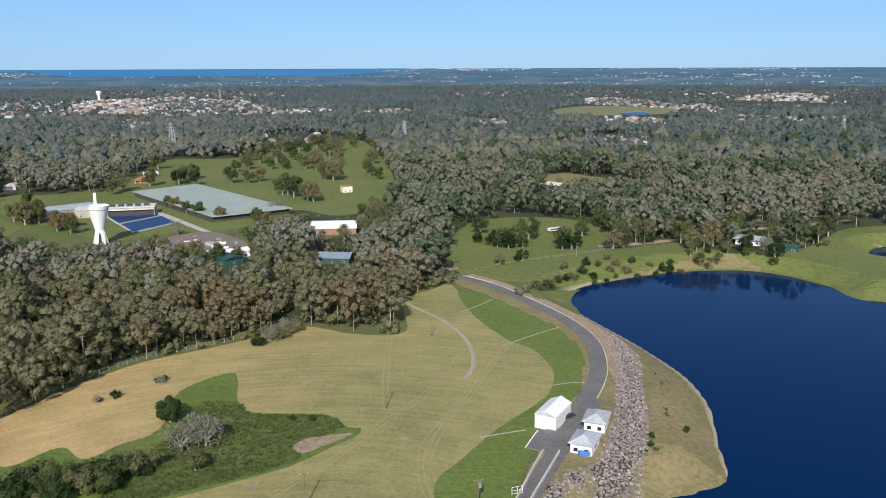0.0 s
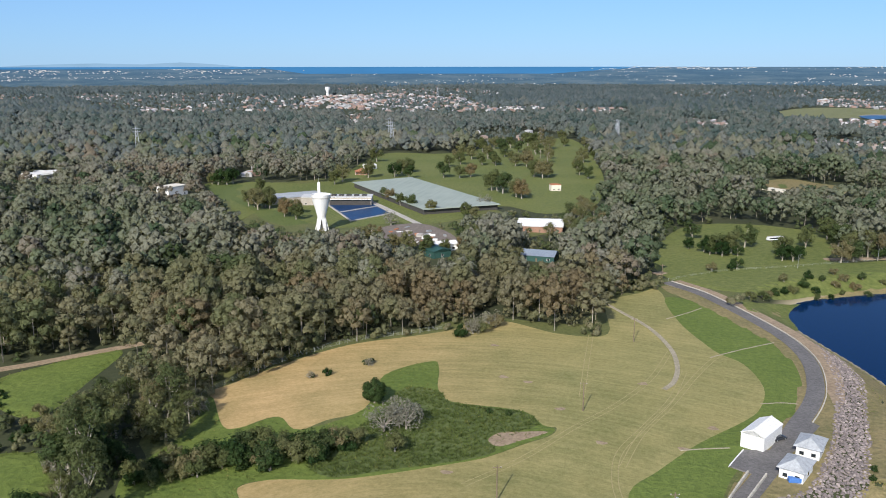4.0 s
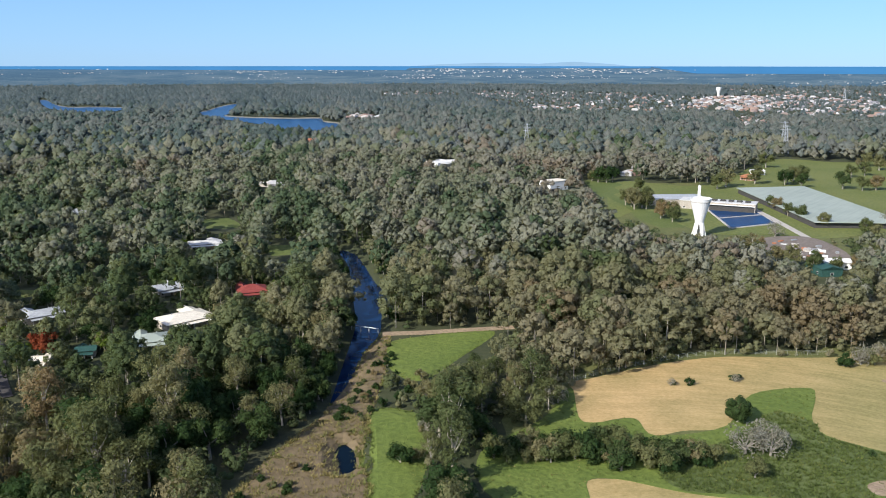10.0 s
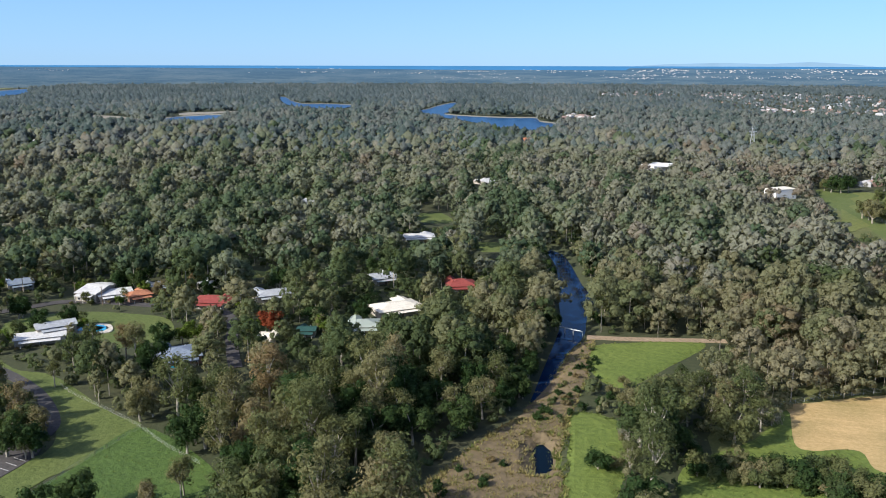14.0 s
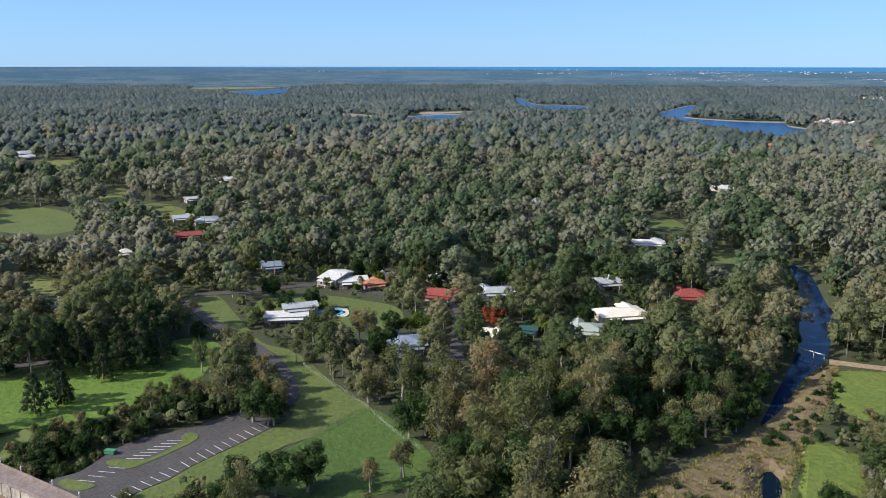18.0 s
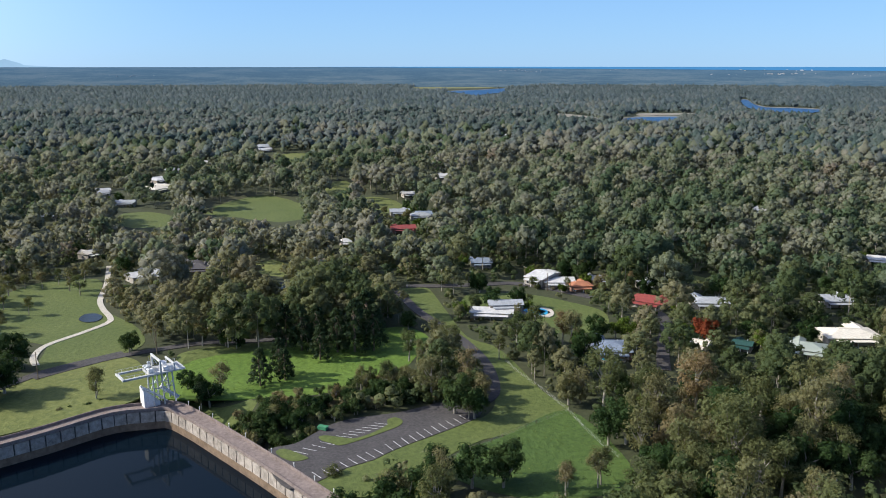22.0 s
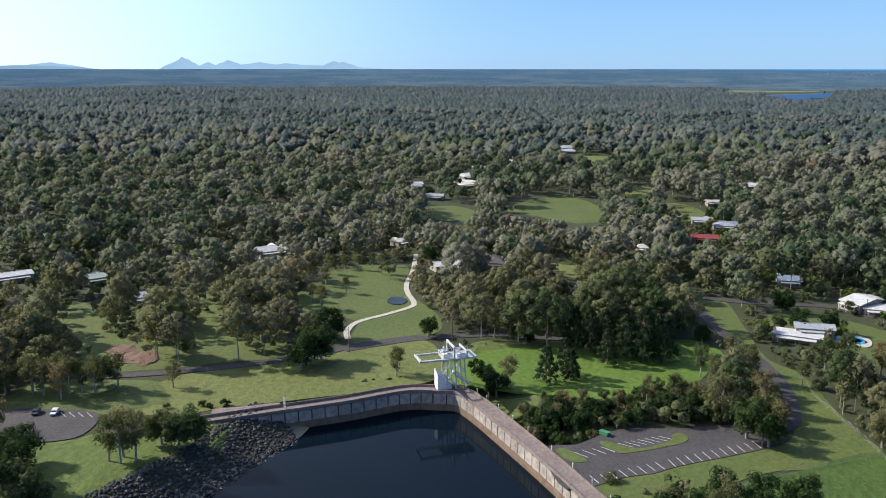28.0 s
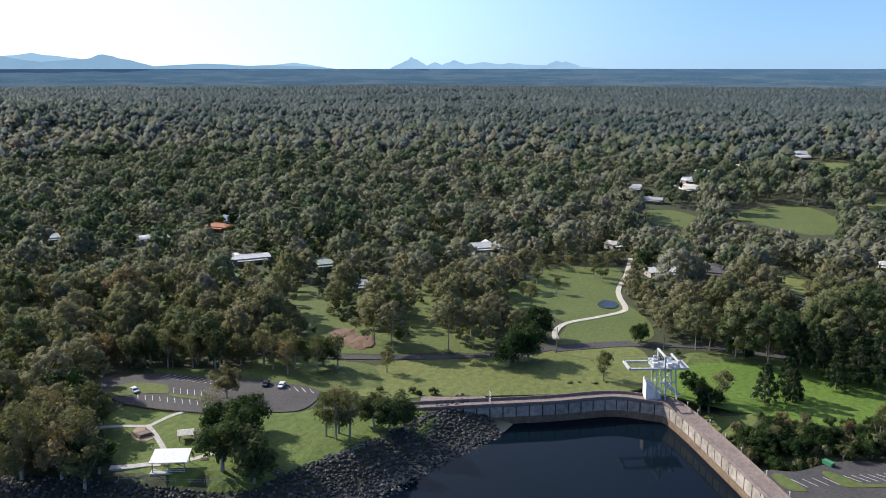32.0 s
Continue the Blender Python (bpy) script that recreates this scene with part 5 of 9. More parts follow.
lo4, hi4 = [bm.verts.new((*p, 0)) for p in ins], [bm.verts.new((*p, 4.2)) for p in ins]
for i in range(4):
    bm.faces.new((lo4[i], lo4[(i + 1) % 4], hi4[(i + 1) % 4], hi4[i]))
part("wall", bm, M_JOINT, cov)
BOX_CLEAR.append(cc + (cb - cc) * 1.06)
BASIN = [(-252.7, 626.6), (-232.5, 659.5), (-191.7, 601.9), (-210.0, 563.9)]
basin = sheet("settling_basin", np.array(BASIN), 0.4, M_BASIN, "blue settling basin of the water works", "basin")
BOX_CLEAR.append(np.array(BASIN))
for a, b in ((0, 1), (1, 2), (2, 3), (3, 0)):
    kerb_wall("basin_wall", np.array([BASIN[a], BASIN[b]]), 1.2, 0.9, M_CONC, "pale concrete basin wall", 12.0, "basin walls")
ribbon("apron", spline([(-233.7, 662.8), (-205.1, 626.2), (-177.4, 588.8), (-157.2, 561.5)], 4, False), 5.0, 0.32, M_CONC, "pale concrete apron beside the settling basin", "paving")
mid0, mid1 = (np.array(BASIN[0]) + BASIN[3]) / 2, (np.array(BASIN[1]) + BASIN[2]) / 2
kerb_wall("basin_walkway", np.array([mid0, mid1]), 1.0, 1.0, M_CONC, "dark walkway across the basin", 12.0)
house((-88.2, 554.3), (-58.2, 556.7), 30, 4.2, 2.2, M_BRICK, M_WHITE, "works hall with a white metal roof", "gable", 0.6, "building", "", "works_hall", 5)
house((-73.5, 470.7), (-53.3, 468.8), 13, 3.4, 2.2, M_TEAL, M_BLUEROOF, "teal-walled shed with a blue-grey roof", "gable", 0.5, "shed", "", "shed", 3)
house((-133.9, 474.2), (-122.2, 462.6), 12, 4.0, 1.5, M_TEAL, M_TEAL, "teal shed on the works yard", "gable", 0.4, "shed", "", "shed", 2)
house((-128.6, 479.9), (-113.9, 489.6), 10, 4.0, 1.2, M_WHITE, M_WHITE, "white roofed workshop on the works yard", "gable", 0.4, "shed", "", "workshop", 3)
house((-88.8, 747.5), (-80.7, 750.9), 8, 5.5, 1.0, M_CREAM, M_TILE, "small cream valve house on the park lawn", "hip", 0.3, "hut", "", "valve_house", 2)
house((-298.2, 814.9), (-284.9, 814.6), 10, 4.0, 2.0, M_BRICK, M_TILE, "brick house with a tiled roof beside the park", "hip")
house((-300.0, 859.0), (-292.7, 868.2), 8, 4.0, 1.5, M_WHITE, M_WHITE, "white house beside the park", "gable")
house((-399.6, 633.6), (-394.6, 655.4), 14, 8.0, 0.6, M_WHITE, M_CREAM, "white block building among gums", "flat", 0.2, "building", "", "block_building", 3)
house((-582.2, 697.0), (-575.9, 728.1), 22, 5.0, 1.0, M_WHITE, M_WHITE, "long white roofed building among gums", "gable", 0.3)
YARD2 = spline([(-181.8, 543.5), (-166.4, 566.0), (-148.5, 559.9), (-124.9, 528.0), (-119.8, 500.2), (-128.4, 486.1), (-147.6, 503.0), (-166.7, 510.2)], 4)
sheet("works_yard", YARD2, None, M_YARD, "gravel works yard with stacked materials", "yard")
rng = random.Random(4)
for i in range(44):
    u, w = rng.random(), rng.random()
    px = YARD2.mean(0) + (YARD2[rng.randrange(len(YARD2))] - YARD2.mean(0)) * 0.8 * rng.random()
    c = thing("crate", px[0], px[1], 0.2, rng.uniform(0, 90), "pale stacked crate on the works yard", "crate", "stacked materials")
    part("box", boxes(((-0.8 - 1.4 * w, -0.6 - 0.5 * u, 0), (0.8 + 1.4 * w, 0.6 + 0.5 * u, 0.5 + 1.2 * u)), bevel=0.05), (M_WHITE, M_CONC, M_STEEL, M_TILE)[i % 4], c)
house((184.0, 521.4), (196.7, 514.2), 12, 3.6, 1.8, M_WHITE, M_GREYROOF, "lakeside kiosk with a pale grey hipped roof", "hip", 1.8, "kiosk", "", "kiosk", 4)
house((203.6, 500.6), (211.8, 494.0), 8, 3.0, 1.2, M_TEAL, M_TEAL, "green shed beside the lakeside kiosk", "gable", 0.4, "shed", "", "shed", 2)
house((106.5, 787.9), (115.6, 795.6), 20, 1.0, 0.3, M_CREAM, M_CREAM, "pale low slab roof in a clearing", "flat", 0.1, wins=0)

# ---- houses in the bush ----
for A, B, D, wh, rise, wm, rm, lab, st in (
        (*[(-413.4, 87.1), (-405.3, 94.1)], 20, 4.2, 1.8, M_HOUSE, M_PALEROOF, "large house with a white metal roof", "gable"),
        (*[(-404.8, 95.7), (-402.8, 110.6)], 8, 3.0, 0.8, M_HOUSE, M_PALEROOF, "low white annex beside a house", "skillion"),
        (*[(-395.0, 106.7), (-395.3, 117.4)], 9, 3.0, 1.4, M_BRICK, M_TILE, "brick house with brown tiles", "hip"),
        (*[(-406.3, 121.2), (-406.7, 128.4)], 8, 3.0, 1.6, M_BRICK, M_GREYROOF, "brick house with a grey roof", "hip"),
        (*[(-369.4, 127.1), (-358.4, 139.3)], 11, 3.2, 2.0, M_HOUSE, M_RED, "white house with a red metal roof", "hip"),
        (*[(-322.9, 238.9), (-316.3, 251.1)], 12, 3.2, 2.4, M_HOUSE, M_RED, "white house with a bright red roof", "hip"),
        (*[(-304.5, 188.3), (-301.7, 209.7)], 14, 3.2, 1.8, M_HOUSE, M_CREAM, "house with a broad cream roof", "hip"),
        (*[(-294.6, 166.8), (-288.2, 177.8)], 11, 3.0, 1.6, M_HOUSE, M_SAGE, "house with a pale green roof", "hip"),
        (*[(-356.3, 216.7), (-354.7, 229.9)], 10, 3.0, 2.0, M_HOUSE, M_GREYROOF, "house with a pale grey roof", "gable"),
        (*[(-360.1, 155.2), (-357.4, 171.6)], 11, 3.0, 1.5, M_HOUSE, M_GREYROOF, "house with a low grey roof", "hip"),
        (*[(-393.7, 141.5), (-393.5, 150.6)], 9, 3.0, 1.4, M_HOUSE, M_PALEROOF, "small white garden cottage", "gable"),
        (*[(-299.4, 90.1), (-296.6, 104.6)], 14, 3.2, 1.8, M_BRICK, M_BLUEROOF, "brick house with a blue-grey roof", "hip"),
        (*[(-357.3, 51.0), (-352.9, 69.0)], 7, 2.8, 0.6, M_HOUSE, M_PALEROOF, "wide white verandah roof of a large house", "skillion"),
        (*[(-361.1, 60.5), (-360.6, 75.2)], 7, 4.6, 1.5, M_HOUSE, M_GREYROOF, "large two-storey house with a grey gabled roof", "gable"),
        (*[(-306.7, 131.4), (-302.2, 136.2)], 6, 2.6, 0.8, M_HOUSE, M_CREAM, "pale metal garden shed", "gable"),
        (*[(-304.2, 147.9), (-300.1, 153.6)], 6, 2.6, 0.8, M_HOUSE, M_TEAL, "garden shed with a teal roof", "gable"),
        (*[(-436.2, 286.9), (-426.0, 304.3)], 12, 3.2, 1.2, M_HOUSE, M_PALEROOF, "white low house in a clearing", "hip"),
        (*[(-553.1, 25.9), (-554.3, 42.1)], 12, 3.2, 1.6, M_BRICK, M_RED, "house with a rusty red roof", "gable"),
        (*[(-620.4, 28.5), (-621.2, 42.9)], 10, 3.2, 1.6, M_HOUSE, M_GREYROOF, "white house with grey roof among trees", "gable"),
        (*[(-602.0, 42.2), (-602.6, 56.5)], 10, 3.2, 1.6, M_HOUSE, M_GREYROOF, "white house with grey roof among trees", "hip"),
        (*[(-452.1, -89.1), (-452.2, -77.6)], 12, 3.2, 2.0, M_BRICK, M_DARKROOF, "brick house with a dark roof", "hip"),
        (*[(-450.2, 65.1), (-449.8, 76.0)], 11, 3.2, 1.6, M_HOUSE, M_BLUEROOF, "house with a blue roof among trees", "gable"),
        (*[(-803.5, 81.4), (-807.9, 95.2)], 14, 4.0, 1.6, M_HOUSE, M_PALEROOF, "white metal-roofed house among trees", "gable"),
        (*[(-1200.3, 216.8), (-1222.7, 240.9)], 16, 4.0, 2.0, M_HOUSE, M_PALEROOF, "white house on a far clearing", "gable"),
        (*[(-595.2, 297.7), (-596.8, 312.2)], 11, 3.2, 1.6, M_HOUSE, M_GREYROOF, "white low house among gums", "hip"),
        (*[(-608.5, 491.9), (-613.3, 512.0)], 12, 3.2, 1.6, M_HOUSE, M_PALEROOF, "white low house among gums", "hip"),
        (*[(-1122.1, -117.6), (-1132.1, -102.3)], 16, 3.2, 1.8, M_HOUSE, M_GREYROOF, "grey-roofed house far in the bush", "hip"),
        (*[(-898.5, 798.5), (-900.6, 818.1)], 16, 3.2, 1.8, M_BRICK, M_TILE, "tiled house far in the bush", "hip"),
        (*[(-435.4, -112.4), (-444.8, -99.9)], 12, 3.2, 1.4, M_HOUSE, M_PALEROOF, "white house with a metal roof behind the park", "gable"),
        (*[(-458.7, -87.5), (-462.4, -80.1)], 11, 3.2, 2.0, M_BRICK, M_DARKROOF, "dark-roofed house behind the park", "hip"),
        (*[(-818.6, -182.5), (-830.7, -171.6)], 14, 3.2, 1.6, M_HOUSE, M_PALEROOF, "white metal-roofed house among trees", "hip"),
        (*[(-756.6, -172.6), (-766.8, -161.8)], 12, 3.2, 1.6, M_HOUSE, M_CREAM, "cream low house among trees", "hip"),
        (*[(-737.9, -214.7), (-744.3, -205.8)], 12, 3.2, 1.6, M_HOUSE, M_GREYROOF, "white house with grey roof among trees", "gable"),
        (*[(-1092.2, -113.2), (-1106.5, -100.1)], 14, 3.2, 1.6, M_HOUSE, M_PALEROOF, "white metal-roofed house among trees", "gable"),
        (*[(-442.4, -220.4), (-454.3, -208.9)], 12, 4.0, 2.2, M_HOUSE, M_PALEROOF, "white house with a steep pale roof", "gable"),
        (*[(-352.5, -327.8), (-369.3, -315.3)], 11, 3.2, 1.2, M_HOUSE, M_PALEROOF, "long white-roofed house among gums", "gable"),
        (*[(-361.5, -282.2), (-373.0, -272.6)], 11, 3.2, 1.4, M_HOUSE, M_SAGE, "house with a pale green roof among gums", "hip"),
        (*[(-339.2, -235.1), (-344.1, -230.9)], 9, 3.0, 1.4, M_HOUSE, M_GREYROOF, "small cottage with a grey roof", "gable"),
        (*[(-366.2, -416.2), (-379.9, -406.1)], 12, 3.2, 1.6, M_HOUSE, M_GREYROOF, "grey-roofed house among gums", "hip"),
        (*[(-419.8, -414.8), (-420.2, -396.8)], 10, 3.2, 1.6, M_BRICK, M_TILE, "brown-roofed house among gums", "hip"),
        (*[(-435.6, -412.6), (-456.8, -411.4)], 12, 3.2, 1.6, M_HOUSE, M_BLUEROOF, "house with a pale blue roof", "gable"),
        (*[(-755.4, -170.1), (-772.6, -161.0)], 14, 3.2, 1.4, M_HOUSE, M_CREAM, "cream house on a far clearing", "hip"),
        (*[(-494.8, -152.0), (-500.6, -148.5)], 8, 3.2, 1.4, M_HOUSE, M_CREAM, "small cream cottage by the path", "gable"),
        (*[(-336.4, -470.7), (-345.1, -466.0)], 12, 3.2, 1.6, M_HOUSE, M_GREYROOF, "grey-roofed house among gums", "gable"),
        (*[(-595.9, 297.6), (-595.9, 310.6)], 12, 3.2, 1.6, M_HOUSE, M_PALEROOF, "white metal-roofed house among trees", "hip"),
        (*[(-751.5, -219.1), (-757.0, -208.3)], 9, 3.2, 1.6, M_HOUSE, M_PALEROOF, "white-roofed house at the edge of a clearing", "gable"),
        (*[(-829.5, -187.9), (-836.5, -175.6)], 9, 3.2, 1.6, M_HOUSE, M_PALEROOF, "white metal-roofed house above a clearing", "gable"),
        (*[(-778.3, -177.7), (-780.4, -163.3)], 9, 3.2, 1.6, M_HOUSE, M_CREAM, "cream-roofed house above a clearing", "hip"),
        (*[(-901.2, -192.1), (-904.6, -177.9)], 9, 3.2, 1.6, M_HOUSE, M_GREYROOF, "grey-roofed house half hidden by gums", "hip"),
        (*[(-683.9, -187.3), (-684.9, -171.2)], 9, 3.2, 1.6, M_HOUSE, M_GREYROOF, "long grey-roofed house beside a clearing", "gable"),
        (*[(-631.4, -224.2), (-632.7, -214.4)], 9, 3.2, 1.6, M_HOUSE, M_GREYROOF, "grey-roofed house among dark trees", "hip"),
        (*[(-967.0, -174.9), (-970.4, -154.5)], 10, 3.2, 1.6, M_HOUSE, M_PALEROOF, "white-roofed house deep in the gums", "gable"),
        (*[(-1139.9, -122.9), (-1145.6, -103.6)], 10, 3.2, 1.6, M_HOUSE, M_GREYROOF, "grey-roofed house deep in the gums", "hip"),
        (*[(-706.6, 43.7), (-708.7, 53.4)], 9, 3.2, 1.6, M_HOUSE, M_PALEROOF, "white-roofed house in a row among trees", "gable"),
        (*[(-609.3, 45.8), (-607.9, 58.1)], 9, 3.2, 1.6, M_HOUSE, M_BLUEROOF, "house with a blue-grey roof among trees", "gable"),
        (*[(-513.8, -7.2), (-514.8, -0.9)], 8, 3.2, 1.6, M_HOUSE, M_PALEROOF, "small pale-roofed house among trees", "hip"),
        (*[(-606.6, 489.9), (-605.0, 504.3)], 14, 3.2, 1.6, M_HOUSE, M_PALEROOF, "white metal-roofed house among trees", "gable")):
    house(A, B, D, wh, rise, wm, rm, lab, st, wins=3)
for p, w in (([(-364.0, 76.4), (-369.4, 80.8), (-365.5, 87.3), (-357.7, 84.9)], 0), ([(-298.1, 93.1), (-299.7, 96.9), (-296.6, 100.5), (-294.3, 96.9)], 0), ([(-367.0, 78.5), (-368.1, 83.0), (-362.4, 86.3), (-360.2, 82.1)], 0)):
    pl = sheet("swimming_pool", spline(p, 4), 0.5, M_POOL, "turquoise garden swimming pool", "pool")
    c = np.array(p).mean(0)
    sheet("pool_deck", c + (spline(p, 4) - c) * 1.5, 0.46, M_PATH, "pale paving around a pool", "paving")
    BOX_CLEAR.append(c + (np.array(p) - c) * 1.6)

# ---- concrete dam wall ----
WALL = spline([(-219.0, -142.4), (-227.4, -130.9), (-236.1, -119.1), (-251.7, -97.3), (-265.8, -80.2), (-268.6, -67.9), (-268.8, -60.6), (-260.8, -52.6), (-246.7, -41.5), (-225.0, -25.1), (-207.4, -12.6), (-192.7, -2.3), (-171.1, 13.6)], 8, False)
wall_len = np.concatenate([[0], np.cumsum(np.hypot(*np.diff(WALL, axis=0).T))])


def extrude_wall(name, line, x0, x1, z0, z1, material, parent, label=""):
    a, b = offset(line, x0), offset(line, x1)
    bm = bmesh.new()
    rows = [[bm.verts.new((*p, z)) for p in q] for q, z in ((a, z0), (a, z1), (b, z1), (b, z0))]
    for k in range(4):
        r0, r1 = rows[k], rows[(k + 1) % 4]
        for i in range(len(line) - 1):
            bm.faces.new((r0[i], r0[i + 1], r1[i + 1], r1[i]))
    bm.faces.new([r[0] for r in rows])
    bm.faces.new([r[-1] for r in rows][::-1])
    bmesh.ops.recalc_face_normals(bm, faces=bm.faces[:])
    return part(name, bm, material, parent, label)


dam = thing("dam_wall", 0, 0, 0, 0, "curved concrete gravity dam wall with a walkway on top", "dam")
extrude_wall("core", WALL, -2.4, 2.4, -12, 0.0, M_JOINT, dam)
extrude_wall("deck", WALL, -2.6, 2.6, 0.003, 0.3, M_DECK, dam, "brown stained walkway deck")
extrude_wall("parapet", WALL, -2.75, -2.45, 0.303, 1.2, M_DECK, dam)
extrude_wall("parapet", WALL, 2.45, 2.75, 0.303, 1.2, M_DECK, dam)
SIDE = 1
lin = np.linspace(0, wall_len[-1], int(wall_len[-1] / 4.4) + 1)
pts = np.stack([np.interp(lin, wall_len, offset(WALL, -2.4)[:, k]) for k in (0, 1)], 1)
for a, b in zip(pts, pts[1:]):
    L = float(np.hypot(*(b - a)))
    rz = math.degrees(math.atan2(b[1] - a[1], b[0] - a[0]))
    for nm, z0, z1, mt, t in (("panel", -3.6, -0.1, M_FACE, 0.45), ("foot_panel", -9.0, -3.602, M_FACE_LOW, 0.6)):
        ob = part(nm, boxes(((0.22 if nm == "panel" else 0.0, -t, z0), (L - 0.22 if nm == "panel" else L, 0.1, z1))), mt, dam)
        ob.matrix_basis = pose(a[0], a[1], 0, 0, 0, rz)
for k in range(14):
    i = int(len(WALL) * (0.42 + k * 0.04))
    if i < len(WALL):
        q = offset(WALL, 2.9)[i]
        lp = thing("bollard_light", q[0], q[1], 0.0, 0, "white bollard light beside the dam walkway", "bollard", "bollard lights")
        part("post", tubes(((0, 0, 0), (0, 0, 2.2), 0.12, 0.1)), M_WHITE, lp)
        part("lamp_head", tubes(((0, 0, 2.2), (0, 0, 2.5), 0.2, 0.16)), M_WHITE, lp)
gx, gy = (-241.2, -114.0)
cage = thing("wall_gate", gx, gy, 0.3, 40, "white steel cage gate on the dam wall", "gate")
for x in (-1.2, 0.0, 1.2):
    part("post", tubes(((x, 0, 0), (x, 0, 3.6), 0.1, 0.1)), M_WHITE, cage)
for z in (0.5, 1.5, 2.5, 3.5):
    part("rail", tubes(((-1.2, 0, z), (1.2, 0, z), 0.06, 0.06)), M_WHITE, cage)

# ---- gate tower ----
M_PALESTEEL = two_tone("weathered_white_steel", (0.4, 0.41, 0.41), (0.62, 0.62, 0.6), 0.4, 2.0, rough=0.55, bumpy=0)
GX, GY = (-272.3, -65.8)
G = thing("gate_tower", GX, GY, 0.3, 121.0, "white steel gantry tower with hoist over the dam gate", "gate tower")
bm = bmesh.new()
pr = [(-5.5, 0), (0.5, 0), (0.5, 1.6), (-5.5, 7.5)]
for y in (-2.2, 2.2):
    vs = [bm.verts.new((a, y, b)) for a, b in pr]
    bm.faces.new(vs)
n4 = bm.verts[:]
bm.verts.ensure_lookup_table()
for i in range(4):
    j = (i + 1) % 4
    bm.faces.new((bm.verts[i], bm.verts[j], bm.verts[4 + j], bm.verts[4 + i]))
bmesh.ops.recalc_face_normals(bm, faces=bm.faces[:])
part("gate_ramp", bm, M_WHITE, G, "white sloping concrete gate ramp")
part("ramp_rail", tubes(((-5.5, -1.2, 7.9), (3.5, -1.2, 0.9), 0.35, 0.35), ((-5.5, 1.4, 7.9), (3.5, 1.4, 0.9), 0.35, 0.35)), M_WHITE, G)
part("side_ramp", tubes(((2.5, 2.0, 5.5), (8.5, 0.0, 0.6), 0.8, 0.8)), M_WHITE, G)
for x, y, x2 in ((-1.5, -2.5, -1.8), (-1.5, 3.5, -1.8), (2.2, -2.5, 1.6), (6.5, -2.5, 5.6), (6.5, 3.5, 5.6), (2.2, 3.5, 1.6)):
    part("leg", tubes(((x, y, 0), (x2, y, 13.0), 0.34, 0.28), sides=8), M_PALESTEEL, G)
for y in (-2.5, 3.5):
    part("brace", tubes(((-1.5, y, 4), (2.0, y, 9), 0.15, 0.15), ((2.0, y, 4), (6.3, y, 10), 0.15, 0.15), ((-1.7, y, 7), (6.2, y, 7), 0.18, 0.18)), M_STEEL, G)
part("platform", boxes(((-3.5, -4.2, 13.0), (9.5, 4.6, 13.5)), bevel=0.06), M_PALESTEEL, G)
for lo, hi in (((-13.0, -4.4, 13.0), (-3.5, -3.4, 13.7)), ((-13.0, 3.8, 13.0), (-3.5, 4.6, 13.7)), ((-13.4, -4.4, 13.0), (-12.4, 4.6, 13.7)), ((9.5, -4.2, 13.0), (10.4, 4.6, 13.7))):
    part("walkway", boxes((lo, hi), bevel=0.05), M_PALESTEEL, G)
part("hoist_beam", boxes(((0.5, -4.5, 17.7), (1.3, 5.5, 18.5)), bevel=0.1), M_PALESTEEL, G)
for y in (-4.1, 5.1):
    part("hoist_column", boxes(((0.55, y - 0.35, 13.6), (1.25, y + 0.35, 17.7)), bevel=0.05), M_PALESTEEL, G)
    part("hoist_strut", tubes(((0.9, y, 17.4), (2.9, y, 13.7), 0.12, 0.12)), M_PALESTEEL, G)
part("hoist_beam", boxes(((6.1, -3.5, 15.4), (6.8, 5.8, 16.1)), bevel=0.1), M_PALESTEEL, G)
for y in (-3.2, 5.4):
    part("hoist_column", boxes(((6.15, y - 0.3, 13.6), (6.75, y + 0.3, 15.4)), bevel=0.05), M_PALESTEEL, G)
for y in (-1.6, 0.4, 2.4):
    part("hoist_drum", tubes(((-2.8, y, 14.5), (-2.8, y + 1.2, 14.5), 0.7, 0.7), sides=12), M_STEEL, G)
part("stair_stringer", tubes(((2.4, 4.65, 13.1), (7.3, 4.65, 1.5), 0.1, 0.1)), M_STEEL, G)
for k in range(12):
    part("stair_tread", boxes(((2.4 + 0.42 * k, 4.7, 13.0 - 1.05 * k), (3.0 + 0.42 * k, 5.6, 13.12 - 1.05 * k))), M_STEEL, G)
part("mast", tubes(((-3.2, -3.9, 13.6), (-3.2, -3.9, 20.5), 0.09, 0.05)), M_STEEL, G)
for i, (x, y, w, d, h, m) in enumerate(((-2.3, -2.0, 2.0, 1.6, 1.6, M_WHITE), (-1.8, 1.2, 1.6, 2.4, 2.0, M_STEEL), (3.4, -2.4, 2.4, 1.4, 1.4, M_WHITE), (3.8, 1.0, 1.6, 2.6, 2.4, M_WHITE), (-1.0, 3.2, 1.2, 1.2, 2.6, M_STEEL))):
    part("machinery", boxes(((x - w / 2, y - d / 2, 13.603), (x + w / 2, y + d / 2, 13.6 + h)), bevel=0.12), m, G)
for y in (-4.1, 4.5):
    part("handrail", tubes(((-13, y, 14.8), (9.8, y, 14.8), 0.05, 0.05), *[((x, y, 13.7), (x, y, 14.8), 0.04, 0.04) for x in np.linspace(-13, 9.5, 12)]), M_WHITE, G)
G.scale = (0.86, 0.9, 0.86)
a = np.array([GX, GY])
BOX_CLEAR.append(a + np.array([[-14, -14], [14, -14], [14, 14], [-14, 14]]))

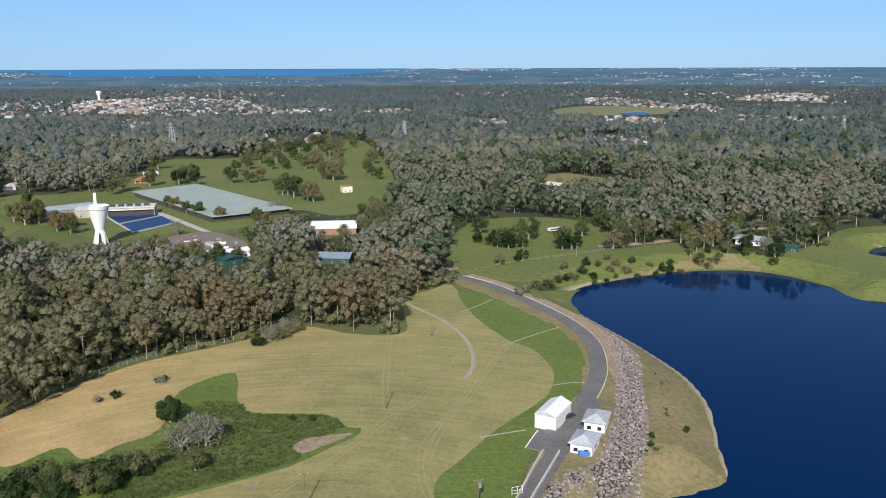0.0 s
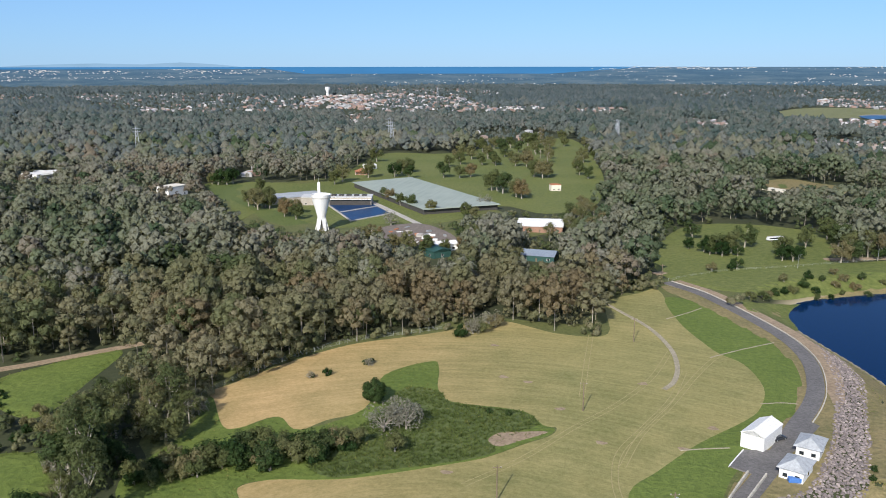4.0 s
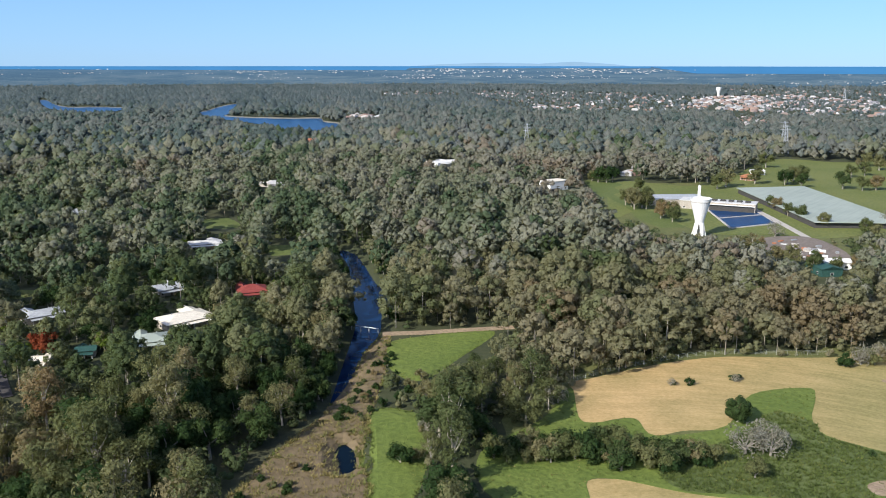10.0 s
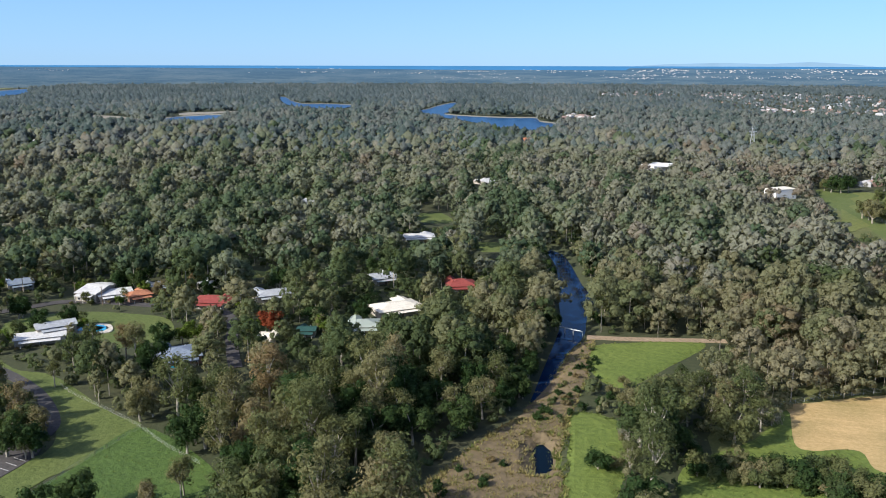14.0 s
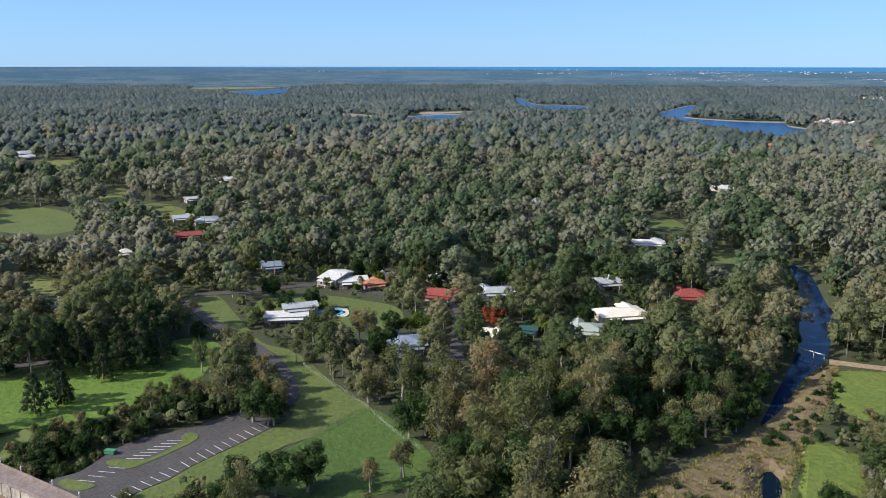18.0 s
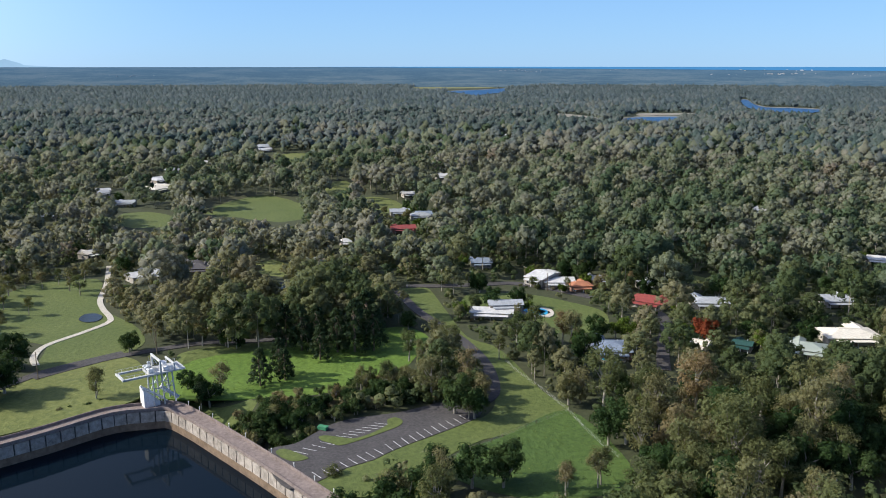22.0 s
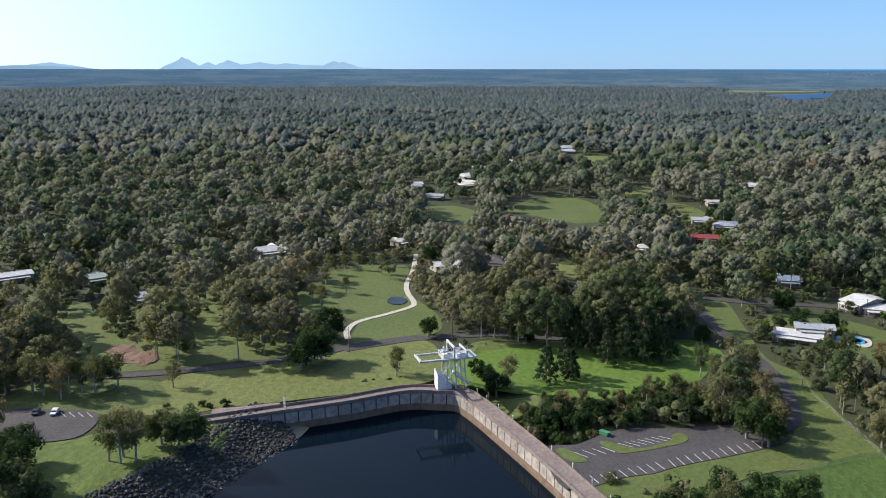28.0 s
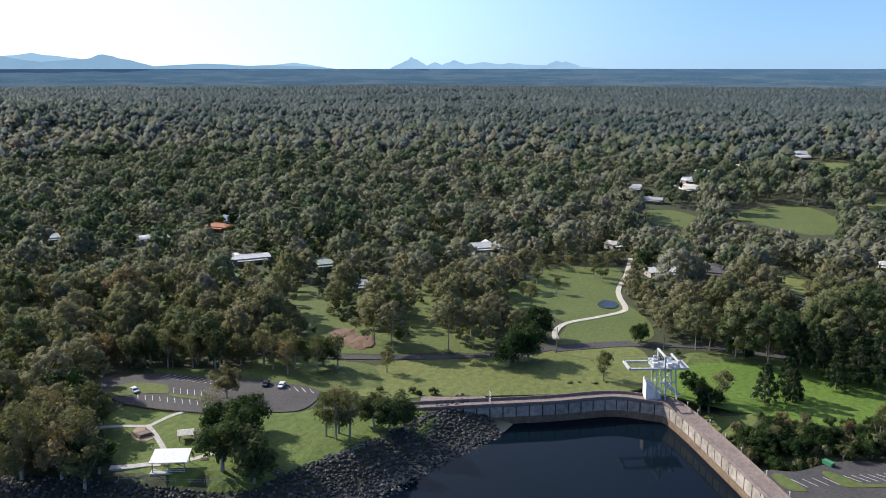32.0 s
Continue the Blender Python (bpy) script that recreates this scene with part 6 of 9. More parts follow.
# ---- car park lines ----
def bay_lines(a, b, n, length, turn, group):
    a, b = np.array(a), np.array(b)
    d = (b - a) / max(n - 1, 1)
    ang = math.degrees(math.atan2(d[1], d[0])) + turn
    first = None
    for i in range(n):
        p = a + d * i
        m = pose(p[0], p[1], 0.29, 0, 0, ang)
        if first is None:
            bm = boxes(((0, -0.07, 0), (length, 0.07, 0.012)))
            first = tagged(part("bay_line", bm, M_WHITE), "white painted parking bay line", "road marking", group, "structure")
            first.matrix_world = m
        else:
            copy_thing(first, m)


bay_lines((-240.5, -6.3), (-248.7, 5.3), 7, 5.0, -55.1, "bay lines")
bay_lines((-231.4, -18.6), (-236.8, -11.0), 4, 5.0, -65.5, "bay lines")
bay_lines((-213.9, -10.0), (-226.5, 7.4), 8, 4.6, -270.1, "bay lines")
bay_lines((-228.8, 10.3), (-247.4, 34.9), 11, 4.8, -280.5, "bay lines")
bay_lines((-189.5, -222.8), (-195.9, -198.4), 10, 4.5, -56.2, "bay lines")
bay_lines((-199.8, -216.5), (-203.0, -203.6), 6, 4.9, -58.2, "bay lines")
bay_lines((-208.9, -227.4), (-213.7, -205.2), 11, 4.8, -112.5, "bay lines")
bay_lines((-219.6, -186.1), (-221.9, -174.6), 5, 5.0, -45.0, "bay lines")

# ---- picnic area ----
SX, SY = (-155.4, -171.5)
sh = thing("picnic_shelter", SX, SY, 0.1, 118.7 + 3, "open picnic shelter with a white skillion roof", "shelter")
part("roof", roof_mesh(9.5, 6.0, 3.3, 1.0, 0.4, "skillion"), M_WHITE, sh)
part("slab", boxes(((-5.2, -3.6, -0.3), (5.2, 3.6, 0.25))), M_CONC, sh)
for x in (-4.4, 0, 4.4):
    for y, z in ((-2.8, 3.35), (2.8, 4.25)):
        part("post", boxes(((x - 0.12, y - 0.12, 0.253), (x + 0.12, y + 0.12, z))), M_STEEL, sh)
for y in (-3.0,):
    part("rail", boxes(((-4.4, y - 0.05, 1.0), (4.4, y + 0.05, 1.15)), ((-4.4, y - 0.05, 0.5), (4.4, y + 0.05, 0.62))), M_WHITE, sh)
BOX_CLEAR.append(CARPARK2)
BOX_CLEAR.append(BED)
BOX_CLEAR.append(REED_STRIP)
BOX_CLEAR.append(np.array([SX, SY]) + np.array([[-9, -9], [9, -9], [9, 9], [-9, 9]]))


def picnic_table(x, y, rz):
    t = thing("picnic_table", x, y, 0.1, rz, "weathered timber picnic table with two benches", "picnic table", "picnic tables")
    part("tabletop", boxes(((-1.0, -0.4, 0.7), (1.0, 0.4, 0.76))), M_TIMBER, t)
    for s in (-1, 1):
        part("bench", boxes(((-1.0, s * 0.75 - 0.15, 0.42), (1.0, s * 0.75 + 0.15, 0.47))), M_TIMBER, t)
    for s in (-0.7, 0.7):
        part("leg", tubes(((s, -0.75, 0), (s, -0.2, 0.7), 0.05, 0.05), ((s, 0.75, 0), (s, 0.2, 0.7), 0.05, 0.05)), M_TIMBER, t)


for i, p in enumerate([(-163.7, -167.2), (-158.5, -171.6), (-155.7, -173.8), (-156.7, -209.0), (-154.8, -202.8)]):
    picnic_table(p[0], p[1], 118 + i * 23)
for a, lab in (([(-169.7, -182.8), (-172.1, -180.2)], "small timber picnic shelter with a cream roof"), ([(-171.1, -178.5), (-174.7, -175.4)], "small timber picnic shelter with a brown roof")):
    A, B = np.array(a[0]), np.array(a[1])
    ang = math.degrees(math.atan2(*(B - A)[::-1]))
    c = (A + B) / 2
    k = thing("picnic_hut", c[0], c[1], 0.1, ang, lab, "shelter", "picnic huts")
    part("roof", roof_mesh(4.2, 4.0, 2.4, 0.9, 0.3, "gable"), M_CREAM if "cream" in lab else M_TIMBER, k)
    for x in (-1.8, 1.8):
        for y in (-1.7, 1.7):
            part("post", boxes(((x - 0.1, y - 0.1, 0), (x + 0.1, y + 0.1, 2.42))), M_TIMBER, k)
    part("bench", boxes(((-1.4, -0.4, 0.4), (1.4, 0.4, 0.5))), M_TIMBER, k)
PIT = spline([(-163.4, -195.0), (-165.2, -198.6), (-169.8, -201.2), (-171.4, -198.6), (-169.6, -194.6), (-167.4, -191.0), (-163.4, -191.2)], 4)
sheet("play_pit", PIT, 0.5, M_DIRT, "brown bark play pit with a timber edge", "play area")
house((-211.5, -143.7), (-213.6, -139.9), 3.5, 2.4, 0.4, M_TIMBER, M_STEEL, "small timber kiosk with a metal roof", "skillion", 0.3, "kiosk", "", "kiosk", 0)
kerb_wall("bollard_rail", spline([(-181.2, -220.5), (-182.8, -208.5), (-185.0, -200.5)], 4, False), 0.25, 0.6, M_TIMBER, "low timber log rail round the car park", 2.4)


# timber terraces of the play pit, log bollards, skip and earth heap
pit = PIT.mean(0)
play = thing("play_terrace", pit[0], pit[1], 0.45, 70, "brown timber terraces and steps in the play pit", "play area")
for k in range(4):
    part("terrace", boxes(((-2.6 + k * 1.3, -1.8, 0), (-1.4 + k * 1.3, 1.8, 0.3 + 0.22 * k)), bevel=0.03), M_TIMBER if k % 2 else M_DECK, play)
part("beam", boxes(((-3.2, -2.3, 0), (3.0, -2.0, 0.6)), bevel=0.03), M_TIMBER, play)
part("beam", boxes(((-3.2, 2.0, 0), (3.0, 2.3, 0.5)), bevel=0.03), M_TIMBER, play)
ln = spline([(-180.6, -222.0), (-182.3, -208.5), (-185.0, -198.6), (-188.2, -189.8), (-193.0, -181.5)], 10, False)
first = None
for q in ln[::1]:
    if first is None:
        first = thing("bollard", q[0], q[1], 0.4, 0, "short weathered timber bollard round the car park", "bollard", "car park bollards")
        part("post", tubes(((0, 0, -0.3), (0, 0, 0.75), 0.14, 0.13), sides=8), M_TIMBER, first)
    else:
        copy_thing(first, pose(q[0], q[1], 0.4))
skip = thing("skip_bin", *(-245.5, -10.5), 0.25, 60, "green steel skip bin at the car park edge", "skip")
part("body", boxes(((-1.5, -0.8, 0.1), (1.5, 0.8, 1.1)), bevel=0.08), M_GREENP, skip)
part("rim", boxes(((-1.6, -0.9, 1.1), (1.6, 0.9, 1.2))), M_GREENP, skip)
for hx, hy, hr, hh, lab in ((*(-277.2, -199.6), 9.0, 1.1, "mound of red-brown earth beside the trees"), (*(-273.6, -187.5), 9.0, 0.9, "low spread mound of brown earth"), (*(-273.0, -193.2), 8.0, 0.8, "low spread mound of brown earth")):
    bm = bmesh.new()
    bmesh.ops.create_icosphere(bm, subdivisions=3, radius=1.0)
    for v in bm.verts:
        k = 1 + 0.35 * noise.noise(v.co * 2.2 + Vector((hx, hy, 0)))
        v.co = Vector((v.co.x * hr * k, v.co.y * hr * 0.7 * k, max(v.co.z, -0.15) * hh * k))
    ob = tagged(part("earth_mound", bm, M_EARTH), lab, "earth mound", "earth mounds")
    ob.matrix_world = pose(hx, hy, 0.2, 0, 0, 40)
BOX_CLEAR.append(spline([(-276.1, -207.9), (-289.4, -208.6), (-288.0, -194.3), (-276.4, -183.9), (-266.5, -182.7), (-263.9, -191.8)], 3))


pa, pb = (-252.1, 243.6), (-239.1, 247.1)
pipe = thing("pipe_crossing", pa[0], pa[1], 0, 0, "thin grey pipe crossing over the creek on posts", "pipe")
part("pipe", tubes(((0, 0, 0.6), (pb[0] - pa[0], pb[1] - pa[1], 0.6), 0.25, 0.25), sides=8), M_STEEL, pipe)
for k in (0.02, 0.35, 0.65, 0.98):
    part("post", tubes((((pb[0] - pa[0]) * k, (pb[1] - pa[1]) * k, -4.5), ((pb[0] - pa[0]) * k, (pb[1] - pa[1]) * k, 0.5), 0.18, 0.18)), M_CONC, pipe)


# ---- fences ----
def fence(line, gap, h, label, mat_post=None, wires=3):
    p = np.array(line)
    s = np.concatenate([[0], np.cumsum(np.hypot(*np.diff(p, axis=0).T))])
    q = np.stack([np.interp(np.arange(0, s[-1], gap), s, p[:, k]) for k in (0, 1)], 1)
    f = thing("fence", q[0][0], q[0][1], 0, 0, label, "fence", "wire fences")
    me = None
    for a in q:
        if me is None:
            ob = part("post", tubes(((0, 0, 0), (0, 0, h), 0.06, 0.05)), mat_post or M_MESH, f)
            me = ob.data
        else:
            ob = new("post", me)
            ob.parent = f
        ob.matrix_basis = pose(a[0] - q[0][0], a[1] - q[0][1], 0)
    for k in range(wires):
        bm = bmesh.new()
        z = h * (k + 1) / wires - 0.05
        rings = [[bm.verts.new((a[0] - q[0][0] + u, a[1] - q[0][1] + u, z + w)) for u, w in ((-0.018, -0.015), (0.018, -0.015), (0.0, 0.025))] for a in q]
        for ra, rb in zip(rings, rings[1:]):
            for i in range(3):
                bm.faces.new((ra[i], ra[(i + 1) % 3], rb[(i + 1) % 3], rb[i]))
        part("wire", bm, M_MESH, f)


fence(spline([(-145.4, 241.8), (-142.2, 256.4), (-136.4, 272.6), (-126.6, 293.1), (-114.1, 310.7), (-94.5, 325.5), (-81.8, 336.7)], 6, False), 4.0, 2.0, "pale chain-wire fence along the forest edge", wires=4)
fence(spline([(-251.2, 68.2), (-235.5, 45.3), (-223.3, 29.8), (-219.9, 23.0)], 5, False), 5.0, 1.4, "timber post and wire paddock fence", M_TIMBER)
fence(spline([(-251.2, 68.2), (-269.0, 64.0), (-294.4, 57.2), (-307.6, 56.5)], 5, False), 5.0, 1.4, "timber post and wire paddock fence", M_TIMBER)
fence(spline([(-251.2, 68.2), (-230.9, 70.7), (-212.3, 75.3)], 5, False), 5.0, 1.4, "timber post and wire paddock fence", M_TIMBER)
fence(spline([(-143.7, -179.2), (-155.5, -153.6), (-168.2, -142.6), (-188.2, -133.8), (-193.7, -131.5)], 6, False), 4.0, 1.2, "low pale rail fence above the rocks", wires=2)
fence(spline([(9.4, 441.9), (37.2, 468.1), (71.9, 486.5), (109.9, 509.6), (148.0, 535.0)], 5, False), 6.0, 1.6, "pale wire fence by the dam gate", wires=3)


# ---- lattice pylons ----
def pylon(x, y, h, label):
    p = thing("pylon", x, y, 0, 30, label, "pylon", "transmission pylons")
    w = h * 0.1
    bm = bmesh.new()
    for sx, sy in ((-1, -1), (1, -1), (1, 1), (-1, 1)):
        tube(bm, (sx * w, sy * w, 0), (sx * w * 0.18, sy * w * 0.18, h), 0.3, 0.2, 4)
    for k in range(7):
        z0, z1 = h * k / 8, h * (k + 1) / 8
        w0, w1 = w * (1 - 0.82 * k / 8), w * (1 - 0.82 * (k + 1) / 8)
        for a, b in (((-1, -1), (1, -1)), ((1, -1), (1, 1)), ((1, 1), (-1, 1)), ((-1, 1), (-1, -1))):
            tube(bm, (a[0] * w0, a[1] * w0, z0), (b[0] * w1, b[1] * w1, z1), 0.15, 0.15, 3)
    part("lattice", bm, M_STEEL, p)
    for z in (0.72, 0.84, 0.95):
        part("crossarm", tubes(((-h * 0.13, 0, h * z), (h * 0.13, 0, h * z), 0.25, 0.25), sides=4), M_STEEL, p)


for p in [(-53.4, 1173.5), (-362.9, 1136.8), (-725.8, 2806.8), (589.9, 1255.9)]:
    pylon(p[0], p[1], 38, "grey lattice transmission pylon above the woods")
for p in [(-619.6, 921.6), (-348.7, 1101.4), (-52.1, 1176.4)]:
    pylon(p[0], p[1], 36, "grey lattice transmission pylon above the woods")
fx, fy = (-1135.0, 2842.1)
ft = thing("far_tower", fx, fy, 0, 0, "distant white water tower over the suburb", "water tower")
part("bowl", lathe([(5, 0), (4, 14), (8, 26), (8.5, 34), (0.5, 35)], 16), M_WHITE, ft)


# ---- far suburbs ----
# roof colours dimmed to stand for the haze over the far suburb
def town_build(nt, bs):
    isl = N(nt, "NewGeometry").outputs["Random Per Island"]
    nt.links.new(ramp(nt, isl, [(0.0, (0.52, 0.52, 0.52)), (0.13, (0.36, 0.36, 0.36)), (0.3, (0.19, 0.19, 0.205)), (0.5, (0.31, 0.215, 0.17)), (0.7, (0.24, 0.17, 0.145)), (0.88, (0.36, 0.335, 0.31)), (1.0, (0.56, 0.56, 0.56))]), bs.inputs["Base Color"])


M_TOWN = mat("suburb_roofs", town_build, 0.7)
THIN = []


def town(clusters):
    rng = np.random.default_rng(8)
    V, F = [], []
    for poly, n, big in clusters:
        poly = np.array(poly)
        lo, hi = poly.min(0), poly.max(0)
        THIN.append(poly)
        got = 0
        while got < n:
            p = rng.uniform(lo, hi)
            if not inside(p[:1], p[1:], poly)[0]:
                continue
            got += 1
            L, D, h, r = rng.uniform(7, 15) * big, rng.uniform(6, 11) * big, rng.uniform(2.5, 4.5), rng.uniform(1.2, 2.4)
            a = rng.uniform(0, 3.14)
            k = len(V)
            ca, sa = math.cos(a), math.sin(a)
            for x, y, z in ((-1, -1, 0), (1, -1, 0), (1, 1, 0), (-1, 1, 0), (-1, -1, h), (1, -1, h), (1, 1, h), (-1, 1, h), (-0.6, 0, h + r), (0.6, 0, h + r)):
                X, Y = x * L / 2, y * D / 2
                V.append((p[0] + X * ca - Y * sa, p[1] + X * sa + Y * ca, z))
            F += [tuple(k + i for i in f) for f in ((0, 1, 5, 4), (1, 2, 6, 5), (2, 3, 7, 6), (3, 0, 4, 7), (4, 5, 9, 8), (6, 7, 8, 9), (5, 6, 9), (7, 4, 8))]
    me = bpy.data.meshes.new("far_suburb")
    me.from_pydata(V, [], F)
    me.materials.append(M_TOWN)
    tagged(new("far_suburb", me), "far suburb of white and terracotta roofs among trees", "suburb", kind="stuff")


town((([(-1073, 2438), (-1164, 2840), (-1031, 3248), (-631, 2794), (-478, 2394), (-384, 2094), (-395, 1908), (-620, 1943), (-746, 2043), (-874, 2027)], 430, 1.15),
      ([(-435, 2178), (-321, 2286), (-255, 2112), (-283, 2014), (-382, 1973)], 50, 1.0),
      ([(-204, 2162), (-123, 2242), (-32, 2124), (-110, 2003), (-190, 2008)], 40, 1.0),
      ([(-675, 1766), (-661, 1841), (-551, 1689), (-533, 1509), (-606, 1597)], 26, 1.0),
      ([(-1478, 3555), (-1335, 4212), (-887, 4059), (-553, 3201), (-652, 2889), (-1072, 3377)], 110, 1.1),
      ([(14, 1746), (56, 1820), (137, 1704), (122, 1576), (50, 1626), (18, 1660)], 60, 1.1),
      ([(453, 2791), (553, 3036), (609, 2924), (651, 2774), (671, 2445), (750, 2439), (711, 2128), (651, 2027), (600, 2082), (596, 2221), (499, 2388), (415, 2502)], 230, 1.1),
      ([(318, 1805), (377, 1862), (441, 1817), (460, 1670), (383, 1578), (326, 1660)], 60, 1.0),
      ([(966, 2841), (1197, 3271), (1416, 3383), (1361, 3013), (1108, 2484), (1075, 2648), (957, 2658)], 150, 1.1),
      ([(640, 1911), (681, 1886), (757, 1799), (880, 1832), (789, 1652), (683, 1675), (580, 1663)], 60, 1.0),
      ([(195, 1354), (252, 1374), (322, 1286), (291, 1194), (222, 1251)], 24, 0.9),
      ([(-8, 4045), (1193, 3893), (972, 3168), (35, 3143)], 80, 1.1),
      ([(905, 3302), (1291, 3881), (1896, 3716), (1247, 2436), (1048, 2281), (784, 2301)], 70, 1.0),
      ([(-2162, 2755), (-2025, 3047), (-1599, 3006), (-1248, 2757), (-1050, 3039), (-720, 2092), (-921, 1878), (-1085, 1756), (-1398, 1962)], 300, 1.05),
      ([(-1246, 1876), (-1219, 1973), (-1093, 1782), (-1143, 1745)], 22, 1.1),
      ([(-1386, 1305), (-1326, 1349), (-1236, 1294), (-1267, 1224)], 10, 1.3),
      ([(-2375, 2421), (-2311, 2830), (-1960, 2498), (-2098, 2252)], 36, 1.0),
      ([(-306, 1344), (-254, 1458), (-127, 1336), (-151, 1238), (-265, 1271)], 8, 0.9), ([(-431, 820), (-415, 831), (-390, 780), (-405, 769)], 6, 0.9), ([(-1350, 1305), (-1282, 1356), (-1190, 1259), (-1254, 1212)], 8, 1.6)))


M_SPECK = two_tone("far_white_roofs", (0.42, 0.43, 0.43), (0.62, 0.62, 0.61), 0.01, 0.08, bumpy=0)


def far_specks():
    """White roofs of far towns on the plain under the horizon, in clusters."""
    rng = np.random.default_rng(3)
    V, F = [], []
    for b0, b1, d0, d1, n, w in ((-27, 27, 0.4, 1.35, 60, 0.8), (27, 55, 0.4, 1.0, 34, 0.8), (24, 48, 0.28, 0.5, 22, 1.0), (-24, 4, 0.14, 0.32, 20, 1.0), (48, 80, 0.3, 0.6, 12, 0.9), (92, 146, 0.3, 0.9, 3, 0.7)):
        for _ in range(n):
            ca, cd, wide = rng.uniform(b0, b1), rng.uniform(d0, d1), rng.uniform(0.2, 1.3)
            for _ in range(int(rng.integers(3, 16))):
                a, d = radians(ca + rng.normal() * wide), max(0.13, cd + rng.normal() * 0.025)
                r = 4600.0
                for _ in range(6):
                    r = float(ring_r(row_z(d, r)))
                r -= 9
                z = row_z(d, r)
                L, h = rng.uniform(3, 11) * w, rng.uniform(1.4, 3.2) * w
                c, s = math.cos(a), math.sin(a)
                k = len(V)
                for x, y, zz in ((-1, -1, 0), (1, -1, 0), (1, 1, 0), (-1, 1, 0), (-1, -1, 1), (1, -1, 1), (1, 1, 1), (-1, 1, 1)):
                    X, Y = x * L / 2, r + y * 3
                    V.append((X * c - Y * s, X * s + Y * c, z + zz * h - 1))
                F += [tuple(k + i for i in f) for f in ((0, 1, 5, 4), (1, 2, 6, 5), (2, 3, 7, 6), (3, 0, 4, 7), (4, 5, 6, 7))]
    me = bpy.data.meshes.new("far_towns")
    me.from_pydata(V, [], F)
    me.materials.append(M_SPECK)
    tagged(new("far_towns", me), "pale blocks of distant towns below the horizon", "town", kind="stuff")


far_specks()


# ---- trees ----
DARK = [(0.0, (0.022, 0.045, 0.015)), (0.5, (0.035, 0.065, 0.022)), (1.0, (0.055, 0.085, 0.03))]
M_DARK_OB = leaf_mat("dense_green_leaves", DARK, False, gaps=2.0)
M_PINE_OB = leaf_mat("hoop_pine_leaves", [(0.0, (0.026, 0.046, 0.022)), (1.0, (0.044, 0.068, 0.034))], False, gaps=2.0)
M_GREY_OB = leaf_mat("grey_twigs", [(0.0, (0.2, 0.2, 0.17)), (1.0, (0.28, 0.27, 0.23))], False, gaps=2.2)
M_ORANGE_OB = leaf_mat("orange_flowers", [(0.0, (0.17, 0.04, 0.022)), (1.0, (0.24, 0.066, 0.03))], False, gaps=2.0, bare=0.44)
M_LIME_OB = leaf_mat("lime_leaves", [(0.0, (0.075, 0.12, 0.02)), (1.0, (0.11, 0.155, 0.03))], False, gaps=2.0, bare=0.44)
# far leaves greyer and bluer: distance haze is put into their colour
M_FAR = leaf_mat("far_leaves_haze_tint", [(0.0, (0.078, 0.115, 0.11)), (0.5, (0.147, 0.174, 0.165)), (1.0, (0.185, 0.196, 0.184))], vary=0.6, mottle=0.4, gaps=0.6, bare=0.4)
M_FARTHEST = leaf_mat("farthest_leaves_haze_tint", [(0.0, (0.085, 0.118, 0.13)), (0.5, (0.12, 0.155, 0.167)), (1.0, (0.158, 0.184, 0.19))], vary=0.6, mottle=0.2, gaps=0.3, bare=0.4)


def crown_cards(rng, n, size, clumps, verts=4, spread=0.36, up=0.25):
    """Leaf sprays as small bent cards on the outside of rounded masses. Unit tree: 1 m high."""
    c = clumps[rng.integers(0, len(clumps), n)]
    d = rng.normal(size=(n, 3))
    d[:, 2] = d[:, 2] * 0.9 + 0.3
    d /= np.linalg.norm(d, axis=1)[:, None]
    p = c[:, :3] + d * c[:, 3:4] * rng.uniform(0.8, 1.1, (n, 1))
    nr = d + rng.normal(scale=spread, size=(n, 3))
    nr[:, 2] += up
    nr /= np.linalg.norm(nr, axis=1)[:, None]
    a = np.cross(nr, rng.normal(size=(n, 3)))
    a /= np.linalg.norm(a, axis=1)[:, None]
    b = np.cross(nr, a)
    s = size * rng.uniform(0.6, 1.4, (n, 1))
    if verts == 4:
        k = rng.uniform(0.5, 1.2, (4, n, 1))
        v = np.stack([p + a * s * k[0], p + b * s * k[1], p - a * s * k[2], p - b * s * k[3]], 1)
    else:
        v = np.stack([p + a * s * 1.2, p - a * s * 0.6 + b * s, p - a * s * 0.6 - b * s], 1)
    # leaf sprays shade like the rounded mass that they belong to
    out = p - (clumps[:, :3].mean(0) - np.array((0, 0, 0.13)))
    out /= np.linalg.norm(out, axis=1)[:, None]
    soft = d * 0.45 + nr * 0.25 + out * 0.4
    soft /= np.linalg.norm(soft, axis=1)[:, None]
    return np.concatenate([v, np.repeat(soft[:, None], v.shape[1], 1)], 2)


def with_normals(f):
    if f.shape[-1] == 6:
        return f
    n = np.cross(f[:, 1] - f[:, 0], f[:, 2] - f[:, 0])
    n /= np.maximum(np.linalg.norm(n, axis=1), 1e-9)[:, None]
    return np.concatenate([f, np.repeat(n[:, None], f.shape[1], 1)], 2)


def set_normals(me, n):
    me.attributes.new("custom_normal", "FLOAT_VECTOR", "POINT").data.foreach_set("vector", np.ascontiguousarray(n, dtype=np.float32).ravel())


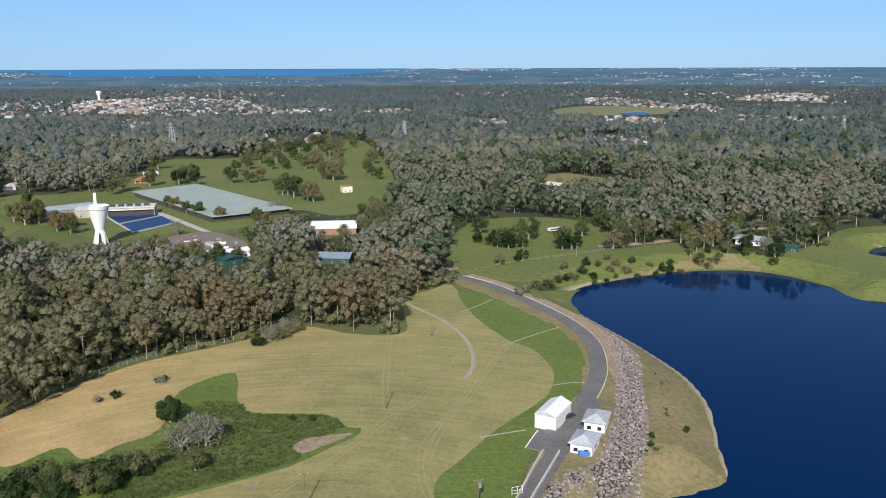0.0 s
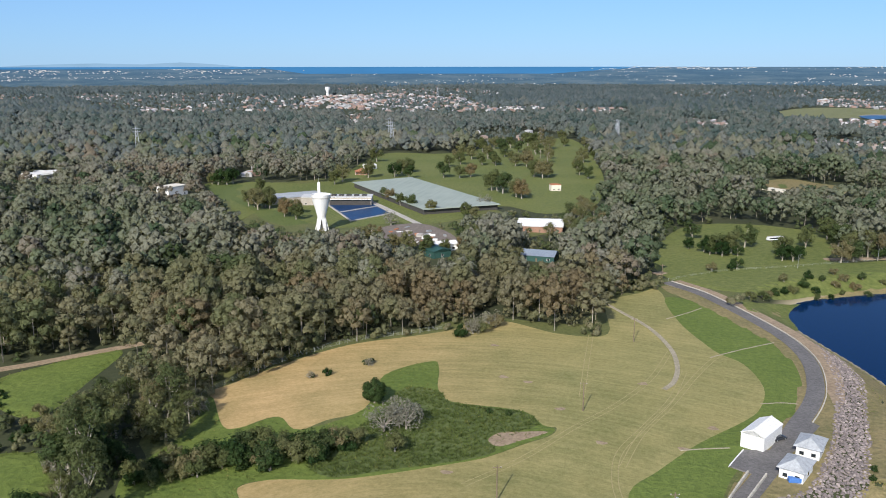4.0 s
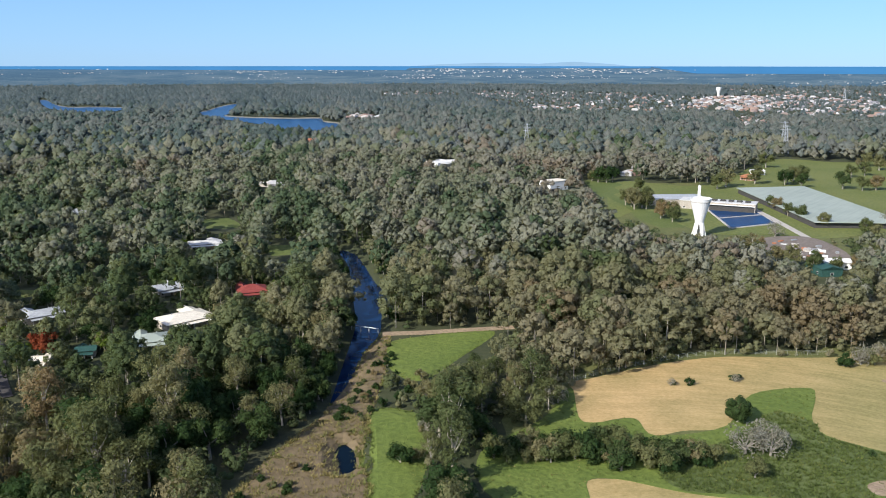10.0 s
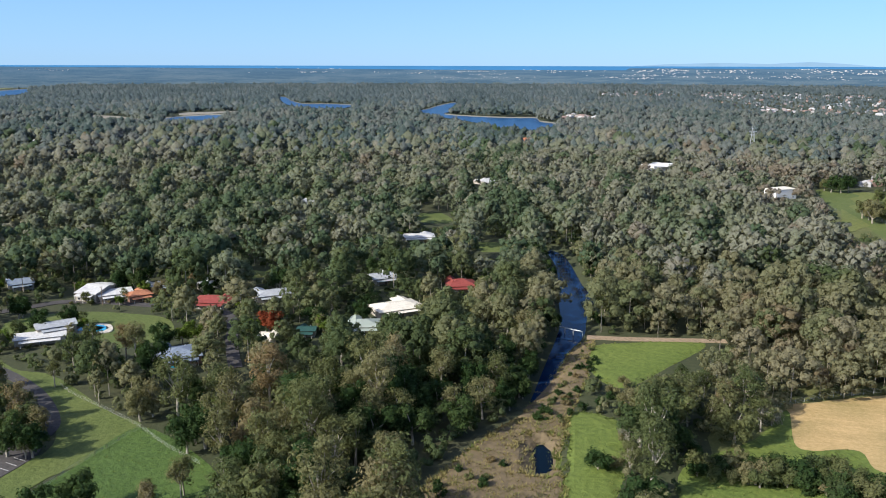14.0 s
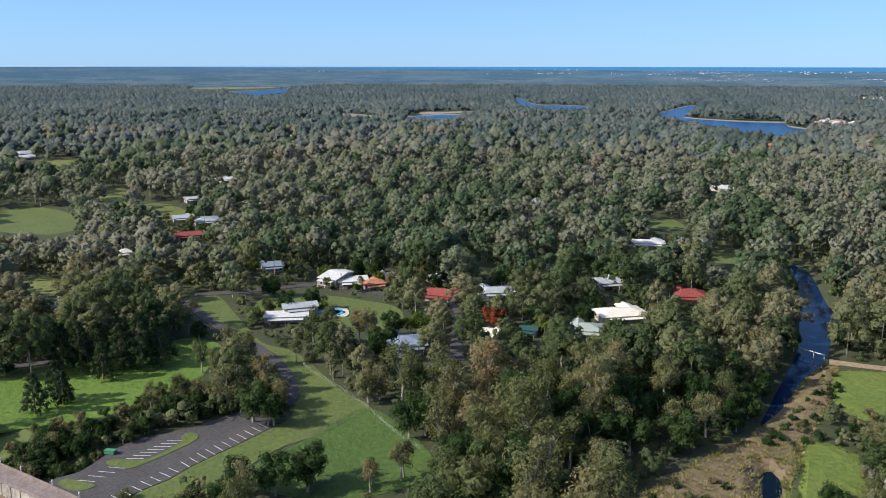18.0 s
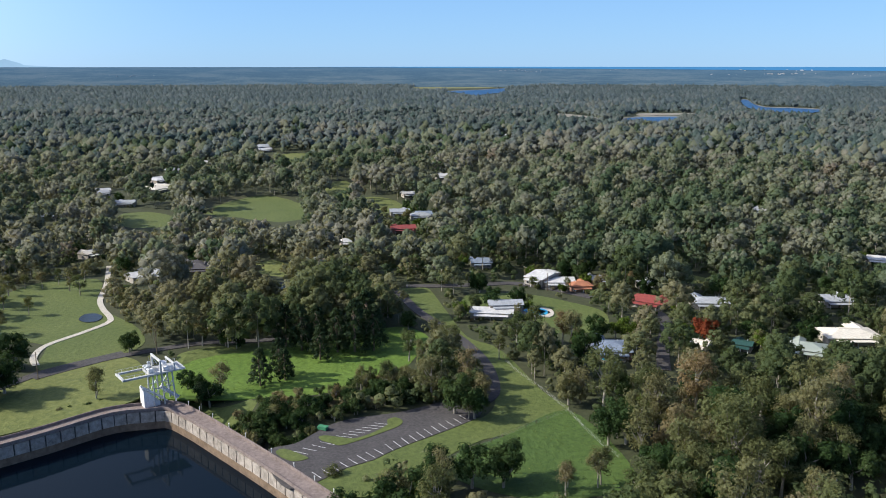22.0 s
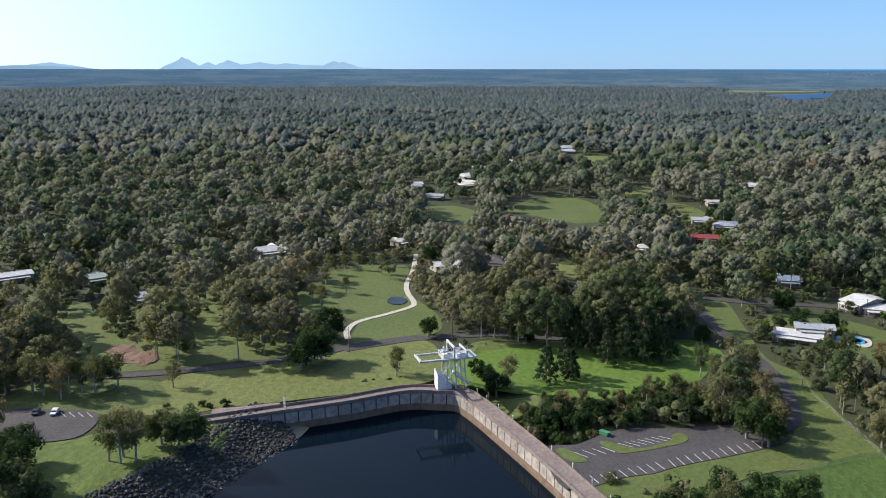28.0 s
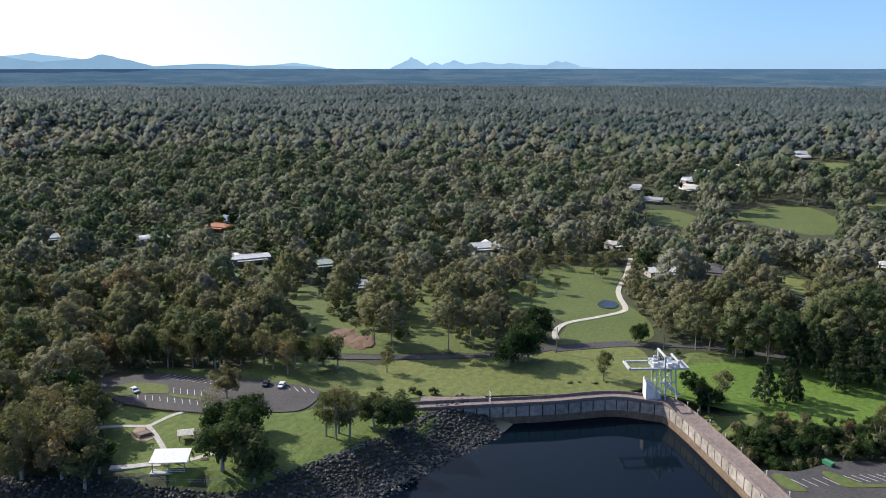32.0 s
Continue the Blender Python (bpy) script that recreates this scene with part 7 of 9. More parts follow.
def solid(level):
    """Points and triangles of a rounded solid: 0 eight faces, 1 the upper fifteen of twenty, 2 eighty."""
    if level == 0:
        o = [(1, 0, 0), (-1, 0, 0), (0, 1, 0), (0, -1, 0), (0, 0, 1), (0, 0, -1)]
        return np.array(o, float), [(0, 2, 4), (2, 1, 4), (1, 3, 4), (3, 0, 4), (2, 0, 5), (1, 2, 5), (3, 1, 5), (0, 3, 5)]
    bm = bmesh.new()
    bmesh.ops.create_icosphere(bm, subdivisions=level, radius=1.0)
    o = np.array([v.co[:] for v in bm.verts])
    tri = [tuple(v.index for v in f.verts) for f in bm.faces]
    bm.free()
    return o, [t for t in tri if level > 1 or o[list(t), 2].mean() > -0.6]


def cores(rng, clumps, fill=0.8, level=0, rough=0.12, whole=0.4):
    """The dense inside of each leaf mass, as small uneven solids; whole turns the shading towards that of one crown."""
    mid = clumps[:, :3].mean(0) - np.array((0, 0, 0.13))
    o, tri = solid(level)
    out = []
    for c in clumps:
        a = rng.uniform(0, 6.28)
        rot = np.array([[math.cos(a), -math.sin(a), 0], [math.sin(a), math.cos(a), 0], [0, 0, 1]])
        p = (o * rng.uniform(1 - rough, 1 + rough, (len(o), 1)) * (c[3] * fill * rng.uniform(0.85, 1.15))) @ rot.T + c[:3]
        nr = o @ rot.T * (1 - whole) + (p - mid) / np.linalg.norm(p - mid, axis=1)[:, None] * whole
        nr /= np.maximum(np.linalg.norm(nr, axis=1), 1e-6)[:, None]
        out += [[np.concatenate([p[i], nr[i]]) for i in t] for t in tri]
    return np.array(out)


def lifted(f, k):
    """Far crowns get normals turned upward: the low contrast of haze put into shading."""
    f = f.copy()
    f[..., 3:] = f[..., 3:] * (1 - k) + np.array((0, 0, k))
    f[..., 3:] /= np.linalg.norm(f[..., 3:], axis=-1, keepdims=True)
    return f


def crown_clumps(rng, k, low, top, wide, fat):
    """Leaf masses set on the upper side of a dome, as eucalypts carry them."""
    n = np.arange(k) + 0.5
    el = np.arcsin(np.clip(1 - n / k * 1.25, -0.25, 1))
    az = n * 2.39996 + rng.uniform(0, 6.28)
    r = wide * rng.uniform(0.6, 1.0, k)
    z = low + (top - low) * (np.sin(el) * 0.8 + 0.2) * rng.uniform(0.85, 1.08, k)
    return np.stack([np.cos(el) * np.cos(az) * r, np.cos(el) * np.sin(az) * r, z, rng.uniform(*fat, k)], 1)


def clumps_of(rng, k, low=0.48, top=0.9, wide=0.27, fat=(0.08, 0.15)):
    z = rng.uniform(low, top, k)
    mid, half = (low + top) / 2, (top - low) / 2 + 0.08
    r = wide * np.sqrt(np.clip(1 - ((z - mid) / half) ** 2, 0.1, 1)) * np.sqrt(rng.uniform(0.05, 1, k))
    a = rng.uniform(0, 6.28, k)
    return np.stack([r * np.cos(a), r * np.sin(a), z, rng.uniform(fat[0], fat[1], k)], 1)


def cards_mesh(name, v, material, core=None):
    n, k = v.shape[:2]
    me = bpy.data.meshes.new(name)
    al, fs = v.reshape(-1, 6), np.arange(n * k).reshape(n, k).tolist()
    if core is not None:
        fs += (np.arange(len(core) * 3).reshape(-1, 3) + len(al)).tolist()
        al = np.concatenate([al, core.reshape(-1, 6)])
    me.from_pydata(al[:, :3].tolist(), [], fs)
    set_normals(me, al[:, 3:])
    me.materials.append(material)
    return me


class Kind:
    """A kind of tree in several shapes; each tree is a thing with a trunk and a crown."""

    def __init__(self, name, label, category, group, shapes):
        self.name, self.label, self.category, self.group, self.made, self.shapes = name, label, category, group, {}, shapes

    def place(self, x, y, h, rng, z=None, wide=1.0, label=""):
        k = rng.randrange(len(self.shapes))
        if z is None:
            z = float(ground_z(np.array([x]), np.array([y]))[0])
        m = pose(x, y, z - 0.1, 0, 0, rng.uniform(0, 360)) @ Matrix.Diagonal((h * wide, h * wide, h, 1))
        if k not in self.made:
            t = new(self.name)
            t.empty_display_size = 0.1
            tagged(t, self.label, self.category, self.group)
            for nm, me in self.shapes[k]:
                ob = new(nm, me)
                ob.parent = t
            self.made[k] = t
            t.matrix_basis = m
        else:
            t = self.made[k]
            sc = t.scale.copy()
            t = copy_thing(t, m @ Matrix.Diagonal((1 / sc.x, 1 / sc.y, 1 / sc.z, 1)))
        if label:
            tagged(t, label)
        return t


def trunk_mesh(name, cl, rng, r=0.016, base=0.3, material=None, limbs=8):
    """Trunk, leader and limbs grown together into one mesh."""
    bm = bmesh.new()
    lean = rng.normal(scale=0.015, size=2)
    fork = (lean[0], lean[1], base)

    def grow(p0, p1, r0, r1, sides, to=None):
        k = len(bm.verts)
        tube(bm, p0, p1, r0, r1, sides, False)
        bm.verts.ensure_lookup_table()
        vs = bm.verts[k:]
        if to:
            bm.faces.new((to[0], to[1], vs[0]))
        return vs[sides:]

    top = grow((0, 0, 0), fork, r * 1.25, r, 7)
    grow(fork, (lean[0] * 2, lean[1] * 2, base + 0.3), r, r * 0.45, 6, top)
    for c in cl[:limbs]:
        s = rng.uniform(0.0, 0.25)
        st = (lean[0] * (1 + s), lean[1] * (1 + s), base + s)
        md = ((st[0] + c[0]) / 2 + rng.normal(scale=0.02), (st[1] + c[1]) / 2 + rng.normal(scale=0.02), (st[2] + c[2]) / 2 - 0.01)
        end = grow(st, md, r * 0.5, r * 0.35, 5, top)
        grow(md, tuple(c[:3]), r * 0.35, r * 0.12, 5, end)
    me = bpy.data.meshes.new(name)
    bm.to_mesh(me)
    bm.free()
    me.materials.append(material or M_TRUNK)
    return me


def make_kinds():
    rng = np.random.default_rng(21)
    gum, fig, shrub, pine, dead, fire, lime, spread = [], [], [], [], [], [], [], []
    for k in range(7):
        cl = clumps_of(rng, 17, 0.3 + 0.08 * (k % 3), 0.9, 0.2 + 0.05 * (k % 2), (0.08, 0.15))
        gum.append((("trunk", trunk_mesh("trunk", cl, rng, 0.019, 0.3, None, 12)), ("crown", cards_mesh("crown", crown_cards(rng, 1500, 0.022, cl), M_GUM_OPEN, cores(rng, cl, 0.5, 1)))))
    for k in range(4):
        cl = clumps_of(rng, 16, 0.3, 0.86, 0.36, (0.13, 0.2))
        fig.append((("trunk", trunk_mesh("trunk", cl, rng, 0.03, 0.18)), ("crown", cards_mesh("crown", crown_cards(rng, 1150, 0.034, cl, 4, 0.3), M_DARK_OB, cores(rng, cl, 0.7, 1)))))
        spread.append((fig[-1][0], ("crown", cards_mesh("crown", crown_cards(rng, 1150, 0.034, cl, 4, 0.3), M_GUM_OB, cores(rng, cl, 0.7, 1)))))
        if k < 2:
            fire.append((("trunk", trunk_mesh("trunk", cl, rng, 0.03, 0.18)), ("crown", cards_mesh("crown", crown_cards(rng, 900, 0.038, cl, 4, 0.3), M_ORANGE_OB, cores(rng, cl, 0.7, 1)))))
            lime.append((("trunk", trunk_mesh("trunk", cl, rng, 0.03, 0.18)), ("crown", cards_mesh("crown", crown_cards(rng, 900, 0.038, cl, 4, 0.3), M_LIME_OB, cores(rng, cl, 0.7, 1)))))
    for k in range(4):
        cl = clumps_of(rng, 12, 0.15, 0.75, 0.5, (0.2, 0.3))
        shrub.append((("trunk", trunk_mesh("trunk", cl, rng, 0.04, 0.1)), ("crown", cards_mesh("crown", crown_cards(rng, 460, 0.058, cl), M_GUM_OB if k % 2 else M_DARK_OB, cores(rng, cl, 0.7, 1)))))
        cl = clumps_of(rng, 14, 0.2, 0.8, 0.5, (0.15, 0.24))
        dead.append((("trunk", trunk_mesh("trunk", cl, rng, 0.035, 0.12, None, 14)), ("crown", cards_mesh("crown", crown_cards(rng, 800, 0.035, cl, 4, 0.8), M_GREY_OB))))
    ball = []
    for k in range(2):
        cl = np.array([(0, 0, 0.46, 0.4)] + [(0.3 * math.cos(j * 2.4), 0.3 * math.sin(j * 2.4), 0.25 + 0.045 * j, 0.15) for j in range(12)])
        ball.append((("trunk", trunk_mesh("trunk", cl, rng, 0.04, 0.1)), ("crown", cards_mesh("crown", crown_cards(rng, 1500, 0.034, cl, 4, 0.5), M_DARK_OB, cores(rng, cl, 0.85, 2)))))
    for k in range(3):
        cl = []
        for j in range(34):
            z = 0.12 + 0.84 * j / 33
            a = j * 2.4
            w = (0.3 * (1 - z) ** 0.75 + 0.03) * rng.uniform(0.7, 1.05)
            cl.append((w * math.cos(a), w * math.sin(a), z, 0.05 + 0.05 * (1 - z)))
        cl.append((0, 0, 0.95, 0.04))
        cl = np.array(cl)
        pine.append((("trunk", trunk_mesh("trunk", cl[::3], rng, 0.018, 0.6, M_TIMBER)), ("crown", cards_mesh("crown", crown_cards(rng, 800, 0.034, cl), M_PINE_OB, cores(rng, cl, 0.7, 1)))))
    return {"gum": Kind("gum_tree", "tall eucalypt with a pale trunk and open grey-green crown", "tree", "gum trees", gum),
            "fig": Kind("shade_tree", "broad shade tree with a dense dark green crown", "tree", "shade trees", fig),
            "spread": Kind("spreading_gum", "broad spreading eucalypt with an olive crown", "tree", "spreading gums", spread),
            "shrub": Kind("shrub", "rounded olive shrub on the grass", "shrub", "shrubs", shrub),
            "bush": Kind("thicket_bush", "dense olive bush in a thicket", "bush", "thicket bushes", shrub),
            "pine": Kind("hoop_pine", "dark conical hoop pine on the lawn", "tree", "hoop pines", pine),
            "ball": Kind("round_tree", "round dense dark green tree in the hay field", "tree", "round trees", ball),
            "dead": Kind("bare_bush", "grey leafless bush with fine twigs", "bush", "bare bushes", dead),
            "fire": Kind("flame_tree", "garden tree covered in orange flowers", "tree", "flowering trees", fire),
            "lime": Kind("garden_tree", "bright lime green garden tree", "tree", "garden trees", lime)}


KINDS = make_kinds()
ROCKS_A = spline([(56.1, 384.6), (61.5, 376.1), (65.9, 345.4), (65.4, 308.6), (60.0, 279.6), (54.8, 255.3), (48.0, 234.6), (42.4, 221.8), (33.5, 215.1), (29.6, 211.6), (25.3, 198.4), (20.8, 182.6), (43.6, 182.4), (52.0, 204.0), (59.9, 230.7), (65.7, 255.2), (69.9, 279.5), (74.3, 302.3), (76.3, 328.8), (70.9, 356.7)], 3)
ROCKS_B = spline([(-128.6, -208.7), (-143.2, -181.3), (-155.0, -153.3), (-168.0, -142.6), (-187.1, -137.1), (-208.3, -130.8), (-236.7, -128.2), (-243.0, -122.8), (-229.0, -101.6), (-210.4, -106.2), (-192.9, -111.8), (-178.5, -114.1), (-164.5, -121.0), (-143.9, -141.1), (-116.6, -191.0)], 3)
SHORE = spline([(54.7, 384.0), (80.1, 365.3), (89.2, 305.6), (94.1, 261.8), (75.3, 196.2), (28.6, 180.9), (16.4, 196.6), (35.4, 228.8), (53.1, 272.0), (61.6, 319.0)], 4)
CLEAR = [ROCKS_A, ROCKS_B, SHORE, LAKE, INLET, CREEK, POND, HAY, DAM_GREEN, DAM_TOP, BERM, LAWN_A, LAWN_B, LAWN_B2, LAWN_C, CARPARK, LAWN_D, LAWN_E, CARPARK2, PICNIC, CP_VERGE, MARSH_A, MARSH_B, MARSH_C, BED, REED_STRIP, PARK, PARK2, EAST, YARD, YARD2, *GLADES, *SMALL_WATER]
FAR_CLEAR = [*FAR_WATER, *SHORES, FIELD_FAR, FIELD_FAR2]
for nm, ln, w, *_ in ROADS:
    CLEAR.append(np.concatenate([offset(ln, w / 2 + 1), offset(ln, -w / 2 - 1)[::-1]]))
CLEAR.append(np.concatenate([offset(WALL, 5), offset(WALL, -5)[::-1]]))


area = 0.5 * np.sum(CREEK[:, 0] * np.roll(CREEK[:, 1], -1) - np.roll(CREEK[:, 0], -1) * CREEK[:, 1])
CLEAR.append(offset(CREEK, -4.0 if area > 0 else 4.0))


def blocked(x, y, h):
    bad = np.zeros(x.shape, bool)
    for f in (0.0, 0.2, 0.38, 0.55, 0.72, 0.88):
        k = EYE / (EYE - f * h)
        px, py = x * k, y * k
        for poly in CLEAR + (BOX_CLEAR if f < 0.8 else []) + (FAR_CLEAR if f < 0.8 else []) + (DRY if f < 0.1 else []) + (SUNNY if f < 0.5 else []):
            lo, hi = poly.min(0), poly.max(0)
            m = (px > lo[0]) & (px < hi[0]) & (py > lo[1]) & (py < hi[1]) & ~bad
            if m.any():
                bad[m] |= inside(px[m], py[m], poly)
    sx, sy = math.sin(radians(SUN_AZ)), -math.cos(radians(SUN_AZ))
    for f in (0.35, 0.6, 0.85):
        d = np.maximum(f * h - 4.0, 0) / math.tan(radians(SUN_EL))
        px, py = x + sx * d, y + sy * d
        for poly in BOX_CLEAR:
            lo, hi = poly.min(0), poly.max(0)
            m = (px > lo[0]) & (px < hi[0]) & (py > lo[1]) & (py < hi[1]) & ~bad
            if m.any():
                bad[m] |= inside(px[m], py[m], poly)
    return bad


def wave(x, y, s, k=0.0):
    return np.sin(x / s + k) * np.cos(y / s * 1.1 + 2 * k) * 0.6 + np.sin((x * 0.7 + y) / s * 2.1 + k) * 0.4


def scatter(rng, r0, r1, step, hlo, hhi):
    n = int(2 * r1 / step) + 1
    g = (np.stack(np.meshgrid(np.arange(n), np.arange(n)), -1).reshape(-1, 2) - n / 2) * step
    g = g + rng.uniform(-0.55, 0.55, g.shape) * step
    r, a = np.hypot(*g.T), np.degrees(np.arctan2(-g[:, 0], g[:, 1]))
    g = g[(r >= r0) & (r < r1) & (a > -32) & (a < 151)]
    w = wave(g[:, 0], g[:, 1], 45, 1.0)
    a, r = np.degrees(np.arctan2(-g[:, 0], g[:, 1])), np.hypot(*g.T)
    w -= 2.0 * ((a > 108) & (r > 300) & (r < 720)) * np.clip(wave(g[:, 0], g[:, 1], 38, 2.0) + 0.35, 0, 1)
    g = g[rng.uniform(0, 1, len(g)) < 0.93 + 0.2 * np.where(w > -1, w, w * 1.4)]
    h = (hlo + (hhi - hlo) * rng.beta(1.6, 1.8, len(g))) * (1 + 0.22 * wave(g[:, 0], g[:, 1], 38, 3.0))
    keep = ~blocked(g[:, 0], g[:, 1], h)
    for poly in THIN:
        m = np.zeros(len(g), bool)
        for k in (1.0, 1.07, 1.14):
            m |= inside(g[:, 0] * k, g[:, 1] * k, poly)
        keep &= ~(m & (rng.uniform(0, 1, len(g)) < 0.55))
        h = np.where(m, h * 0.6, h)
    return g[keep], h[keep]


def forest_mesh(name, sets, materials, label, base=None):
    """Woods: all trees of the given sets in one mesh."""
    V, NN, TI, S, MI = [], [], [], [], []
    for pos, h, temps, tone, rng in sets:
        gz = ground_z(pos[:, 0], pos[:, 1]) if base is None else base
        pick = rng.integers(0, len(temps), len(pos))
        for k, (tv, slot) in enumerate(temps):
            m = pick == k
            n = m.sum()
            if not n:
                continue
            a = rng.uniform(0, 6.28, n)
            ca, sa = np.cos(a)[:, None], np.sin(a)[:, None]
            w = h[m][:, None] * rng.uniform(0.85, 1.2, (n, 1))
            for f4, sl in ((tv, 0), (slot[0], 0), (slot[1], 1)):
                if f4 is None:
                    continue
                f = with_normals(f4).reshape(-1, 6)
                x = (f[None, :, 0] * ca - f[None, :, 1] * sa) * w + pos[m][:, :1]
                y = (f[None, :, 0] * sa + f[None, :, 1] * ca) * w + pos[m][:, 1:]
                z = f[None, :, 2] * h[m][:, None] + gz[m][:, None]
                V.append(np.stack([x, y, z], -1).reshape(-1, 3))
                NN.append(np.stack([f[None, :, 3] * ca - f[None, :, 4] * sa, f[None, :, 3] * sa + f[None, :, 4] * ca, f[None, :, 5] + 0 * ca], -1).reshape(-1, 3))
                TI.append(np.repeat(tone[m], len(f)))
                S.append(np.full(n * len(f4), f4.shape[1]))
                MI.append(np.full(n * len(f4), sl))
    NN = np.concatenate(NN)
    V, TI, S, MI = np.concatenate(V), np.concatenate(TI), np.concatenate(S), np.concatenate(MI)
    me = bpy.data.meshes.new(name)
    me.vertices.add(len(V))
    me.vertices.foreach_set("co", V.astype(np.float32).ravel())
    me.loops.add(len(V))
    me.loops.foreach_set("vertex_index", np.arange(len(V), dtype=np.int32))
    me.polygons.add(len(S))
    me.polygons.foreach_set("loop_start", (np.cumsum(S) - S).astype(np.int32))
    me.polygons.foreach_set("material_index", MI.astype(np.int32))
    me.attributes.new("tint", "FLOAT", "POINT").data.foreach_set("value", TI.astype(np.float32))
    for m in materials:
        me.materials.append(m)
    me.update(calc_edges=True)
    set_normals(me, NN)
    return tagged(new(name, me), label, "woods", kind="stuff")


def stem(r=0.012, h=0.6):
    c = [(r * math.cos(a), r * math.sin(a)) for a in (0, 2.09, 4.19)]
    return np.array([[(*c[i], 0), (*c[(i + 1) % 3], 0), (c[(i + 1) % 3][0] * 0.5, c[(i + 1) % 3][1] * 0.5, h), (c[i][0] * 0.5, c[i][1] * 0.5, h)] for i in range(3)])


def tones(pos, rng):
    """Tree tone: browner gums by the hay field, greener ones by creek and gardens, darkened by the creek for shade."""
    r, a = np.hypot(*pos.T), np.degrees(np.arctan2(-pos[:, 0], pos[:, 1]))
    # the wide tone waves also stand for shaded sides of the woods
    base = 0.43 + 0.2 * wave(pos[:, 0], pos[:, 1], 42) + 0.27 * wave(pos[:, 0], pos[:, 1], 140, 2.0)
    # the drops near bearing 60 put the creek bank's shade into leaf tone
    base += 0.12 * np.exp(-((a - 12) / 18) ** 2) + 0.03 * (a < 48) + 0.09 * ((a > 14) & (a < 48) & (r > 330)) - 0.26 * np.exp(-((a - 60) / 12) ** 2) * (r < 480) - 0.1 * np.exp(-((a - 66) / 12) ** 2) * (r < 700)
    base -= 0.3 * np.exp(-((a - 56) / 7) ** 2) * (r < 340)
    base = np.where(rng.uniform(0, 1, len(pos)) < 0.16 + 0.14 * wave(pos[:, 0], pos[:, 1], 50, 5.0), base - 0.4, base)
    return np.clip(base + rng.normal(0, 0.18, len(pos)), 0, 1)


def make_forest():
    rng, pick = np.random.default_rng(5), random.Random(9)
    near, middle, far, farthest = [], [], [], []
    for r0, r1, step, hlo, hhi in ((150, 420, 8.8, 9, 25), (420, 950, 12.2, 10, 25), (950, 1900, 14.5, 11, 24), (1900, 4400, 20, 12, 22)):
        pos, h = scatter(rng, r0, r1, step, hlo, hhi)
        temps = []
        for k in range(14):
            low, wide = ((0.5, 0.26), (0.4, 0.34), (0.3, 0.36))[k % 3]
            if r0 == 150:
                cl = crown_clumps(rng, 17, low, 0.92, wide, (0.075, 0.13))
                temps.append((crown_cards(rng, 430, 0.031, cl, 3, 0.3, 0.2), (cores(rng, cl, 0.72, 1), stem())))
            elif r0 == 420:
                cl = crown_clumps(rng, 14, low, 0.9, wide * 1.05, (0.075, 0.13))
                temps.append((crown_cards(rng, 90, 0.055, cl, 3, 0.3, 0.2), (cores(rng, cl, 0.85, 0, 0.3, 0.6), stem() if k % 2 else None)))
            elif r0 == 950:
                cl = crown_clumps(rng, 5, low - 0.05, 0.86, wide, (0.16, 0.26))
                temps.append((crown_cards(rng, 10, 0.085, cl, 3, 0.3, 0.3), (lifted(cores(rng, cl, 1.0, 0, 0.35, 0.6), 0.4), None)))
            else:
                cl = np.array([(rng.uniform(-0.1, 0.1), rng.uniform(-0.1, 0.1), 0.45, 0.46)])
                temps.append((lifted(cores(rng, cl, 1.0, 0, 0.45), 0.6), (None, None)))
        if r0 == 150:
            # the trees standing nearest become things of their own
            order = np.argsort(np.hypot(pos[:, 0] * 1.0, pos[:, 1]))
            own = order[:180]
            for i in own:
                az = math.degrees(math.atan2(-pos[i, 0], pos[i, 1]))
                # more dark figs towards the creek, partly standing for the shade there
                kd = pick.choice(("fig", "fig", "fig", "gum", "gum", "gum") if 45 < az < 66 else ("fig", "spread", "spread", "gum", "gum", "gum", "gum"))
                KINDS[kd].place(float(pos[i, 0]), float(pos[i, 1]), float(h[i]) * (1.05 if kd == "gum" else 0.8), pick)
            rest = np.ones(len(pos), bool)
            rest[own] = False
            pos, h = pos[rest], h[rest]
        tn, rr = tones(pos, rng), np.hypot(*pos.T)
        near_end = rng.uniform(380, 470, len(pos)) if r0 < 900 else 0
        rr = np.where(rr < near_end, 0, np.maximum(rr, 421) * rng.uniform(0.78, 1.22, len(pos)) if r0 > 900 else 500)
        # trees take the hazier leaf colours by distance, borders mixed at random
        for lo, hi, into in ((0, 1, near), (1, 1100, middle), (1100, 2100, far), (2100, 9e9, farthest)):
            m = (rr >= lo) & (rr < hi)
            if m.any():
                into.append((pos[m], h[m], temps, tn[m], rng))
    under, uh = scatter(rng, 150, 620, 7.0, 2.5, 8.0)
    temps = []
    for _ in range(6):
        cl = clumps_of(rng, 5, 0.2, 0.75, 0.5, (0.2, 0.32))
        temps.append((crown_cards(rng, 22, 0.1, cl, 3), (cores(rng, cl[:3], 0.85, 1), None)))
    near.append((under, uh, temps, np.clip(tones(under, rng) - 0.2, 0, 1), rng))
    forest_mesh("gum_forest", near, (M_GUM, M_TRUNK), "dense grey-green eucalypt forest on flat ground")
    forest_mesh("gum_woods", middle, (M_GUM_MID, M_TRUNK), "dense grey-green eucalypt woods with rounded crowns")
    forest_mesh("far_forest", far, (M_FAR, M_TRUNK), "far eucalypt woods tinted bluish for haze")
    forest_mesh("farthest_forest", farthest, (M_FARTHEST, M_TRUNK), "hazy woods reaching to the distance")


make_forest()

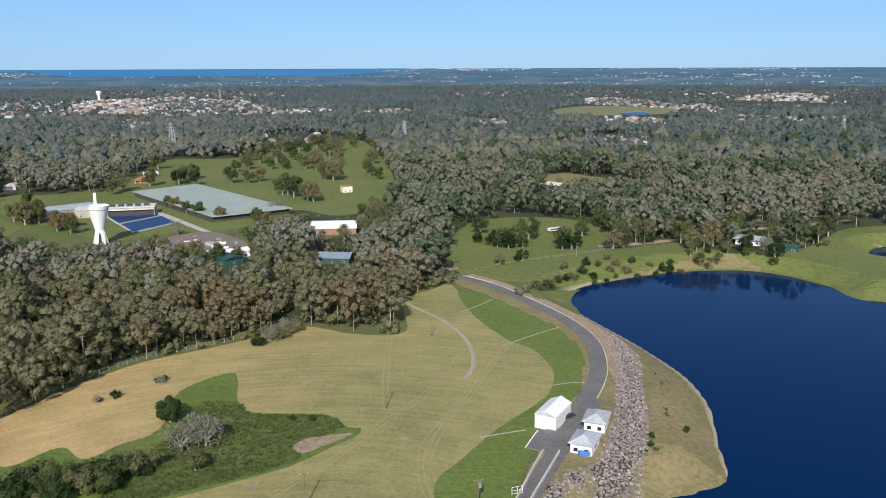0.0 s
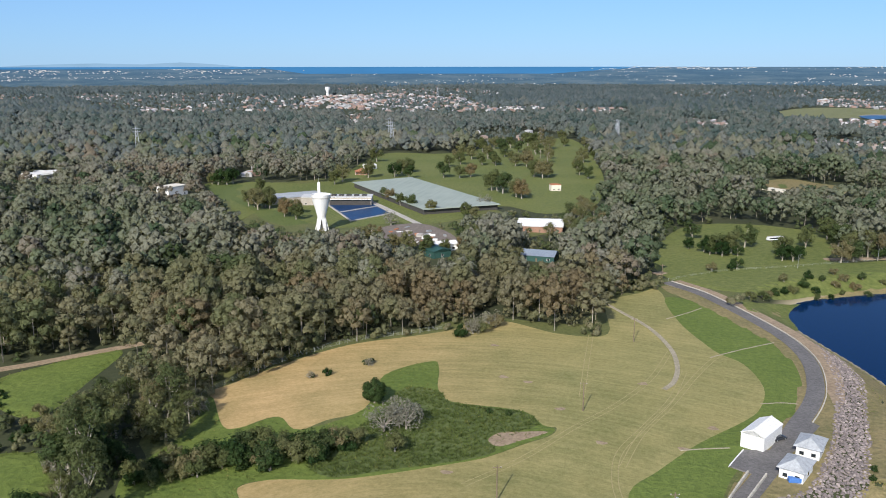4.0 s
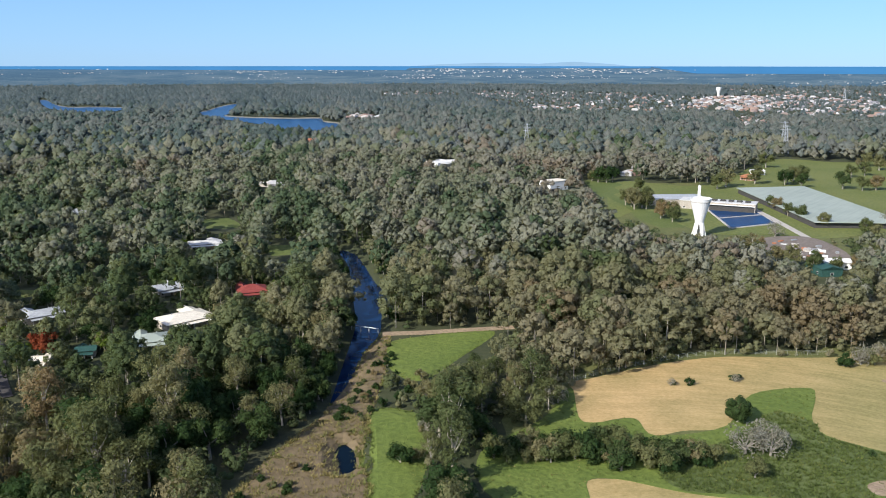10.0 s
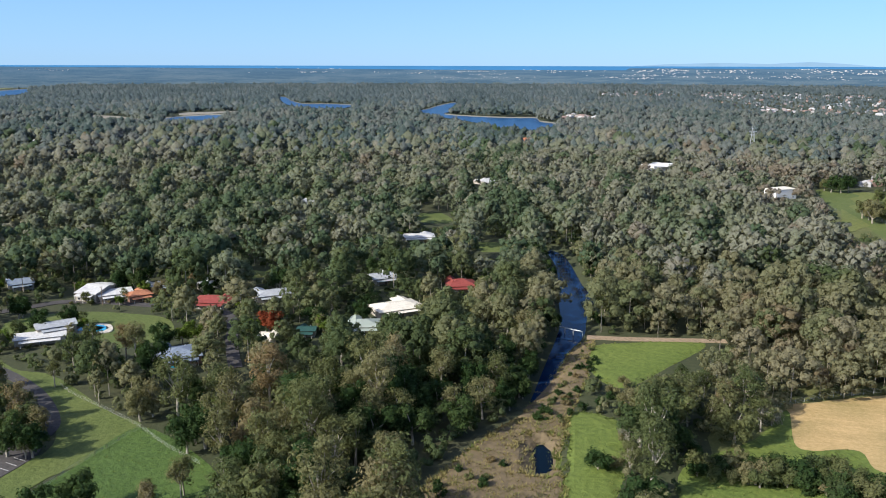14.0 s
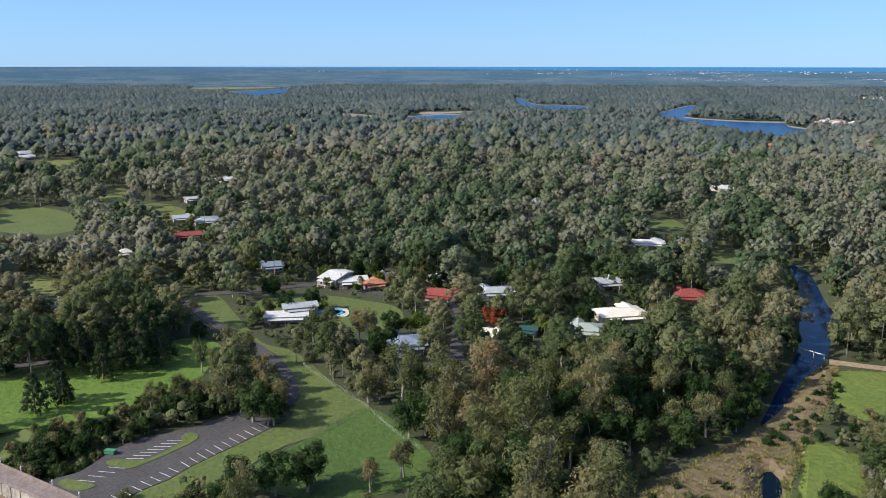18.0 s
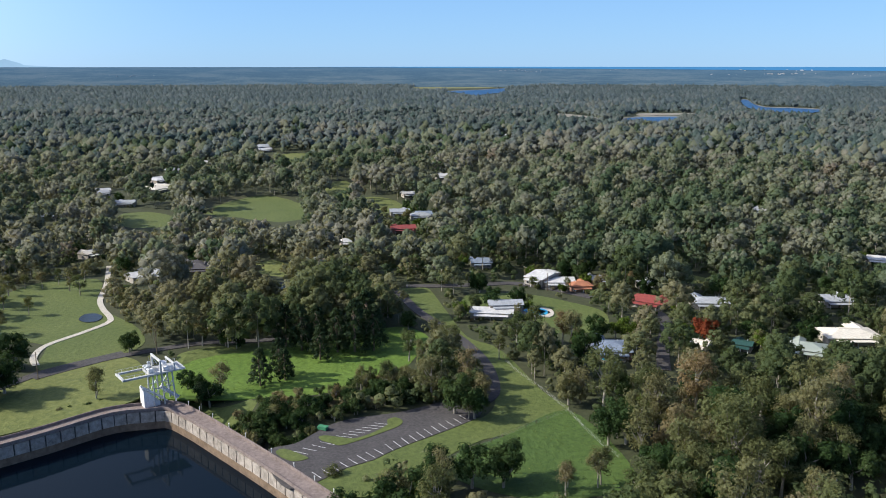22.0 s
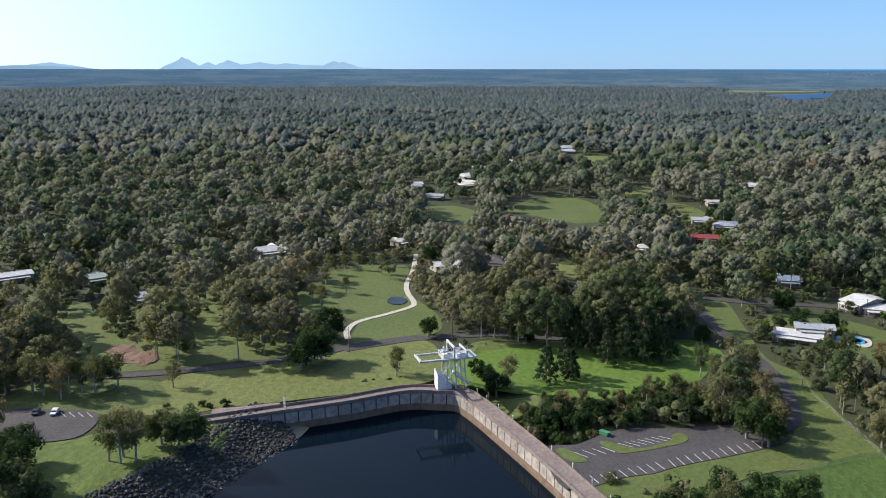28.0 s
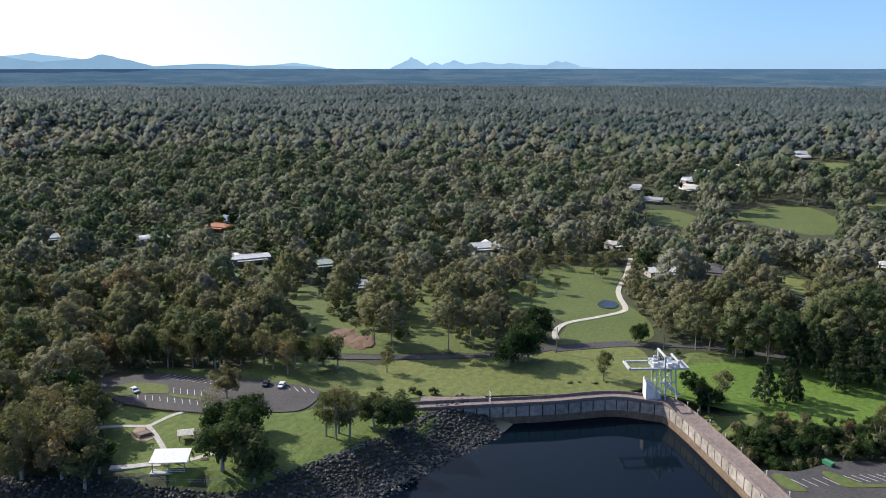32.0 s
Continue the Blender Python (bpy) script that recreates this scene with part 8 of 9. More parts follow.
# ---- single trees ----
prng = random.Random(31)
KINDS["ball"].place(*(-86.7, 250.7), 9.5, prng)
for kd, hlo, hhi, pts in (
        ("pine", 12, 15, [(-284.9, -33.3), (-289.5, -25.2), (-310.0, -13.4), (-294.8, -27.5)]), ("pine", 17, 22, [(-326.0, -27.4), (-321.5, -21.0), (-326.7, -15.0), (-318.0, -6.9), (-317.6, -0.2), (-318.6, 7.2), (-330.0, 4.4)]),
        ("gum", 9, 13, [(-279.2, -87.1), (-274.8, -52.1), (-279.6, -46.3), (-248.9, 35.3), (-303.0, 54.5), (-275.9, 24.2), (-271.0, 17.9), (-276.6, 10.4), (-258.2, 74.1)]), ("gum", 8, 12, [(-216.5, -6.8), (-202.4, 64.5), (-260.0, 41.5)]),
        ("fig", 11, 15, [(-199.0, 6.7), (-199.9, 17.7), (-203.8, 38.3), (-199.5, -2.7), (-195.8, 13.0), (-253.6, 31.4), (-248.9, 37.1), (-283.6, -120.7), (-276.1, -123.3), (-312.6, -125.6)]), ("gum", 8, 11, [(-201.7, 55.2)]),
        ("gum", 11, 15, [(-313.9, 31.8), (-303.9, 36.2), (-304.8, 20.1), (-333.8, -39.5), (-331.2, -46.0), (-333.1, -54.3), (-332.0, -60.9)]), ("fig", 6, 9, [(-329.2, -88.0), (-330.1, -51.5), (-326.9, -45.5), (-343.3, 22.6)]),
        ("shrub", 1.6, 3.0, [(-265.9, -93.9), (-267.9, -91.2), (-269.8, -89.7), (-271.6, -85.9), (-274.7, -82.7), (-270.9, -96.7), (-272.6, -93.9), (-274.9, -88.9), (-278.1, -85.7), (-279.4, -81.5)]), ("fig", 14, 17, [(-282.3, -123.4), (-287.3, -119.7)]), ("spread", 14, 17, [(-164.9, -152.8), (-162.3, -147.6), (-136.3, -192.7), (-137.5, -185.2), (-131.1, -202.1), (-138.4, -217.3), (-139.0, -203.8)]), ("fig", 16, 19, [(-160.9, -157.8), (-169.5, -158.0), (-165.2, -227.5)]), ("fig", 11, 14, [(-178.9, -168.5), (-174.2, -171.5), (-186.0, -168.4), (-143.8, -186.9), (-140.8, -190.2)]), ("dead", 9, 10, [(-188.9, -187.7)]), ("gum", 15, 18, [(-193.0, -146.0), (-192.6, -142.0), (-195.2, -138.8), (-196.4, -143.6)]), ("gum", 13, 16, [(-230.7, -197.8), (-228.8, -189.5), (-234.5, -190.5), (-236.2, -181.5), (-231.8, -203.2), (-242.7, -177.2), (-217.9, -225.4), (-221.0, -217.1), (-213.0, -233.1)]), ("spread", 11, 13, [(-206.6, -137.6), (-205.7, -131.2), (-209.4, -127.5), (-201.6, -193.9)]), ("spread", 14, 18, [(-144.7, -213.5), (-152.1, -215.8), (-149.4, -204.8), (-159.7, -210.2), (-165.0, -227.2), (-154.1, -229.0), (-156.3, -243.1), (-170.3, -257.2), (-175.0, -248.7), (-180.5, -238.5)]), ("gum", 10, 12, [(-282.6, -87.8), (-248.7, -159.5)]),
        ("fig", 8, 11, [(-285.1, -58.1), (-282.2, -52.7), (-275.5, -49.4), (-325.0, -87.5)]), ("dead", 9, 11, [(-76.6, 229.7), (-73.6, 235.4), (-70.5, 233.4)]),
        ("shrub", 6, 8, [(-111.9, 206.4), (-107.8, 208.8), (-101.1, 205.7), (-98.1, 209.4), (-94.6, 210.0), (-88.5, 214.1), (-86.2, 216.4), (-82.6, 217.4), (-69.2, 217.3), (-89.0, 209.3), (-102.3, 201.8), (-111.9, 200.4)]), ("shrub", 2, 3.2, [(-115.9, 267.6), (-111.5, 271.0), (-101.7, 285.1), (-47.6, 251.6), (-41.3, 251.6), (-100.2, 286.7)]),
        ("dead", 3, 4, [(-116.5, 266.6), (-100.3, 284.0)]), ("shrub", 5, 7, [(-75.2, 326.0), (-73.6, 334.7), (-66.5, 334.6), (-63.1, 342.2)]), ("dead", 7, 9, [(-70.6, 331.7), (-65.5, 342.2)]),
        ("shrub", 4, 6, [(81.5, 464.6), (94.8, 475.8), (93.7, 461.7), (54.2, 423.2), (129.4, 470.9), (149.7, 485.3), (159.6, 495.9), (103.8, 464.3), (70.6, 444.8), (61.8, 436.2)]), ("fig", 7, 9, [(33.5, 510.9), (42.5, 514.1), (49.2, 510.6), (74.8, 506.9), (82.9, 510.1), (21.8, 524.7), (183.2, 500.3), (194.3, 484.5), (46.0, 476.5)]), ("gum", 14, 18, [(213.0, 543.1), (233.8, 515.9), (122.4, 526.5), (131.7, 535.3), (112.7, 523.1)]), ("shrub", 2, 3, [(63.2, 238.2), (60.9, 232.3), (75.7, 246.3), (33.8, 465.4), (42.4, 472.3)]),
        ("spread", 14, 20, [(-267.0, 1118.2), (-255.3, 1132.9), (-233.9, 1102.2), (-217.1, 1073.2), (-210.7, 1116.2), (-193.2, 1079.3), (-190.8, 1130.6), (-232.7, 1014.7), (-212.6, 983.9), (-195.1, 995.2), (-179.2, 1019.2), (-171.4, 1078.6), (-172.8, 927.5), (-151.0, 926.8), (-96.5, 1175.1), (-81.3, 1075.5), (-69.7, 1009.4), (-124.0, 1176.1), (-137.9, 1128.7), (-163.3, 1177.6), (-138.5, 926.5), (-74.6, 866.0), (-291.6, 742.0), (-290.4, 759.2), (-296.4, 604.0), (-297.2, 592.9), (-313.8, 931.6), (-277.2, 795.7)]), ("spread", 16, 20, [(-107.5, 696.4), (-113.6, 705.7), (-128.2, 721.7), (-136.0, 738.3), (-108.0, 831.7), (-103.5, 840.1), (-117.6, 840.5), (-141.0, 738.4)]), ("spread", 13, 18, [(-204.1, 813.6), (-254.3, 835.6), (-253.6, 814.9), (-248.3, 844.0), (-187.6, 813.2), (-179.2, 825.2), (-139.5, 1285.6), (-82.6, 924.8), (-80.8, 979.8), (-63.9, 839.1)]), ("spread", 10, 13, [(-184.3, 627.7), (-195.9, 637.9), (-211.0, 659.0), (-162.4, 608.3), (-134.0, 600.9), (-218.9, 670.1), (-126.5, 594.0)]),
        ("spread", 12, 16, [(-188.4, 927.9), (-179.9, 949.0), (-166.4, 982.5), (-151.0, 1012.1), (-123.9, 1011.2), (-213.4, 928.7), (-232.5, 984.5), (-219.9, 903.4)]), ("spread", 11, 15, [(-312.1, 607.0), (-308.4, 614.9), (-291.2, 600.6), (-405.3, 716.9), (-261.7, 584.2), (-264.4, 569.5)]), ("fig", 14, 17, [(-396.2, 711.9), (-388.7, 715.1), (-387.5, 724.4), (-252.3, 804.5), (-235.7, 797.7)]),
        ("shrub", 4, 7, [(-126.9, 182.3), (-123.4, 185.6), (-120.0, 189.0), (-116.5, 192.4), (-112.9, 195.9), (-108.1, 197.1), (-104.3, 200.3), (-101.1, 204.8), (-95.8, 205.1), (-90.4, 213.4), (-86.1, 216.1), (-82.1, 215.0), (-127.8, 189.5), (-123.7, 195.2), (-118.6, 199.4), (-99.4, 197.8), (-110.4, 204.9), (-149.2, 162.2), (-187.2, 214.9), (-184.2, 205.6), (-173.0, 200.5)]), ("dead", 6, 8, [(-141.4, 223.9), (-138.3, 227.8), (-142.7, 220.8), (-155.5, 181.6)]),
        ("gum", 9, 13, [(-154.5, 199.0), (-156.4, 207.5), (-153.3, 186.6), (-141.3, 176.2), (-164.1, 194.9), (-166.0, 224.0), (-172.6, 226.7), (-165.4, 229.8), (-157.1, 227.8), (-149.9, 220.2), (-140.8, 165.8), (-170.5, 211.5)]), ("shrub", 2.5, 4, [(-181.5, 188.9), (-181.2, 196.6), (-186.8, 186.3), (-184.3, 171.3), (-158.6, 182.6), (-147.1, 167.3), (-134.4, 166.9), (-182.2, 203.2), (-185.3, 177.1), (-193.2, 198.0)]),
        ("gum", 8, 12, [(-392.8, -174.2), (-401.9, -170.1), (-393.8, -160.3), (-417.9, -167.0), (-430.1, -163.6), (-431.4, -155.8), (-437.6, -149.8), (-425.0, -140.7), (-365.3, -155.9), (-353.6, -146.5), (-443.7, -138.9), (-368.9, -171.1), (-356.8, -161.0), (-383.0, -145.3), (-415.5, -132.8)]), ("spread", 9, 13, [(-152.3, 482.9), (-142.1, 478.6), (-167.2, 494.7), (-119.9, 479.7), (-178.5, 505.2), (-112.1, 489.7), (-129.4, 470.7), (-109.2, 523.1), (-92.8, 511.7), (-74.2, 463.5)]), ("gum", 14, 18, [(-62.5, 524.6), (-53.3, 546.8), (-49.2, 481.5), (-45.0, 514.8), (-46.9, 569.0), (-44.7, 468.9)]), ("fire", 11, 12, [(-314.0, 139.6), (-312.1, 140.6)]), ("lime", 8, 10, [(-320.9, 110.6), (-322.3, 106.1), (-239.5, 86.7)]), ("fig", 10, 12, [(-390.8, 148.1), (-391.1, 155.5), (-390.5, 154.2), (-399.1, 60.0), (-398.7, 61.4)]), ("gum", 15, 18, [(-313.2, 85.2), (-317.6, 82.8), (-317.4, 71.0), (-312.5, 63.1), (-191.8, 83.3), (-193.5, 83.2), (-202.7, 131.0), (-204.8, 123.8), (-192.3, 92.6), (-209.1, 109.4), (-177.2, 111.3), (-240.9, 216.5)]),
        ("fig", 12, 15, [(-230.8, 78.0), (-225.8, 73.7), (-226.2, 79.2), (-208.1, 39.8), (-204.5, 30.0), (-207.1, 21.4), (-292.5, 85.1), (-296.7, 70.7), (-226.2, 190.1)]), ("gum", 9, 12, [(-275.6, 41.5), (-266.4, 37.1), (-262.7, 41.3), (-280.1, 26.5), (-297.9, 24.4), (-303.4, 37.4), (-201.1, 63.3), (-197.5, 53.6)]), ("shrub", 3, 5, [(-268.5, -30.9), (-270.7, -26.1), (-272.4, -19.4), (-274.2, -12.5), (-276.6, -7.2), (-279.0, -1.7), (-281.5, 3.9), (-281.9, 9.5), (-284.5, 15.3), (-286.0, 21.3), (-287.6, 27.3), (-262.4, -35.3), (-257.4, -39.5), (-264.7, -38.7)])):
    for x, y in pts:
        KINDS[kd].place(x, y, prng.uniform(hlo, hhi), prng)


for kd, hlo, hhi, pts in (("spread", 13, 18, [(37.2, 514.2), (46.2, 517.4), (55.2, 536.6), (111.7, 554.4), (114.6, 535.6), (108.6, 574.6), (143.8, 544.3), (150.0, 522.5), (151.3, 505.6), (159.2, 505.5), (168.1, 515.3), (135.0, 574.1), (25.0, 556.0), (231.2, 533.5), (251.5, 542.4), (190.9, 543.4)]), ("fig", 10, 13, [(40.2, 507.5), (72.6, 503.7), (78.4, 503.6), (182.1, 497.1), (193.8, 481.6), (233.2, 521.1), (30.4, 517.6)]),
                          ("shrub", 3, 6, [(65.5, 441.1), (56.1, 426.7), (76.6, 453.9), (87.9, 464.5), (98.5, 470.0), (109.4, 475.5), (119.1, 475.4), (132.0, 481.0), (152.7, 489.8), (47.2, 413.1), (82.4, 451.1), (67.3, 454.0), (42.7, 476.6), (32.4, 468.2), (203.0, 498.3), (187.7, 489.2)])):
    for x, y in pts:
        KINDS[kd].place(x, y, prng.uniform(hlo, hhi), prng)
for kd, hlo, hhi, pts in (("lime", 6, 7.5, [(179.4, 489.2), (190.9, 475.6)]), ("gum", 9, 12, [(146.7, 489.7), (149.1, 477.7), (153.5, 474.7), (160.5, 480.5), (169.7, 492.5), (152.8, 499.0), (222.2, 507.6)]), ("spread", 11, 14, [(104.1, 506.3), (112.0, 512.8), (91.3, 545.1), (74.4, 516.8)]), ("fig", 7, 9, [(126.1, 519.3), (131.2, 522.7), (126.7, 469.4)]), ("dead", 9, 10, [(195.5, 498.3), (194.6, 501.5)]), ("shrub", 3, 5, [(82.7, 444.6), (89.6, 448.3), (96.4, 456.1), (103.7, 464.2), (108.8, 458.6), (121.2, 463.9), (131.4, 475.1), (135.4, 469.3), (231.5, 510.8), (237.9, 514.0)])):
    for x, y in pts:
        KINDS[kd].place(x, y, prng.uniform(hlo, hhi), prng)
for x, y in [(-194.1, -264.9), (-198.5, -260.9), (-205.7, -256.5), (-207.8, -246.5), (-214.9, -243.7), (-215.4, -233.0), (-222.0, -227.1), (-222.1, -215.8), (-229.6, -212.4), (-230.9, -202.4), (-238.1, -198.3), (-236.7, -187.4), (-242.9, -183.9)]:
    KINDS[prng.choice(("gum", "spread", "gum"))].place(x, y, prng.uniform(12, 16), prng)
# gardens round the houses
for c, L, depth, rz in GARDENS:
    if np.hypot(*c) > 760:
        continue
    ca, sa = math.cos(radians(rz)), math.sin(radians(rz))
    for k in range(8):
        if k < 4:
            u, v = prng.uniform(-0.6, 0.6) * L, -depth / 2 - prng.uniform(3.5, 7.0)
        else:
            u, v = (L / 2 + prng.uniform(2, 6)) * prng.choice((-1, 1)), prng.uniform(-0.6, 0.8) * depth
        kd = ("shrub", "shrub", "shrub", "fig", "spread", "shrub", "gum", "lime")[k]
        hh = prng.uniform(1.6, 3.2) if kd == "shrub" else prng.uniform(5, 9)
        if kd == "fig":
            u, v, hh = prng.uniform(-0.6, 0.6) * L, depth / 2 + prng.uniform(5, 9), prng.uniform(8, 12)
        KINDS[kd].place(c[0] + u * ca - v * sa, c[1] + u * sa + v * ca, hh, prng)
for kd, hlo, hhi, pts in (("gum", 8, 12, [(-83.2, 515.8), (-94.4, 520.1), (-76.3, 525.9), (-100.7, 508.3), (-105.9, 492.3), (-92.8, 486.3), (-44.8, 483.4), (-74.0, 453.7), (-165.6, 495.4), (-156.9, 491.7), (-174.5, 504.9)]), ("dead", 10, 12, [(-177.9, 556.5), (-129.8, 648.6)]),
                          ("spread", 11, 14, [(-251.6, 561.8), (-267.7, 581.7), (-339.3, 682.5), (-305.3, 603.7), (-58.6, 611.8), (-52.7, 609.7)]), ("gum", 13, 16, [(-48.2, 623.3), (-41.8, 614.3), (-54.2, 645.6), (-33.3, 574.8), (-39.4, 543.4)])):
    for x, y in pts:
        KINDS[kd].place(x, y, prng.uniform(hlo, hhi), prng)


# groves on the park lawn and round the works
for poly, step, hlo, hhi in (([(-401, 1558), (-408, 1975), (-229, 1797), (-160, 1211), (-191, 1178), (-252, 1341), (-312, 1292)], 24, 15, 21), ([(-175, 1177), (-156, 1211), (-114, 925), (-135, 969)], 24, 15, 21), ([(-458, 1429), (-402, 1503), (-302, 1182), (-367, 1219)], 24, 15, 21)):
    poly = np.array(poly, float)
    lo, hi = poly.min(0), poly.max(0)
    for gx in np.arange(lo[0], hi[0], step):
        for gy in np.arange(lo[1], hi[1], step * 1.3):
            q = np.array([[gx + prng.uniform(-9, 9), gy + prng.uniform(-9, 9)]])
            if inside(q[:, 0], q[:, 1], poly)[0] and inside(q[:, 0], q[:, 1], PARK)[0]:
                KINDS[prng.choice(("gum", "gum", "spread"))].place(float(q[0, 0]), float(q[0, 1]), prng.uniform(hlo, hhi), prng)


# ---- reeds and tufts ----
M_TUFT = leaf_mat("reed_blades", [(0.0, (0.06, 0.09, 0.028)), (0.5, (0.11, 0.145, 0.045)), (0.8, (0.17, 0.19, 0.065)), (1.0, (0.28, 0.24, 0.11))])


def tufts(name, poly, n, hlo, hhi, tone, label, clear=()):
    """Grass and reed tufts, each a few upright blades."""
    rng = np.random.default_rng(17)
    lo, hi = poly.min(0), poly.max(0)
    g = rng.uniform(lo, hi, (n * 3, 2))
    ok = inside(g[:, 0], g[:, 1], poly)
    for q in clear:
        ok &= ~inside(g[:, 0], g[:, 1], q)
    g = g[ok][:n]
    temps = []
    for _ in range(5):
        k = 7
        a, t = rng.uniform(0, 6.28, k), rng.uniform(0.5, 1.1, k)
        ba = np.stack([np.cos(a) * 0.25, np.sin(a) * 0.25, 0 * a], 1) * rng.uniform(0.2, 1, (k, 1))
        sd = np.stack([-np.sin(a), np.cos(a), 0 * a], 1) * 0.22
        tp = ba + np.stack([np.cos(a) * t, np.sin(a) * t, rng.uniform(0.6, 1.0, k)], 1)
        temps.append((np.stack([ba - sd, ba + sd, tp], 1), (None, None)))
    tn = np.clip(tone + 0.16 * wave(g[:, 0], g[:, 1], 9, 1.0) + rng.normal(0, 0.14, len(g)), 0, 1)
    return tagged(forest_mesh(name, [(g, rng.uniform(hlo, hhi, len(g)), temps, tn, rng)], (M_TUFT,), label), category="grass")


tufts("reed_tufts", REEDS, 3600, 0.5, 1.0, 0.42, "tall dark green reeds filling the hollow")
tufts("marsh_tufts", MARSH_C, 1500, 0.3, 0.7, 0.6, "bright green marsh grass tufts", (REEDS, HAY))
tufts("creek_tufts", np.concatenate([MARSH_B]), 900, 0.4, 0.8, 0.55, "bright green grass tufts by the creek")
tufts("marsh_tufts", MARSH_A, 700, 0.3, 0.7, 0.6, "bright green marsh grass tufts")
tufts("bed_tufts", BED, 2200, 0.4, 1.3, 0.95, "dead straw-coloured reeds in the dry creek bed")
tufts("bank_tufts", REED_STRIP, 1500, 0.4, 1.2, 0.95, "dead straw-coloured reeds along the creek bank")
tufts("berm_tufts", BERM, 1500, 0.3, 0.6, 0.8, "dry grass tufts on the berm", (LAKE,))
tufts("paddock_tufts", LAWN_C, 500, 0.2, 0.45, 0.45, "lush grass tufts in the paddock")
tufts("lawn_tufts", LAWN_A, 900, 0.2, 0.5, 0.5, "lush grass tufts on the lawn")
# 34 figs are added to darken the bank and shade the car park
for line, n, kd, hlo, hhi in (([(-244.0, -30.0), (-247.0, -20.0), (-252.5, -13.5), (-257.0, -5.0), (-259.5, 4.0), (-261.5, 12.5), (-265.5, 21.0), (-270.0, 29.0)], 44, "bush", 3.0, 5.0), ([(-247.5, -38.0), (-243.5, -30.0), (-251.0, -27.0)], 6, "spread", 7.0, 9.0), ([(-252.0, -20.0), (-258.0, -9.0), (-262.5, 4.0), (-268.0, 18.0)], 10, "fig", 5.0, 7.0), ([(-248.3, -42.9), (-258.3, -30.1), (-262.7, -17.3), (-266.4, -5.4), (-271.3, 7.1), (-276.0, 20.4), (-279.0, 30.2)], 85, "bush", 2.4, 4.8), ([(-255.3, -39.2), (-262.5, -23.9), (-267.5, -10.6), (-273.9, 3.6), (-279.2, 16.9)], 16, "gum", 6.0, 9.5),
                              ([(-265.0, -51.5), (-246.4, -36.2), (-233.8, -24.6), (-233.3, -14.6)], 14, "bush", 3.5, 6.0), ([(-250.0, -31.0), (-254.0, -24.0), (-257.5, -14.0), (-264.0, 1.0), (-272.0, 16.0)], 34, "fig", 5.5, 8.5), ([(-179.3, 173.9), (-192.0, 191.4), (-202.8, 212.1), (-219.6, 230.9), (-226.4, 244.5)], 20, "bush", 1.4, 3.0), ([(-186.6, 168.6), (-190.4, 181.9), (-195.7, 195.0), (-209.6, 213.1)], 12, "bush", 1.4, 2.8),
                              ([(-367.2, 333.9), (-328.1, 303.5), (-293.3, 273.0), (-258.7, 242.0), (-243.7, 223.7), (-223.8, 200.7), (-206.9, 181.5), (-195.9, 168.0)], 44, "fig", 6.0, 10.0), ([(-345.1, 348.6), (-310.1, 325.3), (-272.8, 297.8), (-247.4, 269.0), (-233.8, 247.3)], 26, "fig", 4.0, 7.0), ([(-161.4, 120.4), (-167.9, 137.0), (-171.5, 155.0)], 8, "bush", 2, 3.5), ([(-134.7, 182.7), (-121.5, 191.4), (-109.1, 199.0), (-96.5, 206.8), (-87.5, 210.7)], 26, "bush", 4.5, 7.5), ([(-221.0, -152.0), (-237.9, -144.5), (-237.1, -135.0)], 6, "bush", 2, 3)):
    ln = spline(line, 8, False)
    for _ in range(n):
        q = ln[prng.randrange(len(ln))] + np.array((prng.gauss(0, 3.2), prng.gauss(0, 3.2)))
        hh = prng.uniform(hlo, hhi)
        if inside(q[:1], q[1:], WALL)[0] or gap_to(q[:1], q[1:], WALL, False)[0] < 5.5 or inside(q[:1], q[1:], CARPARK)[0]:
            continue
        if not any(inside(q[:1] * k, q[1:] * k, w)[0] for k in (1.0, EYE / (EYE - 0.5 * hh), EYE / (EYE - hh)) for w in (CREEK, POND)):
            KINDS[kd].place(float(q[0]), float(q[1]), hh, prng)


# ---- rocks ----
def rock_shapes(rng):
    out = []
    for k in range(6):
        bm = bmesh.new()
        bmesh.ops.create_icosphere(bm, subdivisions=1, radius=0.5)
        for v in bm.verts:
            v.co *= rng.uniform(0.7, 1.25)
            v.co.z *= 0.7
        out.append(bm)
    return out


